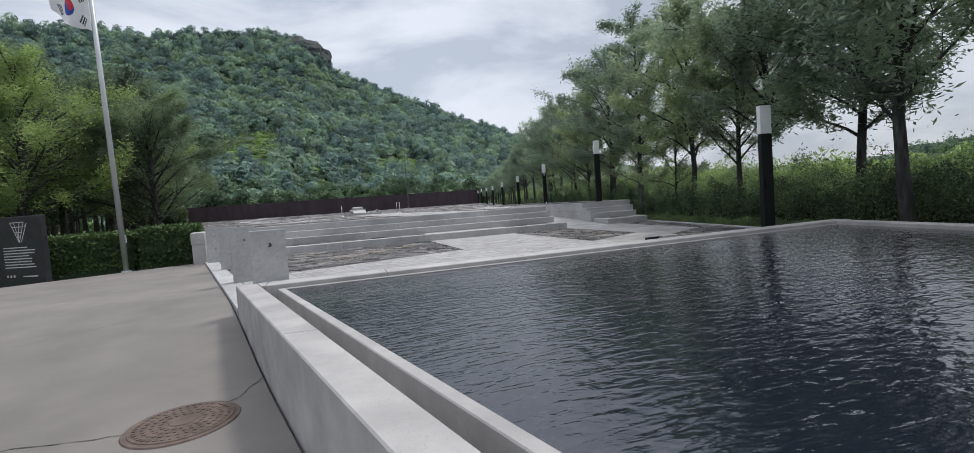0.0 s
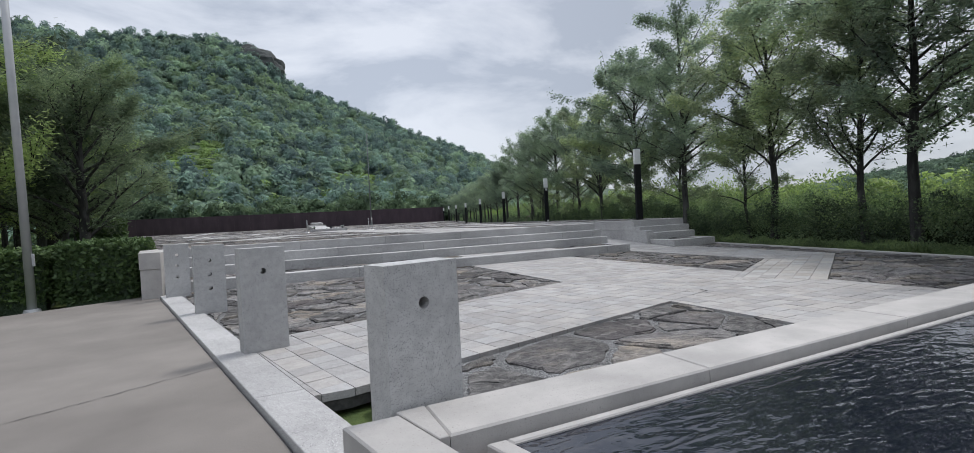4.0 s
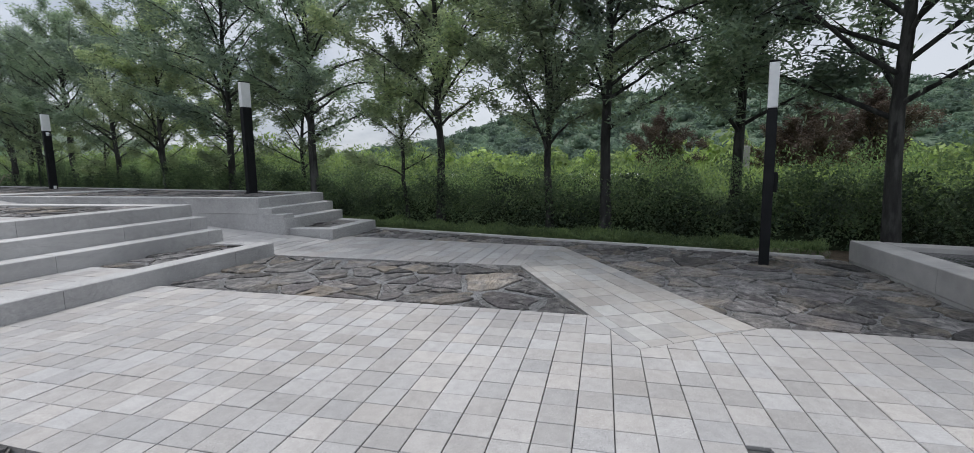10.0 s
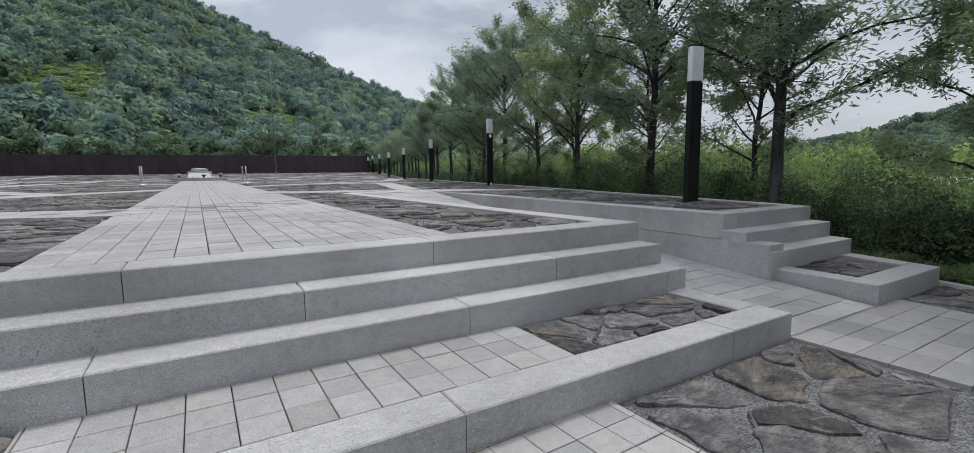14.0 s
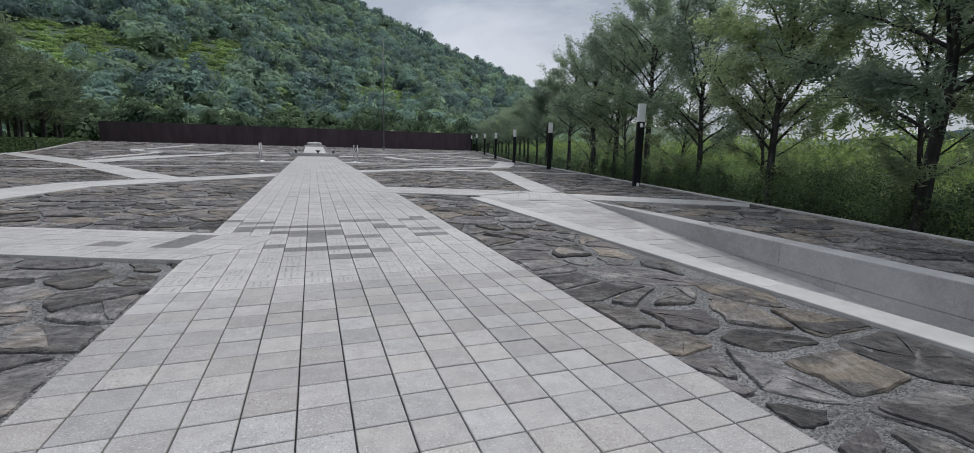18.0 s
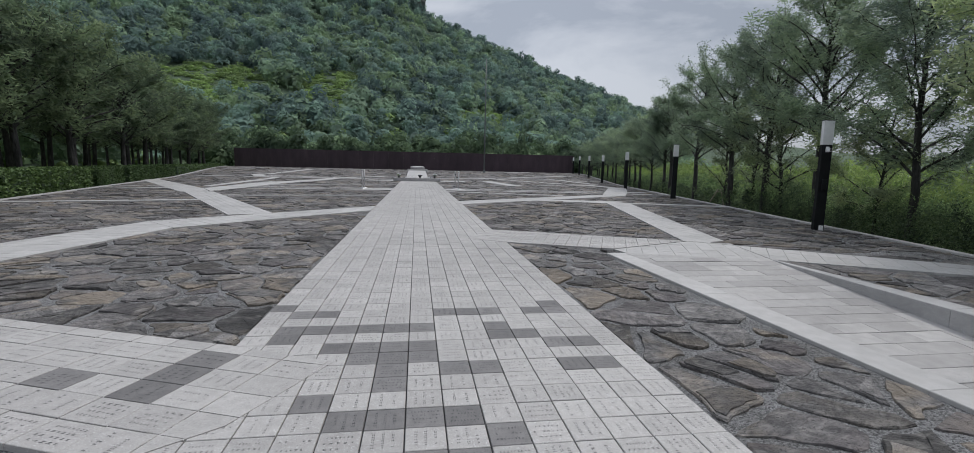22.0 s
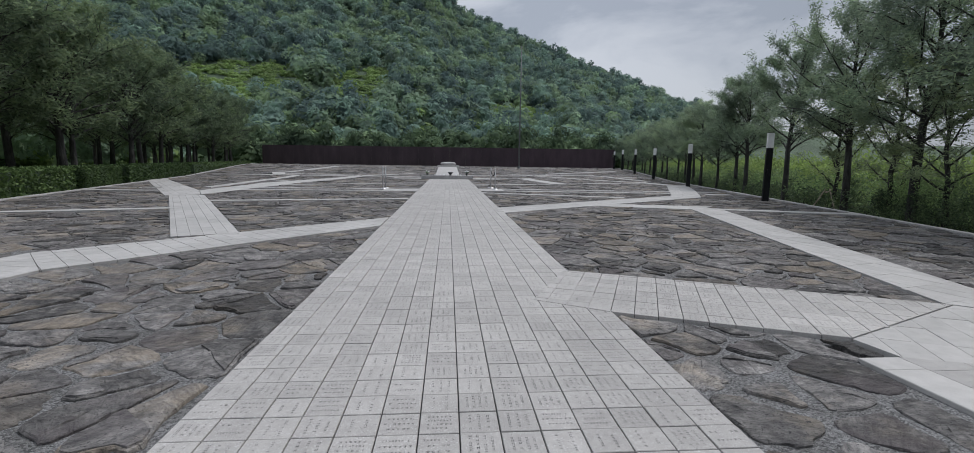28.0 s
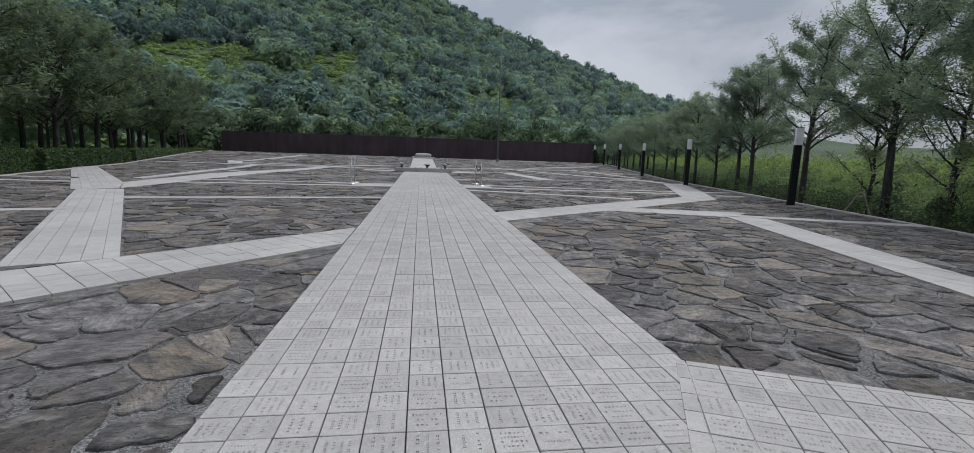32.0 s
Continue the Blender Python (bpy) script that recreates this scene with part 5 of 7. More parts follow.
for a, b in zip(xs, xs[1:]):
    pool_wall("wall_block", [(a + 0.002, POOL_N(a) - 0.31), (b - 0.002, POOL_N(b) - 0.31), (b - 0.002, POOL_N(b)), (a + 0.002, POOL_N(a))], 0.02, PZ)
    pool_wall("wall_base", [(a + 0.002, POOL_N(a) - 0.31), (b - 0.002, POOL_N(b) - 0.31), (b - 0.002, POOL_N(b) - 0.006), (a + 0.002, POOL_N(a) - 0.006)], -0.3, 0.016)
yy = -9.74
for n_ in (-12, -14.5, -17, -19.5, -22, SOUTH):
    pool_wall("wall_block", [(east_w(yy) - 0.31, yy - 0.002), (east_w(yy), yy - 0.002), (east_w(n_), n_ + 0.002), (east_w(n_) - 0.31, n_ + 0.002)], -0.3, PZ)
    yy = n_
RIM = 0.225
pool_wall("inner_rim", [(west_w(-10.0) + 0.37, -10.0), (west_w(-10.0) + 0.445, -10.0), (west_w(SOUTH) + 0.445, SOUTH), (west_w(SOUTH) + 0.37, SOUTH)], -0.1, RIM, CONCRETE, 0.006)
pool_wall("inner_rim", [(west_w(-10.04) + 0.447, -10.04), (0.80, -9.805), (0.80, -9.765), (west_w(-10.0) + 0.447, -10.0)], -0.1, RIM, CONCRETE, 0.006)
pool_wall("gutter_floor", [(west_w(-9.9) + 0.2, -9.97), (west_w(SOUTH) + 0.2, SOUTH), (west_w(SOUTH) + 0.39, SOUTH), (west_w(-9.9) + 0.39, -9.97)], -0.1, -0.02, CONCRETE, 0)
pool_wall("basin_floor", [(west_w(-10.02) + 0.40, -10.02), (west_w(SOUTH) + 0.40, SOUTH), (east_w(SOUTH) - 0.3, SOUTH), (east_w(-9.75) - 0.3, -9.75)], -0.2, 0.02, BLACKSTONE, 0)
water = put("water", data_mesh("water", [(west_w(-10.035) + 0.44, -10.035, RIM - 0.012), (west_w(SOUTH) + 0.44, SOUTH, RIM - 0.012), (east_w(SOUTH) - 0.305, SOUTH, RIM - 0.012), (east_w(-9.80) - 0.305, -9.80, RIM - 0.012)], [(0, 1, 2, 3)], WATER), pool, "black rippled water")


# ---- stone posts with holes ----
def stone_post(name, x, yy, rz, holes, h=0.90, group="row of stone posts"):
    """An upright slab 0.36 x 0.17 m with round holes through its broad face."""
    w, d = 0.36, 0.17
    bm = bmesh.new()
    seg, r = 20, 0.026
    zs = [0.0] + [z for z in holes] + [h]
    # front and back faces with holes are built as rings of quads between a square patch and the hole
    cuts = [0.0]
    for z in sorted(holes):
        cuts += [z - 0.09, z + 0.09]
    cuts.append(h)
    heap = Heap()
    for sgn in (-1, 1):
        yv = sgn * d / 2
        for k in range(len(cuts) - 1):
            z0, z1 = cuts[k], cuts[k + 1]
            if k % 2 == 0:
                q = [(-w / 2, yv, z0), (w / 2, yv, z0), (w / 2, yv, z1), (-w / 2, yv, z1)]
                heap.add(q, [(0, 1, 2, 3) if sgn < 0 else (3, 2, 1, 0)])
            else:
                zc = (z0 + z1) / 2
                outer, inner = [], []
                for i in range(seg):
                    a = 2 * math.pi * (i + 0.5) / seg
                    ca_, sa_ = math.cos(a), math.sin(a)
                    s = min((w / 2) / max(abs(ca_), 1e-6), 0.09 / max(abs(sa_), 1e-6))
                    outer.append((ca_ * s, yv, zc + sa_ * s))
                    inner.append((ca_ * r, yv, zc + sa_ * r))
                corner = [(w / 2, yv, z1), (-w / 2, yv, z1), (-w / 2, yv, z0), (w / 2, yv, z0)]
                heap.add(outer + inner, [((i, (i + 1) % seg, seg + (i + 1) % seg, seg + i) if sgn > 0 else (seg + i, seg + (i + 1) % seg, (i + 1) % seg, i)) for i in range(seg)])
                for cx_, cy_, cz_ in corner:
                    near_ = sorted(outer, key=lambda p: (p[0] - cx_) ** 2 + (p[2] - cz_) ** 2)[:2]
                    heap.add([(cx_, cy_, cz_), near_[0], near_[1]], [(0, 1, 2)])
    for z in holes:
        ring = []
        for yv in (-d / 2, d / 2):
            ring += [(math.cos(2 * math.pi * (i + 0.5) / seg) * r, yv, z + math.sin(2 * math.pi * (i + 0.5) / seg) * r) for i in range(seg)]
        heap.add(ring, [(i, (i + 1) % seg, seg + (i + 1) % seg, seg + i) for i in range(seg)])
    for q in ([(-w / 2, -d / 2, 0), (-w / 2, d / 2, 0), (-w / 2, d / 2, h), (-w / 2, -d / 2, h)], [(w / 2, -d / 2, 0), (w / 2, d / 2, 0), (w / 2, d / 2, h), (w / 2, -d / 2, h)], [(-w / 2, -d / 2, h), (w / 2, -d / 2, h), (w / 2, d / 2, h), (-w / 2, d / 2, h)], [(-w / 2, -d / 2, 0), (w / 2, -d / 2, 0), (w / 2, d / 2, 0), (-w / 2, d / 2, 0)]):
        heap.add(q, [(0, 1, 2, 3)])
    bm.free()
    me = heap.mesh("stone_post", [POSTSTONE])
    bm = bmesh.new()
    bm.from_mesh(me)
    bmesh.ops.remove_doubles(bm, verts=bm.verts, dist=0.0004)
    bmesh.ops.recalc_face_normals(bm, faces=bm.faces)
    bm.to_mesh(me)
    bm.free()
    ob = new(name, me)
    ob.matrix_basis = pose(x, yy, -0.02, 0, 0, rz)
    return tagged(ob, "upright grey granite post with %s" % ("one round hole" if len(holes) == 1 else "three round holes in a row"), "stone post", group)


stone_post("stone_post", -8.03, -9.52, 17, [0.70], 0.87)
stone_post("stone_post", -8.70, -6.97, 14, [0.70], 0.90)
stone_post("stone_post", -9.40, -4.30, 12, [0.70, 0.52, 0.34], 0.90)
stone_post("stone_post", -10.14, -1.98, 10, [0.72, 0.54, 0.36], 0.90)


# ---- lamps ----
def lamp_bollard(x, yy, z, first=None):
    if first is not None:
        return copy_thing(first, pose(x, yy, z, 0, 0, -13.8))
    lamp = thing("street_lamp", "tall square black lamp post with a white light box on top", "lamp", "lamps along the trees", m=pose(x, yy, z, 0, 0, -13.8))
    part("post", bm_box(-0.11, -0.058, 0, 0.11, 0.058, 1.96, 0.006), LAMPBLACK, lamp)
    part("base_plate", bm_box(-0.135, -0.085, 0, 0.135, 0.085, 0.016, 0.004), LAMPBLACK, lamp)
    part("collar", bm_box(-0.10, -0.05, 1.96, 0.10, 0.05, 1.985), LAMPBLACK, lamp)
    part("light_box", bm_box(-0.112, -0.056, 1.985, 0.112, 0.056, 2.53, 0.01, 2), LAMPWHITE, lamp, "white translucent light box")
    part("cap", bm_box(-0.116, -0.06, 2.53, 0.116, 0.06, 2.55, 0.004), LAMPBLACK, lamp)
    box = part("control_box", bm_box(-0.05, -0.098, 0.95, 0.05, -0.058, 1.2, 0.006), LAMPBLACK, lamp, "small black box on the post")
    part("box_lid", bm_box(-0.04, -0.106, 0.97, 0.04, -0.098, 1.18, 0.003), LAMPBLACK, box)
    return lamp


first_lamp = lamp_bollard(3.236, 1.73, H - 0.035)
for k, (lx, ly) in enumerate([(0.81, -8.36), (5.775, 12.25), (8.455, 23.4), (10.79, 33.77), (13.25, 44.2), (15.8, 54.6), (18.3, 65.0), (20.6, 74.5)]):
    lamp_bollard(lx, ly, (-0.04 if k == 0 else H - 0.035 + rise(ly)), first_lamp)



def watch_camera(x, yy, z):
    """A small white camera on a bracket, held to the face of a lamp post."""
    ob = thing("surveillance_camera", "small white camera on a bracket under a lamp's light box", "camera", m=pose(x, yy, z, 0, 0, -13.8))
    part("wall_plate", bm_box(-0.04, -0.068, -0.06, 0.04, -0.0585, 0.06, 0.003), LAMPWHITE, ob)
    part("arm", bm_box(-0.014, -0.12, 0.012, 0.014, -0.068, 0.04, 0.004), LAMPWHITE, ob)
    housing = part("housing", bm_box(-0.032, -0.20, -0.05, 0.032, -0.10, 0.012, 0.008), LAMPWHITE, ob)
    part("lens", bm_box(-0.02, -0.204, -0.038, 0.02, -0.20, 0.0, 0.001), LAMPBLACK, housing, "black glass lens")
    return ob


watch_camera(5.775, 12.25, H - 0.035 + 1.88)
junction = thing("junction_box", "small white junction box at the foot of a lamp post", "junction box", m=pose(5.775, 12.25, H - 0.035, 0, 0, -13.8))
part("box", bm_box(-0.03, -0.155, 0.0, 0.04, -0.09, 0.13, 0.006), LAMPWHITE, junction)
part("lid", bm_box(-0.024, -0.159, 0.012, 0.034, -0.155, 0.118, 0.002), LAMPWHITE, junction)

# ---- dark wall at the far end ----
far_wall = thing("rusted_steel_wall", "long wall of dark rusted steel sheets at the end of the platform", "wall", kind="structure")
x = -32.0
while x < 21.6:
    n_ = min(x + 2.4, 21.8)
    f_y = lambda q: 80.5 - 0.10 * (q + 5)
    put("steel_sheet", prism_mesh("steel_sheet", [(x + 0.006, f_y(x)), (n_ - 0.006, f_y(n_)), (n_ - 0.006, f_y(n_) + 0.25), (x + 0.006, f_y(x) + 0.25)], 0.3, 4.12, CORTEN, 0.0), far_wall)
    x = n_


# ---- plants ----
def leaf_quads(centres, size, rng, up=0.3, ratio=0.45, droop=0.0):
    """Diamond-shaped leaves at the centres, turned at random."""
    n = len(centres)
    c = np.asarray(centres, dtype=float)
    a = rng.normal(size=(n, 3))
    a[:, 2] = a[:, 2] * up - droop
    a /= np.linalg.norm(a, axis=1)[:, None] + 1e-9
    b = rng.normal(size=(n, 3))
    b -= (b * a).sum(1)[:, None] * a
    b /= np.linalg.norm(b, axis=1)[:, None] + 1e-9
    s = size * rng.uniform(0.6, 1.35, size=(n, 1))
    v = np.stack([c - a * s, c + b * s * ratio, c + a * s, c - b * s * ratio], axis=1).reshape(-1, 3)
    f = np.arange(4 * n).reshape(-1, 4)
    return v, f


def quad_mesh(name, v, f, mats, idx=None):
    """A mesh of quads straight from arrays."""
    me = bpy.data.meshes.new(name)
    v = np.asarray(v, dtype=np.float32)
    f = np.asarray(f, dtype=np.int32)
    me.vertices.add(len(v))
    me.vertices.foreach_set("co", v.ravel())
    me.loops.add(f.size)
    me.loops.foreach_set("vertex_index", f.ravel())
    me.polygons.add(len(f))
    me.polygons.foreach_set("loop_start", np.arange(0, f.size, f.shape[1], dtype=np.int32))
    for m in (mats if isinstance(mats, (list, tuple)) else [mats]):
        me.materials.append(m)
    if idx is not None:
        me.polygons.foreach_set("material_index", np.asarray(idx, dtype=np.int32))
    me.update(calc_edges=True)
    return me


def tube(points, radii, seg, heap):
    pts = [Vector(p) for p in points]
    rings = []
    for k, p in enumerate(pts):
        d = (pts[min(k + 1, len(pts) - 1)] - pts[max(k - 1, 0)]).normalized()
        q = Vector((0, 0, 1)).rotation_difference(d)
        rings.append([tuple(p + q @ Vector((math.cos(2 * math.pi * i / seg) * radii[k], math.sin(2 * math.pi * i / seg) * radii[k], 0))) for i in range(seg)])
    v = [c for r in rings for c in r]
    f = []
    for k in range(len(rings) - 1):
        for i in range(seg):
            j = (i + 1) % seg
            f.append((k * seg + i, k * seg + j, (k + 1) * seg + j, (k + 1) * seg + i))
    f.append(tuple((len(rings) - 1) * seg + i for i in range(seg)))
    heap.add(v, f)


def tree_meshes(seed, height=7.0, spread=2.2, bare=1.8, girth=0.10, leaves=8000, leaf=0.085, mat=LEAF_TREE, rise=0.55, lean=0.0, thin=1.0):
    """Trunk with limbs and twigs, and a crown of single leaves gathered round the twigs."""
    rng = random.Random(seed)
    nrng = np.random.default_rng(seed)
    heap = Heap()
    n = 9
    trunk = []
    wx, wy = rng.uniform(-1, 1), rng.uniform(-1, 1)
    for k in range(n):
        t = k / (n - 1)
        trunk.append(Vector((lean * t * height * 0.5 + 0.10 * wx * math.sin(t * 4) + rng.uniform(-0.03, 0.03), 0.10 * wy * math.sin(t * 5 + 1) + rng.uniform(-0.03, 0.03), t * height * 0.93)))
    trunk[0] = Vector((0, 0, -0.15))
    tube(trunk, [girth * (1.25 if k == 0 else 1.0) * (1 - 0.9 * k / (n - 1)) + 0.008 for k in range(n)], 9, heap)

    def at(t):
        k = min(n - 2, int(t * (n - 1)))
        return trunk[k].lerp(trunk[k + 1], t * (n - 1) - k)
    twigs = []
    limbs = int(26 * thin) + 6
    for k in range(limbs):
        t = bare / height * 0.85 + (0.97 - bare / height * 0.85) * (k + rng.random() * 0.8) / limbs
        az = k * 2.39996 + rng.uniform(-0.5, 0.5)
        shape = math.sin(min(1.0, (t - bare / height * 0.7) * 1.25 + 0.22) * math.pi * 0.93) ** 0.7
        ln = spread * max(0.18, shape) * rng.uniform(0.75, 1.2)
        p = at(t)
        el = rise + rng.uniform(-0.2, 0.3) + 0.35 * t
        pts = [p.copy()]
        for s in range(5):
            d = Vector((math.cos(az) * math.cos(el), math.sin(az) * math.cos(el), math.sin(el)))
            p = p + d * (ln / 5)
            pts.append(p.copy())
            el += rng.uniform(-0.25, 0.12)
            az += rng.uniform(-0.25, 0.25)
        r0 = girth * 0.42 * (1 - 0.75 * t) + 0.006
        tube(pts, [r0 * (1 - 0.16 * s) for s in range(6)], 5, heap)
        for s in range(2, 6):
            twigs.append((pts[s - 1], pts[s], 0.2 if s < 4 else 0.9))
        for s in range(1, 6):
            for w in range(2):
                a2 = az + rng.choice((-1, 1)) * rng.uniform(0.5, 1.3)
                e2 = el + rng.uniform(-0.5, 0.6)
                l2 = ln * rng.uniform(0.18, 0.36)
                q = pts[s] + Vector((math.cos(a2) * math.cos(e2), math.sin(a2) * math.cos(e2), math.sin(e2))) * l2
                tube([pts[s], pts[s].lerp(q, 0.5) + Vector((0, 0, 0.03)), q], [r0 * 0.3, r0 * 0.2, 0.003], 3, heap)
                twigs.append((pts[s], q, 0.55 if s < 3 else 1.4))
    wood = heap.mesh("trunk", [BARK], True)
    weights = np.array([w * (b - a).length for a, b, w in twigs]) * nrng.gamma(0.8, 1.0, size=len(twigs))
    pick = nrng.choice(len(twigs), size=leaves, p=weights / weights.sum())
    a = np.array([tuple(t[0]) for t in twigs])[pick]
    b = np.array([tuple(t[1]) for t in twigs])[pick]
    u = nrng.uniform(0.1, 1.12, size=(leaves, 1))
    c = a + (b - a) * u + nrng.normal(size=(leaves, 3)) * 0.08 * (spread / 2.0)
    c[:, 2] -= np.abs(nrng.normal(size=leaves)) * 0.05
    v, f = leaf_quads(c, leaf * 1.12, nrng, up=0.5, ratio=0.27, droop=0.3)
    return wood, quad_mesh("crown", v, f, mat)


def tree(name, meshes, x, yy, z, rz, s, label, group="", category="tree"):
    ob = thing(name, label, category, group, m=pose(x, yy, z, 0, 0, rz) @ Matrix.Diagonal((s, s, s, 1)))
    put("trunk", meshes[0], ob)
    put("crown", meshes[1], ob)
    return ob


ROWTREES = [tree_meshes(101, 7.2, 2.3, 2.2, 0.092, 33000, leaf=0.048), tree_meshes(102, 6.6, 2.1, 2.1, 0.085, 31000, leaf=0.048), tree_meshes(103, 7.6, 2.5, 2.4, 0.105, 42000, lean=0.05, leaf=0.048), tree_meshes(104, 4.6, 1.4, 1.4, 0.045, 13000, thin=0.6, leaf=0.038, mat=LEAF_LIGHT),
            tree_meshes(105, 6.4, 2.1, 2.0, 0.08, 29000, leaf=0.048, mat=LEAF_LIGHT), tree_meshes(106, 7.4, 2.9, 2.0, 0.08, 58000, leaf=0.048, thin=1.3)]
FARROW = [tree_meshes(111, 7.0, 2.1, 3.0, 0.12, 32000, leaf=0.043), tree_meshes(112, 6.6, 2.0, 2.9, 0.11, 30000, leaf=0.043), tree_meshes(113, 7.3, 2.1, 3.1, 0.12, 32000, lean=0.04, leaf=0.043), tree_meshes(114, 4.6, 1.4, 1.4, 0.06, 6000, thin=0.6, leaf=0.042, mat=LEAF_LIGHT), tree_meshes(115, 6.5, 2.0, 2.8, 0.11, 30000, leaf=0.043)]
# (distance along the row, distance beyond the kerb, which tree, turn, scale)
ROW = [(-16.5, 1.5, 2, 40, 1.15), (-13.4, 1.3, 0, 10, 1.2), (-10.2, 0.8, 5, 60, 1.22), (-8.45, 1.8, 1, 130, 1.12), (-6.3, 1.25, 0, 250, 1.12), (-5.2, 1.3, 4, 160, 0.98), (-2.6, 1.3, 4, 20, 1.2), (-1.65, 1.3, 3, 150, 1.05), (1.3, 1.2, 0, 300, 1.22), (1.85, 1.35, 3, 10, 1.2),
       (4.85, 1.25, 1, 75, 1.3), (5.25, 1.6, 3, 200, 1.15), (8.4, 1.25, 4, 140, 1.18), (9.1, 1.4, 3, 250, 1.1), (11.8, 1.3, 0, 20, 1.05), (12.8, 1.4, 3, 90, 1.0), (15.4, 1.3, 1, 260, 1.05), (17.5, 1.3, 3, 30, 1.0), (18.4, 1.3, 0, 170, 0.95), (19.5, 1.4, 3, 300, 1.05), (21.7, 1.3, 4, 60, 1.0), (22.7, 1.5, 3, 120, 1.0), (26.0, 1.3, 2, 330, 0.9), (30.8, 1.3, 0, 45, 0.88), (32.4, 1.4, 1, 210, 0.9)]
kinds = [0, 1, 4, 2, 0, 1]
rt = random.Random(7)
yy = 35.0
while yy < 82:
    ROW.append((yy, rt.uniform(1.0, 1.7), rt.choice(kinds), rt.uniform(0, 360), rt.uniform(0.78, 0.95)))
    yy += rt.uniform(2.6, 3.4)
for ry, off, kind, turn, s in ROW:
    s *= 1.2 if 15 < ry < 34 else (1.1 if ry > 34 else 1.0)
    tree("tree", (ROWTREES if ry < 15 else FARROW)[kind], right_edge(ry) + off, ry, -0.12, turn, s, ("slender young tree with few leaves beside the paving" if kind == 3 else "feathery dark green tree with a bare lower trunk"), "row of trees along the platform")

# trees on the hedge side
LEFTTREES = [tree_meshes(201, 6.8, 2.6, 2.7, 0.14, 11000, leaf=0.088, mat=LEAF_GROVE), tree_meshes(202, 6.3, 2.4, 2.6, 0.13, 10500, leaf=0.088, mat=LEAF_GROVE), tree_meshes(203, 7.2, 2.7, 2.8, 0.15, 11000, leaf=0.09, mat=LEAF_GROVE)]
rt = random.Random(8)
for row_off, y0, y1, step in ((2.9, 10, 80, 4.0), (7.0, 9, 80, 4.6), (11.5, 9, 78, 5.4)):
    yy = y0
    while yy < y1:
        tree("tree", rt.choice(LEFTTREES), left_edge(yy) - row_off + rt.uniform(-0.7, 0.7), yy, 0.15, rt.uniform(0, 360), rt.uniform(1.15, 1.42), "dense dark green tree in a planted grove beside the platform", "grove beside the platform")
        yy += step * rt.uniform(0.85, 1.15)
NEARLEFT = [tree_meshes(211, 7.0, 3.0, 1.7, 0.17, 66000, leaf=0.042, mat=LEAF_GROVE), tree_meshes(212, 6.5, 2.8, 1.7, 0.15, 52000, leaf=0.042, mat=LEAF_LIME)]
for x, yy, kind, turn, s in ((-15.6, 1.6, 1, 80, 1.02), (-12.9, 3.2, 0, 20, 0.80), (-13.7, 4.6, 0, 140, 0.78), (-17.2, 0.8, 1, 80, 0.80), (-19.5, 3.0, 0, 190, 0.85), (-22.0, -0.2, 1, 250, 0.95), (-16.4, 5.5, 0, 110, 0.85), (-24, 4, 1, 300, 0.95), (-27, 1, 1, 30, 0.95), (-15.2, 8.0, 1, 210, 0.85), (-18.6, 7.6, 1, 20, 0.9), (-22.5, 8.0, 0, 75, 0.95)):
    tree("tree", NEARLEFT[kind], x, yy, -0.1, turn, s, "full green tree with a dark trunk behind the hedge" if kind == 0 else "light green tree with a dark trunk behind the hedge", "trees behind the hedge")


def clump_field(count, xy, heights, size, seed, mat, name, label, category, ratio=0.4, up=0.8, kind="stuff", low=0.0, zbase=-0.15):
    """A thicket of leaves: heights is a function of x and y that gives how tall it grows."""
    rng = np.random.default_rng(seed)
    pts = xy(rng, count)
    h = np.array([heights(a, b) for a, b in pts])
    z = zbase + h * (low + (1 - low) * rng.uniform(0, 1, size=count) ** 0.6)
    c = np.column_stack([pts, z])
    v, f = leaf_quads(c, size, rng, up=up, ratio=ratio)
    ob = new(name, quad_mesh(name, v, f, mat))
    return tagged(ob, label, category, kind=kind)


def bumps(x, yy, a, b, s):
    return a + b * (noise.noise(Vector((x * s, yy * s, 3.1))) + 0.5 * noise.noise(Vector((x * s * 2.7, yy * s * 2.7, 9.2))))


def strip(y0, y1, o0, o1, power=1.0):
    def f(rng, n):
        yv = y0 + (y1 - y0) * rng.uniform(0, 1, n) ** power
        o = rng.uniform(o0, o1, n)
        return np.column_stack([3.50 + 0.245 * yv + o, yv])
    return f


def front(y0, y1, o0, o1):
    """Like strip, but thicker towards the paving."""
    def f(rng, n):
        yv = rng.uniform(y0, y1, n)
        o = o0 + (o1 - o0) * rng.uniform(0, 1, n) ** 1.8
        return np.column_stack([3.50 + 0.245 * yv + o, yv])
    return f


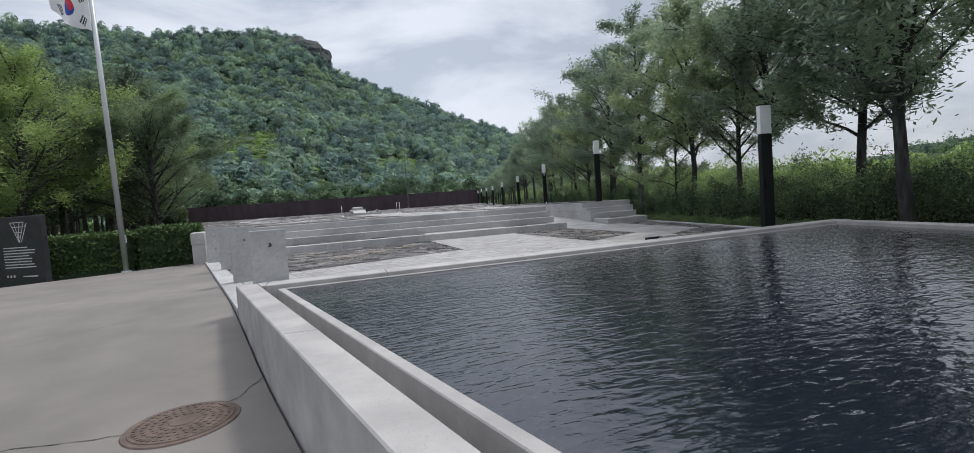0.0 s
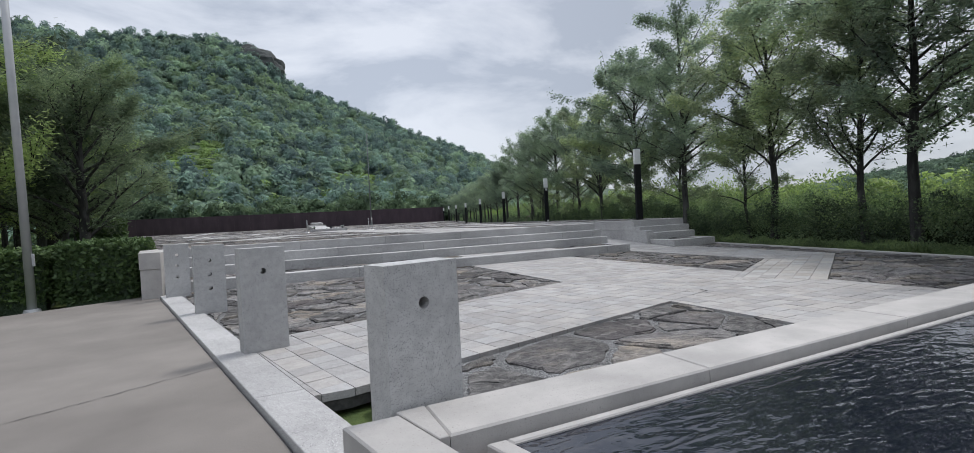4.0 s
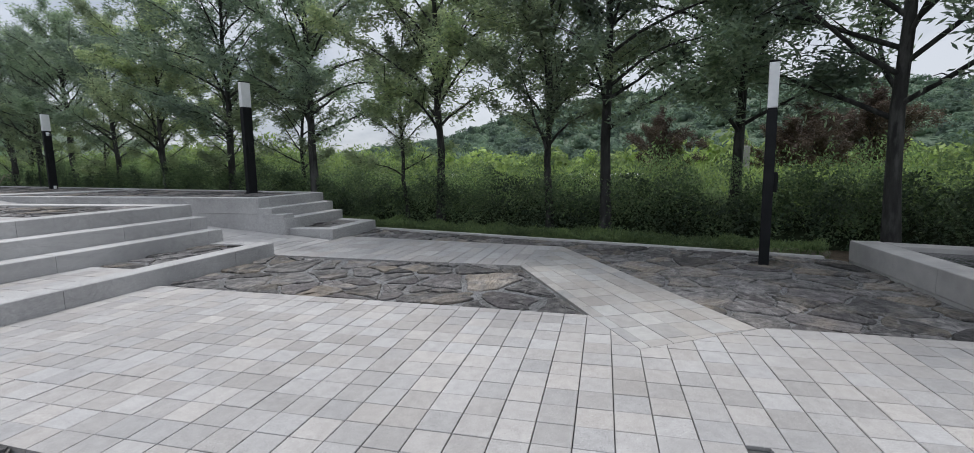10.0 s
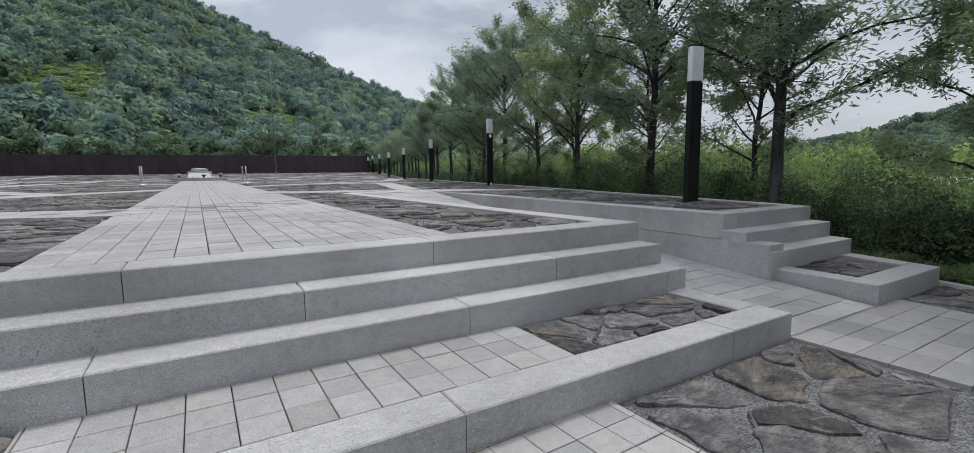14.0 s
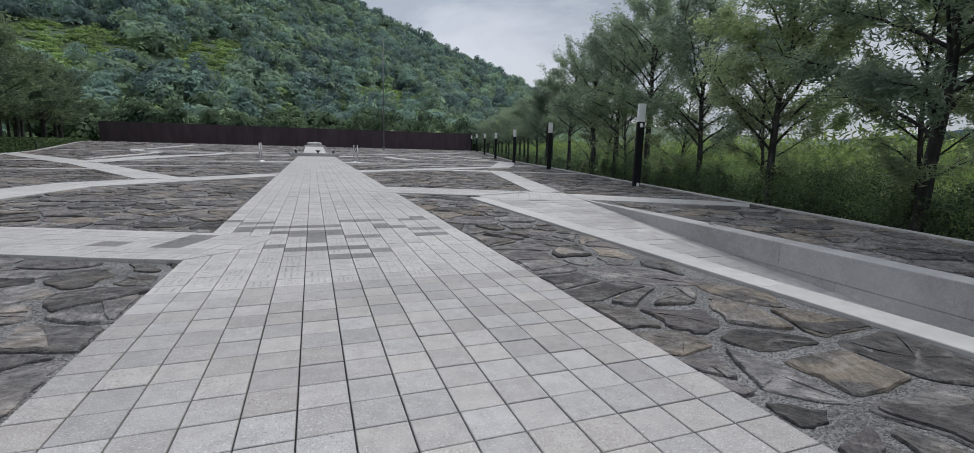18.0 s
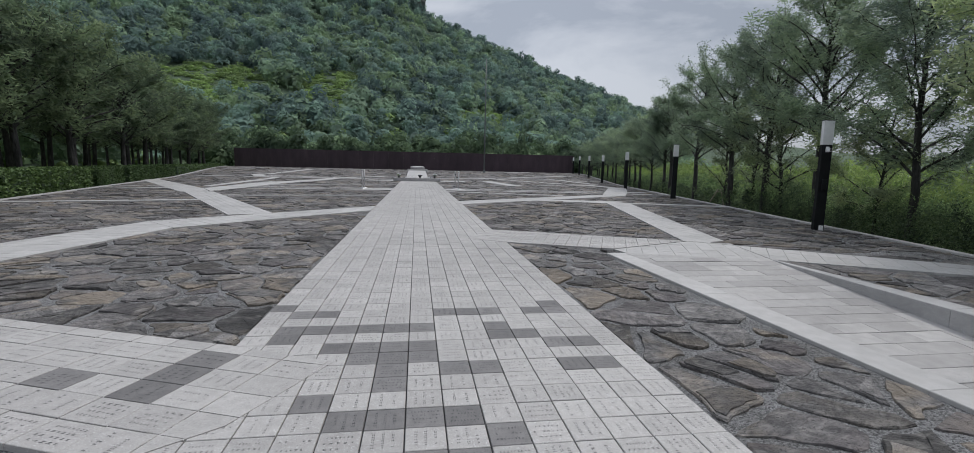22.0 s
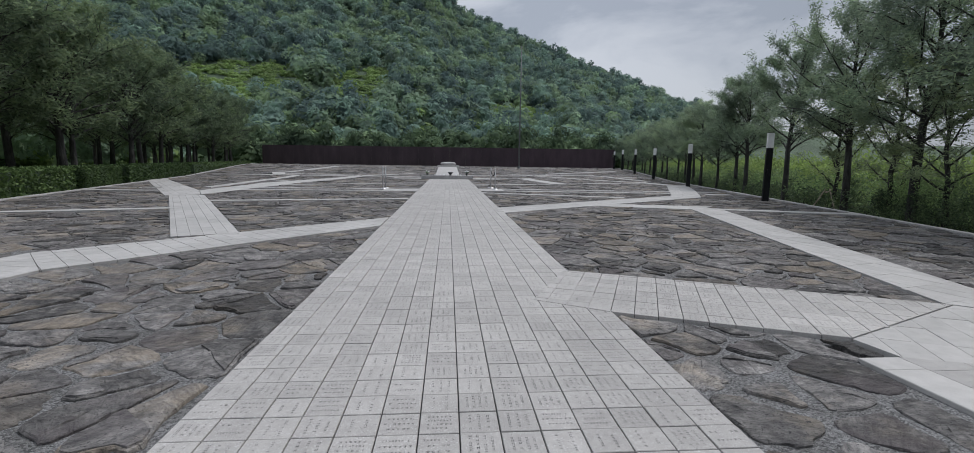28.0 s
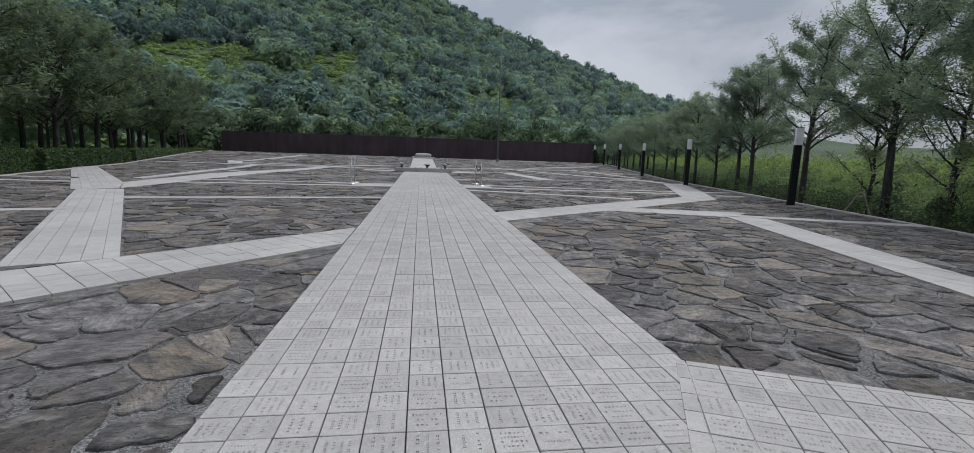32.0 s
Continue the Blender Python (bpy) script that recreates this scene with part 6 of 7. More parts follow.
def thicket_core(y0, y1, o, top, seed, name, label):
    """The inside of a thicket: a lumpy bank, its shade put into the dark colour."""
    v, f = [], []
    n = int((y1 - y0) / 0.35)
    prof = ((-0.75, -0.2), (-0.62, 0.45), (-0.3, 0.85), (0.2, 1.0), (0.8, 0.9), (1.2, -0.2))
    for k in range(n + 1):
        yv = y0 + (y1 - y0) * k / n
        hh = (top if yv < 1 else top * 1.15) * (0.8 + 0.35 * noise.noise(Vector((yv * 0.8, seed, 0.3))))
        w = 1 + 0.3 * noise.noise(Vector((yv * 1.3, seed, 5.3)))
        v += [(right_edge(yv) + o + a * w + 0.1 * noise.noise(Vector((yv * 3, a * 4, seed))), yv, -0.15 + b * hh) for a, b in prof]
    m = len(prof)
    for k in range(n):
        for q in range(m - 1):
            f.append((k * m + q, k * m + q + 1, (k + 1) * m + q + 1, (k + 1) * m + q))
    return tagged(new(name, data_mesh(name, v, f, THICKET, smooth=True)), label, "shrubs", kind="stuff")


thicket_core(-19, 84, 2.1, 0.95, 3.3, "shrub_twigs", "solid dark bank that stands for twigs and shade inside the row of shrubs")
clump_field(170000, front(-14, 20, 1.1, 3.0), lambda x, y: bumps(x, y, 1.05 + 0.35 * max(0.0, min(1.0, y / 5)), 0.6, 1.0), 0.030, 301, LEAF_DARKSHRUB, "shrub_thicket", "thick row of dark green shrubs behind the trees", "shrubs", low=0.03, ratio=0.5)
clump_field(100000, front(-14, 20, 1.15, 3.2), lambda x, y: bumps(x, y, 1.38 + 0.35 * max(0.0, min(1.0, y / 5)), 0.85, 1.3), 0.030, 308, LEAF_SHRUB, "shrub_shoots", "light green young shoots above the shrubs", "shrubs", low=0.3, ratio=0.4, up=1.3)
clump_field(60000, front(19, 84, 1.2, 3.4), lambda x, y: bumps(x, y, 1.3, 0.5, 0.7), 0.06, 302, LEAF_DARKSHRUB, "shrub_thicket", "thick row of dark green shrubs behind the trees", "shrubs", low=0.0)
clump_field(30000, front(19, 84, 1.5, 3.6), lambda x, y: bumps(x, y, 1.75, 0.7, 0.7), 0.06, 309, LEAF_SHRUB, "shrub_shoots", "light green young shoots above the shrubs", "shrubs", low=0.5)
clump_field(100000, strip(-24, 60, 2.8, 9.0), lambda x, y: bumps(x, y, 1.22 + 0.5 * max(0.0, min(1.0, y / 6)), 0.4, 0.5), 0.12, 303, LEAF_MEADOW, "tall_meadow", "tall light green reeds and weeds beyond the shrubs", "meadow", low=0.25, ratio=0.10, up=2.2)
clump_field(60000, strip(-40, 110, 9.0, 40.0), lambda x, y: max(0.25, bumps(x, y, 0.9, 1.5, 0.14)), 0.2, 304, LEAF_MEADOW, "tall_meadow", "light green bushes over a wide meadow", "meadow", low=0.2, ratio=0.22, up=1.6)
clump_field(60000, strip(6, 95, 4.5, 20.0), lambda x, y: max(0.4, bumps(x, y, 2.4, 1.9, 0.22)), 0.15, 307, LEAF_MEADOW, "meadow_bushes", "light green bushes and reeds behind the tree row", "bushes", low=0.1, ratio=0.28, up=1.3)
clump_field(36000, strip(-9.3, 0.6, 0.13, 0.72), lambda x, y: max(0.04, bumps(x, y, 0.20, 0.14, 2.0)), 0.055, 305, LEAF_GRASS, "grass_strip", "low grassy strip between kerb and shrubs", "grass", ratio=0.10, up=1.6, low=0.0, zbase=-0.08)
clump_field(14000, strip(0.6, 40, 0.15, 1.1), lambda x, y: max(0.03, bumps(x, y, 0.12, 0.16, 1.4)), 0.06, 306, LEAF_GRASS, "grass_strip", "thin weeds on the soil under the trees", "grass", ratio=0.12, up=1.4, low=0.0, zbase=-0.08)
soil_strip = new("soil_strip", prism_mesh("soil_strip", [(right_edge(-17) + 0.12, -17), (right_edge(-17) + 3.5, -17), (right_edge(80) + 3.5, 80), (right_edge(80) + 0.02, 80), (right_edge(0.3) + 0.02, 0.3), (right_edge(0.2) + 0.12, 0.2)], -0.3, -0.09, SOIL))
tagged(soil_strip, "bare brown soil under the trees", "soil", kind="structure")


# clipped hedges
def hedge(x, yy, length, width, height, rz, seed, label="clipped dark green box hedge"):
    rng = np.random.default_rng(seed)
    n = int(1500 * (length * height * 2 + length * width + width * height * 2)) if length < 6 else int(500 * (length * height * 2 + length * width))
    n = min(n, 16000)
    dims = np.array([length, width, height])
    faces = np.array([width * height, length * height, length * height, length * width, width * height])
    pick = rng.choice(5, size=n, p=faces / faces.sum())
    c = rng.uniform(0, 1, size=(n, 3))
    for k, (ax, val) in enumerate(((0, 0.0), (1, 0.0), (1, 1.0), (2, 1.0), (0, 1.0))):
        c[pick == k, ax] = val
    c = (c - np.array([0.5, 0.5, 0.0])) * dims + rng.normal(size=(n, 3)) * 0.035
    v, f = leaf_quads(c, 0.045 if length < 6 else 0.07, rng, up=0.8, ratio=0.5)
    ob = thing("hedge", label, "hedge", "clipped hedges", m=pose(x, yy, 0, 0, 0, rz))
    put("leaves", quad_mesh("leaves", v, f, LEAF_HEDGE), ob)
    part("core", bm_box(-length / 2 + 0.05, -width / 2 + 0.05, -0.15, length / 2 - 0.05, width / 2 - 0.05, height - 0.05), FOREST_FLOOR, ob, "solid dark green core behind the leaves")
    return ob


hedge(-11.55, -0.75, 1.0, 1.0, 0.95, 15, 401)
hedge(-14.2, -0.9, 3.9, 1.1, 0.88, 12, 402)
hedge(-12.0, 2.2, 1.1, 4.0, 0.95, 14.5, 403)
for k, (y0, y1) in enumerate(((5.2, 14.5), (15.2, 26.5), (27.2, 31.0), (31.8, 44.0), (44.6, 78.0))):
    ym = (y0 + y1) / 2
    hedge(left_edge(ym) - 0.75, ym, (y1 - y0), 1.0, H + 0.80, 90 + 14.7, 410 + k)

# ---- hills ----
CREST = [(-180, 3), (-140, 4), (-110, 8), (-60, 15), (-40, 17), (-29.3, 17.9), (-25.4, 18.3), (-16.9, 19.1), (-10.9, 19.6), (-5.5, 20.3), (-2.5, 19.8), (-0.3, 18.2), (0.8, 16.5), (5.5, 14.9), (13, 11.9), (23.7, 7.4), (28, 5.9), (35, 4.0), (45, 2.5), (55, 2.1), (64, 2.5), (70, 3.3), (79, 6.3), (90, 8.0), (96, 8.0), (107, 8.3), (116, 7.2), (130, 5), (150, 4), (180, 3)]
HX, HY, R0, RC = -4.0, 0.0, 108.0, 330.0


def crest_angle(d):
    for (a, e), (b, g) in zip(CREST, CREST[1:]):
        if a <= d <= b:
            return e + (g - e) * (d - a) / (b - a)
    return 3.0


def hill_height(d, r):
    top = RC * math.tan(radians(crest_angle(d) + 0.3)) - 2.5
    s = max(0.0, min(1.0, (r - R0) / (RC - R0)))
    w = noise.noise(Vector((d * 0.11, r * 0.012, 1.7))) * 7 * s * (1 - s) * 2
    back = max(0.0, (r - RC) / 120)
    return top * (s ** 1.15) + w - top * 0.5 * back * back - 0.3


def hill_point(d, r):
    return (HX + r * math.sin(radians(d)), HY + r * math.cos(radians(d)), hill_height(d, r))


hv, hf = [], []
DEGS = [-180 + 2.0 * k for k in range(181)]
RADS = [104, 108, 116, 128, 142, 158, 176, 196, 218, 242, 266, 290, 312, 330, 350, 390, 440]
for d in DEGS:
    hv += [hill_point(d, r) for r in RADS]
nr = len(RADS)
for i in range(len(DEGS) - 1):
    for j in range(nr - 1):
        hf.append((i * nr + j, (i + 1) * nr + j, (i + 1) * nr + j + 1, i * nr + j + 1))
tagged(new("hillside", data_mesh("hillside", hv, hf, FOREST_FLOOR, smooth=True)), "steep wooded hillside round the valley", "hill", kind="structure")


def ico(level):
    bm = bmesh.new()
    bmesh.ops.create_icosphere(bm, subdivisions=level, radius=1.0)
    v = np.array([tuple(p.co) for p in bm.verts])
    f = np.array([[q.index for q in p.verts] for p in bm.faces])
    bm.free()
    return v, f


BALL = ico(2)


def crown_cards(seed, cards, pine):
    """One far tree, about 1 m in radius: boughs of many small sprays round a dark core."""
    rng = np.random.default_rng(seed)
    V, F, base = [], [], 0
    cent, ext = [], []
    for k in range(6):
        if pine:
            w = 0.95 - 0.085 * k
            cent.append((rng.normal() * 0.22, rng.normal() * 0.22, 0.30 + k * 0.27))
            ext.append((w, w, 0.2))
        else:
            cent.append((rng.normal() * 0.42, rng.normal() * 0.42, 0.75 + rng.normal() * 0.34))
            ext.append((0.5 * rng.uniform(0.75, 1.2), 0.5 * rng.uniform(0.75, 1.2), 0.42 * rng.uniform(0.8, 1.2)))
    v, f = BALL
    v = v * (np.array([0.4, 0.4, 0.56]) if pine else np.array([0.46, 0.46, 0.4])) + np.array([0, 0, 0.85 if pine else 0.65])
    V.append(v)
    F.append(f)
    base = len(v)
    d = rng.normal(size=(cards, 3))
    d /= np.linalg.norm(d, axis=1)[:, None]
    k = rng.integers(0, 6, cards)
    c = np.array(cent)[k] + d * np.array(ext)[k] * rng.uniform(0.7, 1.08, size=(cards, 1))
    nrm = d * np.array([1.0, 1.0, 0.8]) + np.array([0, 0, 0.9 if pine else 0.35]) + rng.normal(size=(cards, 3)) * 0.26
    nrm /= np.linalg.norm(nrm, axis=1)[:, None]
    a = np.cross(nrm, rng.normal(size=(cards, 3)))
    a /= np.linalg.norm(a, axis=1)[:, None] + 1e-9
    b = np.cross(nrm, a)
    s = 0.155 * rng.uniform(0.6, 1.35, size=(cards, 1))
    r = 0.55 if pine else 0.75
    v = np.stack([c - a * s, c + b * s * r, c + a * s * 0.9 - b * s * r], axis=1).reshape(-1, 3)
    V.append(v)
    F.append(np.arange(3 * cards).reshape(-1, 3) + base)
    return np.concatenate(V), np.concatenate(F)


def scatter(name, label, spots, variants, mat, seed, category="trees"):
    """Far trees joined into one mesh. spots: x, y, z, radius, height factor."""
    rng = np.random.default_rng(seed)
    V, F, base = [], [], 0
    for x, yy, z, s, hfac in spots:
        v, f = variants[rng.integers(0, len(variants))]
        a = rng.uniform(0, 2 * np.pi)
        R = np.array([[math.cos(a), -math.sin(a), 0], [math.sin(a), math.cos(a), 0], [0, 0, 1]])
        V.append((v @ R.T) * np.array([s, s, s * hfac]) + np.array([x, yy, z]))
        F.append(f + base)
        base += len(v)
    me = quad_mesh(name, np.concatenate(V), np.concatenate(F), mat)
    return tagged(new(name, me), label, category, kind="stuff")


ROUND = [crown_cards(500 + k, 330, False) for k in range(6)]
PINES = [crown_cards(520 + k, 340, True) for k in range(6)]
LOWBUSH = [crown_cards(540 + k, 180, False) for k in range(4)]
# open grassy terraces low on the slope: bearing and distance
CLEARINGS = [(-27, -15.5, 150, 180), (-12.5, -6.5, 152, 178), (5, 12, 150, 176), (-36, -29, 150, 185)]


def in_clearing(d, r):
    w = 4 * noise.noise(Vector((d * 0.5, r * 0.05, 4.4)))
    return any(a < d + w * 0.4 < b and r0 < r + w * 2 < r1 for a, b, r0, r1 in CLEARINGS)


def hill_spots(n, d0, d1, r0, r1, s0, s1, h0, h1, seed, sink=0.3, clear=False, power=2.0):
    q = random.Random(seed)
    out = []
    while len(out) < n:
        d = q.uniform(d0, d1)
        r = (r0 ** power + q.random() * (r1 ** power - r0 ** power)) ** (1 / power)
        if in_clearing(d, r) != clear:
            continue
        x, yy, z = hill_point(d, r)
        s = q.uniform(s0, s1)
        out.append((x, yy, z - s * sink, s, q.uniform(h0, h1)))
    return out


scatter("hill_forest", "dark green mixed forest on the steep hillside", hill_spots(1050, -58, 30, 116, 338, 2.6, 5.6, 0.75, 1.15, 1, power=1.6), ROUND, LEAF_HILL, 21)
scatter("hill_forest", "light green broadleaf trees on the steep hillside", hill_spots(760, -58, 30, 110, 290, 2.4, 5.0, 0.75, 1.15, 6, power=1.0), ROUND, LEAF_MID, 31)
scatter("hill_forest", "deep green trees on the steep hillside, blued by painted haze", hill_spots(760, -58, 30, 130, 338, 2.6, 5.0, 0.9, 1.3, 7, power=2.0), ROUND, LEAF_DEEP, 32)
scatter("hill_pines", "green pines on the steep hillside, blued by haze put into their colour", hill_spots(1300, -58, 30, 112, 336, 2.4, 4.4, 0.85, 1.3, 2, power=1.6), PINES, LEAF_PINE, 22)
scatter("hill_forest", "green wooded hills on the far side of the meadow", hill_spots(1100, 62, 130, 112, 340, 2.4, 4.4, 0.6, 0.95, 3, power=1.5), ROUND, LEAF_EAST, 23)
scatter("light_bushes", "light green bushes at the foot of the hill", hill_spots(170, -45, 14, 108, 150, 1.6, 3.2, 0.7, 1.1, 4), ROUND, LEAF_BRIGHT, 24)
scatter("terrace_bushes", "bright green low bushes on open terraces of the hill", hill_spots(1000, -36, 12, 148, 186, 1.2, 2.0, 0.45, 0.7, 5, clear=True), LOWBUSH, LEAF_BRIGHT, 29)
# pines and bushes straight behind the dark wall
q = random.Random(31)
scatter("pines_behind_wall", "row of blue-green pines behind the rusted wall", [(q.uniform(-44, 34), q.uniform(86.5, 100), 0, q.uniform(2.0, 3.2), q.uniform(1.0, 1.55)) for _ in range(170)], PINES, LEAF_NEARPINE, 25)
scatter("bushes_behind_wall", "green bushes and young trees behind the rusted wall", [(q.uniform(-44, 34), q.uniform(87, 106), 0.3, q.uniform(1.8, 3.2), q.uniform(0.9, 1.3)) for _ in range(110)], ROUND, LEAF_MID, 26)
scatter("meadow_trees", "light green willows and bushes in the meadow", [(right_edge(t) + q.uniform(26, 75), t, -0.3, q.uniform(1.2, 2.4), q.uniform(0.8, 1.2)) for t in [q.uniform(-45, 120) for _ in range(230)]], ROUND, LEAF_MEADOW, 27)
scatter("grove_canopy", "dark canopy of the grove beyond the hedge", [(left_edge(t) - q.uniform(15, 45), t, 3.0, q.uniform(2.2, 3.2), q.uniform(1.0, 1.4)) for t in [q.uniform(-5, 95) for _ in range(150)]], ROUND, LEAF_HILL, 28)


def crag():
    """The bare rock at the end of the ridge."""
    bm = bmesh.new()
    bmesh.ops.create_icosphere(bm, subdivisions=4, radius=1.0)
    for v in bm.verts:
        k = 1 + 0.16 * noise.noise(v.co * 2.2) + 0.08 * noise.noise(v.co * 6.0)
        v.co = Vector((v.co.x * 17 * k, v.co.y * 11 * k, v.co.z * 17 * k * (0.7 if v.co.z > 0 else 1.0)))
    x, yy, z = hill_point(-2.2, 316)
    ob = part("rock_crag", bm, ROCK, None, m=pose(x, yy, z - 5.0))
    return tagged(ob, "bare dark rock crag at the end of the wooded ridge", "rock", kind="structure")


crag()


def far_ridge(name, d0, d1, r, peaks, seed):
    v, f = [], []
    n = 60
    for k in range(n + 1):
        d = d0 + (d1 - d0) * k / n
        e = peaks * (0.62 + 0.38 * noise.noise(Vector((d * 0.09, seed, 0.5))) + 0.07 * noise.noise(Vector((d * 0.4, seed, 2.5)))) * math.sin(math.pi * k / n) ** 0.4
        x, yy = HX + r * math.sin(radians(d)), HY + r * math.cos(radians(d))
        v += [(x, yy, -5), (x, yy, r * math.tan(radians(max(0.2, e))))]
    for k in range(n):
        f.append((2 * k, 2 * k + 2, 2 * k + 3, 2 * k + 1))
    return tagged(new(name, data_mesh(name, v, f, BLUEHILL)), "distant mountain ridge, blue with haze put into its colour", "mountain", kind="structure")


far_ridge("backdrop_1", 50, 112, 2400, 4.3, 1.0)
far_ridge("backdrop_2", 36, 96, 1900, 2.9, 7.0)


# ---- smaller things ----
def manhole(x, yy):
    ob = thing("manhole_cover", "round rusty cast-iron manhole cover set in the concrete", "manhole", m=pose(x, yy, street_z(x, yy)) @ Matrix.Diagonal((1.15, 1.15, 1.0, 1.0)))
    part("rim", bm_cyl(0.285, 0.28, 0.0, 0.008, 48), IRON, ob)
    part("cover", bm_cyl(0.255, 0.252, 0.008, 0.014, 48), IRON, ob)
    heap = Heap()
    for ring, n, w in ((0.225, 40, 0.011), (0.185, 30, 0.013), (0.145, 24, 0.013), (0.105, 18, 0.013)):
        for k in range(n):
            a = 2 * math.pi * k / n
            cx, cy = ring * math.cos(a), ring * math.sin(a)
            v, f = prism([(cx + 0.012 * math.cos(a + q), cy + w * 0.8 * math.sin(a + q)) for q in (0.78, 2.35, 3.92, 5.5)], 0.014, 0.018)
            heap.add(v, f)
    tagged(put("tread_pattern", heap.mesh("tread_pattern", [IRON]), ob), kind="stuff")
    part("emblem", bm_cyl(0.07, 0.066, 0.014, 0.019, 24), IRON, ob)
    return ob


manhole(-8.31, -12.07)


def flag_pole(x, yy):
    ob = thing("flagpole", "tall grey metal flagpole with a white national flag", "flagpole", m=pose(x, yy, -0.1, 0, -1.1, 0))
    part("pole", bm_cyl(0.062, 0.045, 0.0, 8.6, 20), POLEGREY, ob, smooth=True)
    part("base_collar", bm_cyl(0.12, 0.10, 0.0, 0.06, 20), POLEGREY, ob)
    part("cleat", bm_box(0.05, -0.02, 0.75, 0.085, 0.02, 0.95, 0.005), POLEGREY, ob)
    part("finial", bm_cyl(0.06, 0.02, 8.6, 8.72, 12), POLEGREY, ob)
    w, h, nu, nv = 1.35, 0.9, 90, 60
    v, f, idx = [], [], []
    for j in range(nv + 1):
        for i in range(nu + 1):
            u, t = i / nu, j / nv
            v.append((-0.06 - u * w * 0.58, 0.16 * math.sin(u * 9 + t * 2) * min(1.0, u * 3), 5.92 + t * h + 0.5 * u - 0.12 * math.sin(u * 3.1) + 0.05 * math.sin(u * 9)))
    for j in range(nv):
        for i in range(nu):
            f.append((j * (nu + 1) + i, j * (nu + 1) + i + 1, (j + 1) * (nu + 1) + i + 1, (j + 1) * (nu + 1) + i))
            u, t = ((i + 0.5) / nu - 0.5) * 1.5, (j + 0.5) / nv - 0.5
            k = 0
            if u * u + t * t < 0.0625:
                wave = 0.11 * math.sin(u / 0.25 * math.pi)
                k = 1 if t > wave else 2
            for sx, sy in ((-1, -1), (1, 1), (-1, 1), (1, -1)):
                a, b = u - sx * 0.43, t - sy * 0.29
                th = math.atan2(sy * 2, sx * 3)
                p, q = a * math.cos(th) + b * math.sin(th), -a * math.sin(th) + b * math.cos(th)
                if abs(q) < 0.12 and abs(p) < 0.085 and (abs(p) < 0.02 or 0.045 < abs(p)):
                    k = 3
            idx.append(k)
    put("flag", data_mesh("flag", v, f, [CLOTH, FLAGRED, FLAGBLUE, FLAGBLACK], idx, True), ob, "white flag with a red and blue disc")
    return ob


flag_pole(-12.24, -1.5)


def sign_board(x, yy, rz, seed, emblem):
    ob = thing("information_board", "upright black stone information board with pale lettering", "sign", "black stone boards", m=pose(x, yy, -0.12, 0, 0, rz))
    part("slab", bm_box(-0.60, -0.06, 0.0, 0.60, 0.06, 1.55, 0.008), BLACKSTONE, ob)
    rng = random.Random(seed)
    heap = Heap()

    def bar(x0, z0, x1, z1):
        heap.add([(x0, -0.064, z0), (x1, -0.064, z0), (x1, -0.064, z1), (x0, -0.064, z1)], [(0, 1, 2, 3)])
    for k in range(8 if emblem else 14):
        z = (0.86 if emblem else 1.28) - k * 0.062
        bar(-0.46, z, -0.46 + rng.uniform(0.6, 0.9), z + 0.022)
    for k in range(3):
        bar(-0.44 + k * 0.09, 0.22, -0.39 + k * 0.09, 0.27)
    bar(0.0, 0.22, 0.4, 0.245)
    put("lettering", heap.mesh("lettering", [LETTER]), ob)
    if emblem:
        heap = Heap()
        for a, b in (((-0.20, 1.42), (0.0, 0.98)), ((0.0, 0.98), (0.16, 1.42)), ((-0.20, 1.42), (0.16, 1.42)), ((0.06, 1.0), (0.24, 1.4)), ((0.24, 1.4), (0.18, 1.32)), ((-0.1, 1.42), (0.0, 1.02)), ((0.05, 1.42), (-0.02, 1.05)), ((-0.15, 1.32), (0.12, 1.32)), ((-0.11, 1.2), (0.09, 1.2)), ((-0.06, 1.1), (0.05, 1.1))):
            dx, dz = b[0] - a[0], b[1] - a[1]
            ln = math.hypot(dx, dz)
            nx, nz = -dz / ln * 0.008, dx / ln * 0.008
            heap.add([(a[0] - nx, -0.0645, a[1] - nz), (b[0] - nx, -0.0645, b[1] - nz), (b[0] + nx, -0.0645, b[1] + nz), (a[0] + nx, -0.0645, a[1] + nz)], [(0, 1, 2, 3)])
        put("emblem", heap.mesh("emblem", [LETTER]), ob)
    return ob


sign_board(-13.78, -2.40, -28, 1, True)
sign_board(-14.98, -1.76, -28, 2, False)


def stanchion(x, yy, first=None):
    if first is not None:
        return copy_thing(first, pose(x, yy, H))
    ob = thing("stanchion", "polished steel barrier post on a round foot", "barrier post", "barrier posts before the memorial", m=pose(x, yy, H))
    part("foot", bm_cyl(0.17, 0.13, 0.0, 0.035, 24), STEEL, ob)
    part("post", bm_cyl(0.027, 0.027, 0.03, 0.92, 14), STEEL, ob, smooth=True)
    part("collar", bm_cyl(0.04, 0.04, 0.84, 0.88, 14), STEEL, ob)
    bm = bmesh.new()
    bmesh.ops.create_uvsphere(bm, u_segments=14, v_segments=8, radius=0.04, matrix=Matrix.Translation((0, 0, 0.95)))
    part("ball", bm, STEEL, ob, smooth=True)
    return ob


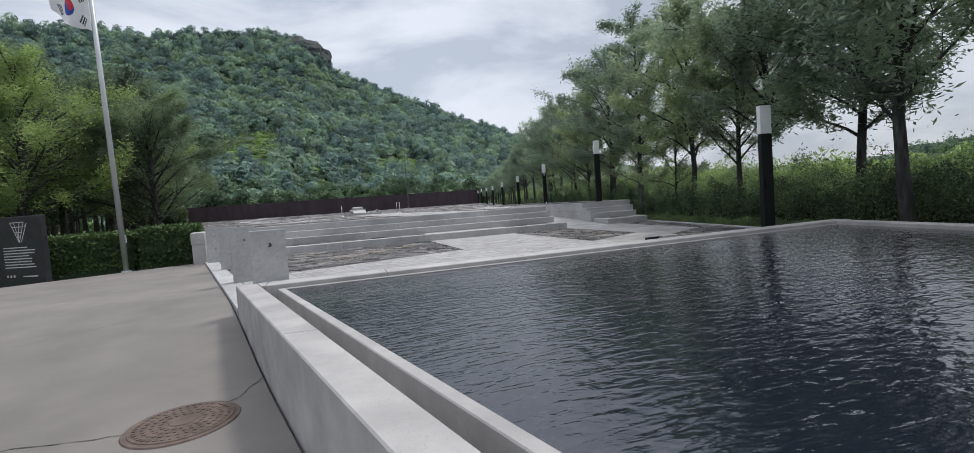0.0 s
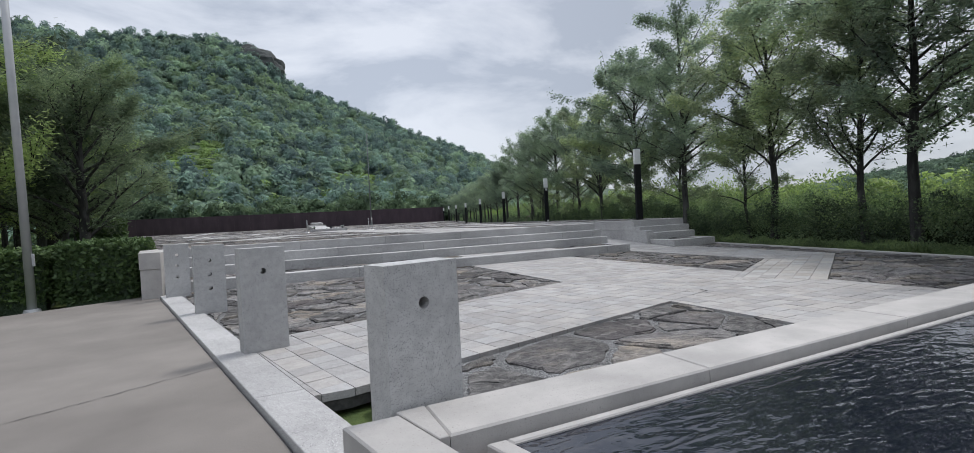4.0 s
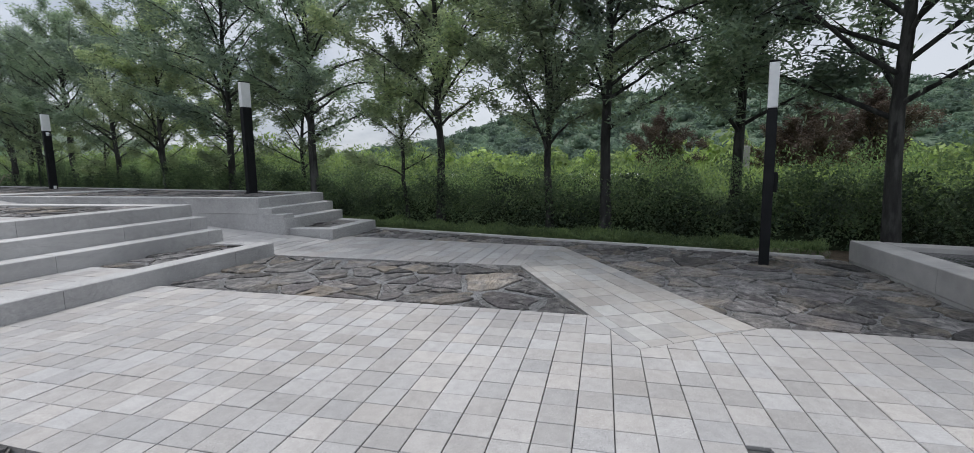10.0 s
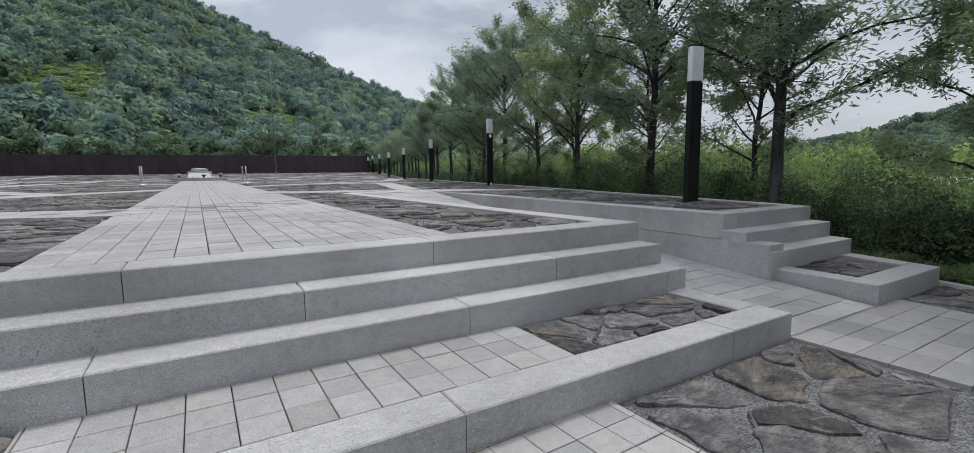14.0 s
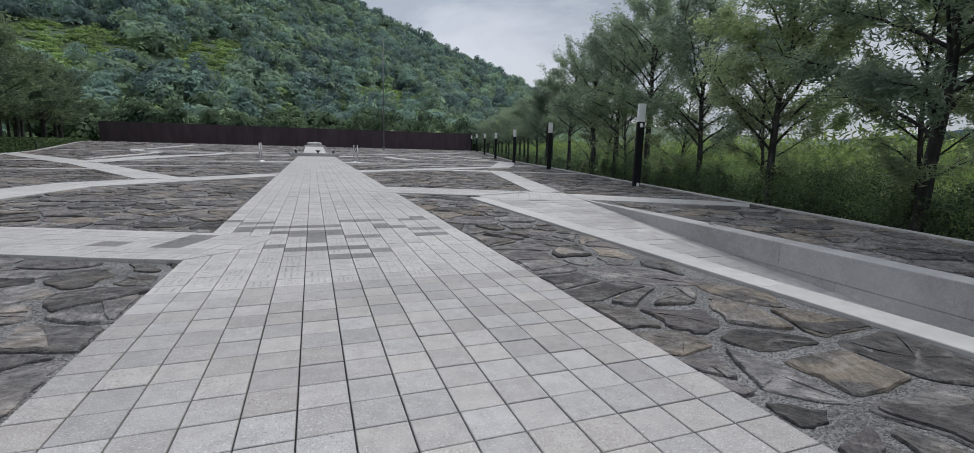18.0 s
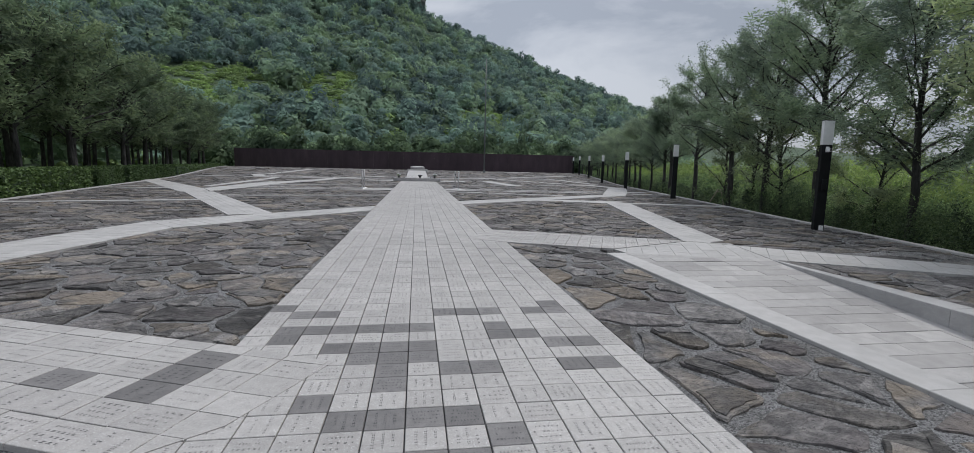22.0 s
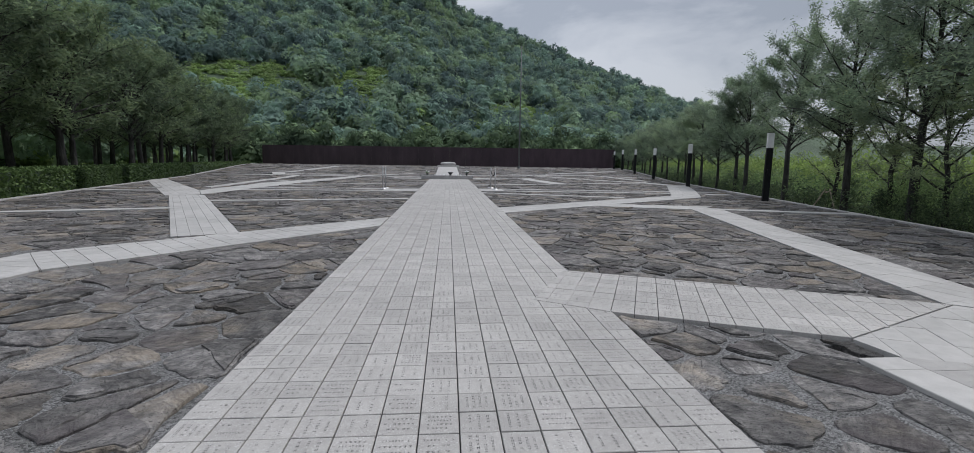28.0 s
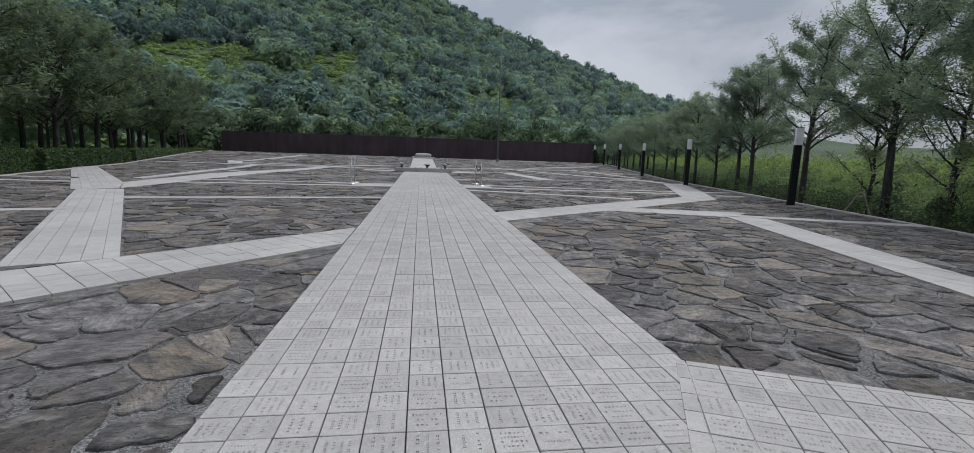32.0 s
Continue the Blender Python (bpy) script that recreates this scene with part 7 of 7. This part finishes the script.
post1 = stanchion(-6.37, 28.2)
stanchion(-6.34, 28.9, post1)
stanchion(-1.36, 29.8, post1)
stanchion(-1.24, 28.8, post1)
heap = Heap()
tube([(-1.36, 29.8, H + 0.86), (-1.33, 29.6, H + 0.68), (-1.30, 29.3, H + 0.60), (-1.27, 29.0, H + 0.68), (-1.24, 28.8, H + 0.86)], [0.02] * 5, 8, heap)
rope = new("barrier_rope", heap.mesh("barrier_rope", [LAMPBLACK], True))
tagged(rope, "short black barrier rope hung between two steel posts", "rope")


def memorial():
    ob = thing("memorial_plinth", "low grey granite plinth across the end of the path", "plinth", m=pose(-3.52, 41.4, H))
    for k in range(3):
        part("plinth_block", bm_box(-1.86 + k * 1.24 + 0.003, -0.32, 0, -1.86 + (k + 1) * 1.24 - 0.003, 0.32, 0.25, 0.008), GRANITE, ob)
    for sx in (-1, 1):
        p = prism_mesh("pavement_%d" % (90 + sx), [(-3.52 + sx * 1.9, 40.9), (-3.52 + sx * 3.9, 40.9), (-3.52 + sx * 3.9, 42.4), (-3.52 + sx * 1.9, 42.4)], H - 0.1, H + 0.014 + 0.006, BAND, 0.004)
        tagged(new("pavement_%d" % (90 + sx), p), "white granite apron beside the memorial plinth", "paving", kind="structure")
    back = prism_mesh("memorial_path", [(-4.45, 41.8), (-2.55, 41.8), (-2.55, 57.5), (-4.45, 57.5)], H - 0.1, lambda x, yy: H + 0.10 + (yy - 41.8) * 0.036, BAND, 0.006)
    tagged(new("pavement_92", back), "white granite path that rises to the grave stone", "paving", kind="structure")
    bm = bmesh.new()
    bmesh.ops.create_icosphere(bm, subdivisions=4, radius=1.0)
    for v in bm.verts:
        c = v.co
        e = 0.5
        q = Vector((math.copysign(abs(c.x) ** e, c.x), math.copysign(abs(c.y) ** e, c.y), math.copysign(abs(c.z) ** 0.6, c.z)))
        k = 1 + 0.05 * noise.noise(c * 3)
        v.co = Vector((q.x * 0.80 * k, q.y * 0.6 * k, q.z * 0.19 * k))
    ob = thing("grave_stone", "broad flat rounded grave stone of grey granite on a white base", "grave stone", m=pose(-3.45, 58.2, H + 0.38))
    part("stone", bm, GRANITE, ob, m=pose(0, 0, 0.6), smooth=True)
    part("base", bm_box(-1.15, -0.68, -0.06, 1.15, 0.68, 0.44, 0.01), BAND, ob)
    # incense burner
    ob = thing("incense_burner", "small black incense burner on the granite plinth", "incense burner", m=pose(-3.28, 41.35, H + 0.25))
    part("bowl", bm_cyl(0.06, 0.19, 0.06, 0.22, 20), BLACKSTONE, ob, smooth=True)
    part("foot", bm_cyl(0.09, 0.06, 0.0, 0.06, 16), BLACKSTONE, ob)
    part("lip", bm_cyl(0.20, 0.20, 0.22, 0.24, 20), BLACKSTONE, ob)
    rng = np.random.default_rng(5)
    for x in (-4.95, -2.10):
        ob = thing("flower_vase", "dark vase with green leaves and pale flowers on the plinth", "vase", "vases on the plinth", m=pose(x, 41.4, H + 0.25))
        part("vase", bm_cyl(0.06, 0.085, 0, 0.17, 16), BLACKSTONE, ob, smooth=True)
        v, f = leaf_quads(rng.normal(size=(140, 3)) * np.array([0.07, 0.07, 0.04]) + np.array([0, 0, 0.23]), 0.035, rng)
        put("leaves", quad_mesh("leaves", v, f, LEAF_SHRUB), ob)
        v, f = leaf_quads(rng.normal(size=(60, 3)) * np.array([0.08, 0.08, 0.03]) + np.array([0, 0, 0.27]), 0.028, rng, ratio=0.9)
        tagged(put("flowers", quad_mesh("flowers", v, f, CLOTH), ob), kind="stuff")
    for k, x in enumerate((-4.4, -4.05, -3.75, -2.85, -2.55, -2.35)):
        ob = thing("white_chrysanthemum", "single white flower laid on the granite plinth", "flower", "flowers laid on the plinth", m=pose(x, 41.3 + 0.04 * (k % 3), H + 0.26, 0, 0, 20 * k))
        v, f = leaf_quads(rng.normal(size=(40, 3)) * 0.03 + np.array([0, 0, 0.03]), 0.03, rng, ratio=0.6)
        put("bloom", quad_mesh("bloom", v, f, CLOTH), ob)
        hp = Heap()
        tube([(0, 0, 0.01), (0.0, -0.2, 0.008)], [0.005, 0.004], 5, hp)
        put("stem", hp.mesh("stem", [LEAF_SHRUB]), ob)


memorial()


def light_mast(x, yy):
    ob = thing("light_mast", "very tall slim grey mast in front of the rusted wall", "mast", m=pose(x, yy, H + rise(yy)))
    part("pole", bm_cyl(0.10, 0.05, 0, 14.6, 14), MASTGREY, ob, smooth=True)
    part("base", bm_cyl(0.2, 0.16, 0, 0.3, 14), MASTGREY, ob)
    return ob


light_mast(5.3, 65.4)


def floodlight(x, yy):
    ob = thing("ground_floodlight", "small black floodlight on a stand behind the pool wall", "floodlight", m=pose(x, yy, 0.215, 0, 0, 5))
    part("stand", bm_box(-0.03, -0.02, -0.24, 0.03, 0.02, 0.0, 0.003), LAMPBLACK, ob)
    part("housing", bm_box(-0.10, -0.05, 0.02, 0.10, 0.05, 0.075, 0.008), LAMPBLACK, ob)
    part("bracket", bm_box(-0.12, -0.02, 0.0, 0.12, 0.02, 0.03, 0.004), LAMPBLACK, ob)
    part("visor", bm_box(-0.11, -0.075, 0.075, 0.11, -0.03, 0.082, 0.002), LAMPBLACK, ob)
    return ob


floodlight(-2.72, -9.43)
block_m = pose(-2.42, -9.42, 0.0, 0, 0, 1.5)
concrete_block = part("concrete_block", bm_box(-0.15, -0.07, -0.03, 0.15, 0.07, 0.30, 0.006), CONCRETE, None, m=block_m)
tagged(concrete_block, "small grey concrete block behind the pool wall beside a floodlight", "block")


def fallen_log():
    hp = Heap()
    tube([(1.62, -8.4, 0.0), (1.58, -8.9, 0.02), (1.50, -9.35, 0.01)], [0.05, 0.055, 0.045], 9, hp)
    ob = new("log", hp.mesh("log", [TIMBER], True))
    return tagged(ob, "grey weathered log lying on the soil behind the kerb", "log")


fallen_log()


def tree_stakes(ry):
    ob = thing("tree_stake", "leaning timber stakes that prop a young tree", "tree stake", "tree stakes", m=pose(right_edge(ry) + 1.3, ry, 0))
    for a in (0.4, 2.5, 4.6):
        hp = Heap()
        tube([(0.75 * math.cos(a), 0.75 * math.sin(a), -0.1), (0.08 * math.cos(a), 0.08 * math.sin(a), 1.25)], [0.025, 0.022], 7, hp)
        put("stake", hp.mesh("stake", [TIMBER], True), ob)
    part("tie", bm_cyl(0.09, 0.09, 1.1, 1.16, 12), TIMBER, ob)
    return ob


tree_stakes(22.7)




def plastic_tunnel(x, yy, length, rz):
    v, f, n = [], [], 14
    for i in range(2):
        for k in range(n + 1):
            a = math.pi * k / n
            v.append(((i - 0.5) * length, 0.9 * math.cos(a), 0.8 * math.sin(a)))
    for k in range(n):
        f.append((k, k + 1, n + 1 + k + 1, n + 1 + k))
    f += [tuple(range(n + 1)), tuple(reversed(range(n + 1, 2 * n + 2)))]
    ob = thing("plastic_tunnel", "low tunnel of white plastic sheeting in the meadow", "plastic tunnel", "tunnels in the meadow", m=pose(x, yy, 0.1, 0, 0, rz))
    put("sheeting", data_mesh("sheeting", v, f, PLASTIC, smooth=False), ob)
    for i in range(4):
        hp = Heap()
        tube([((i / 3 - 0.5) * length, 0.91 * math.cos(math.pi * k / 8), 0.81 * math.sin(math.pi * k / 8)) for k in range(9)], [0.015] * 9, 6, hp)
        put("hoop", hp.mesh("hoop", [POLEGREY]), ob)
    return ob


plastic_tunnel(15.6, -5.9, 3.2, 75)
plastic_tunnel(20.5, 3.6, 4.2, 70)
plastic_tunnel(17.5, 9.5, 5.0, 75)


def stone_pillar(x, yy):
    ob = thing("stone_marker", "slim pale stone marker standing among the bushes", "stone marker", m=pose(x, yy, -0.2))
    part("shaft", bm_box(-0.14, -0.12, 0.0, 0.14, 0.12, 2.05, 0.03, 2), CONCRETE, ob)
    part("plinth", bm_box(-0.26, -0.24, 0.0, 0.26, 0.24, 0.3, 0.02), CONCRETE, ob)
    return ob


stone_pillar(12.44, -10.66)
PURPLE = [tree_meshes(601, 3.6, 1.7, 0.6, 0.07, 42000, leaf=0.034, mat=LEAF_PURPLE, rise=0.8), tree_meshes(602, 3.2, 1.5, 0.5, 0.06, 36000, leaf=0.034, mat=LEAF_PURPLE, rise=0.8)]
for k, (x, yy, s) in enumerate(((14.5, -8.0, 0.95), (13.6, -13.0, 1.1), (15.0, -15.5, 1.15), (12.5, -11.9, 0.9))):
    tree("purple_tree", PURPLE[k % 2], x, yy, -0.2, 70 * k, s, "bushy tree with dark purple leaves in the meadow", "purple trees")
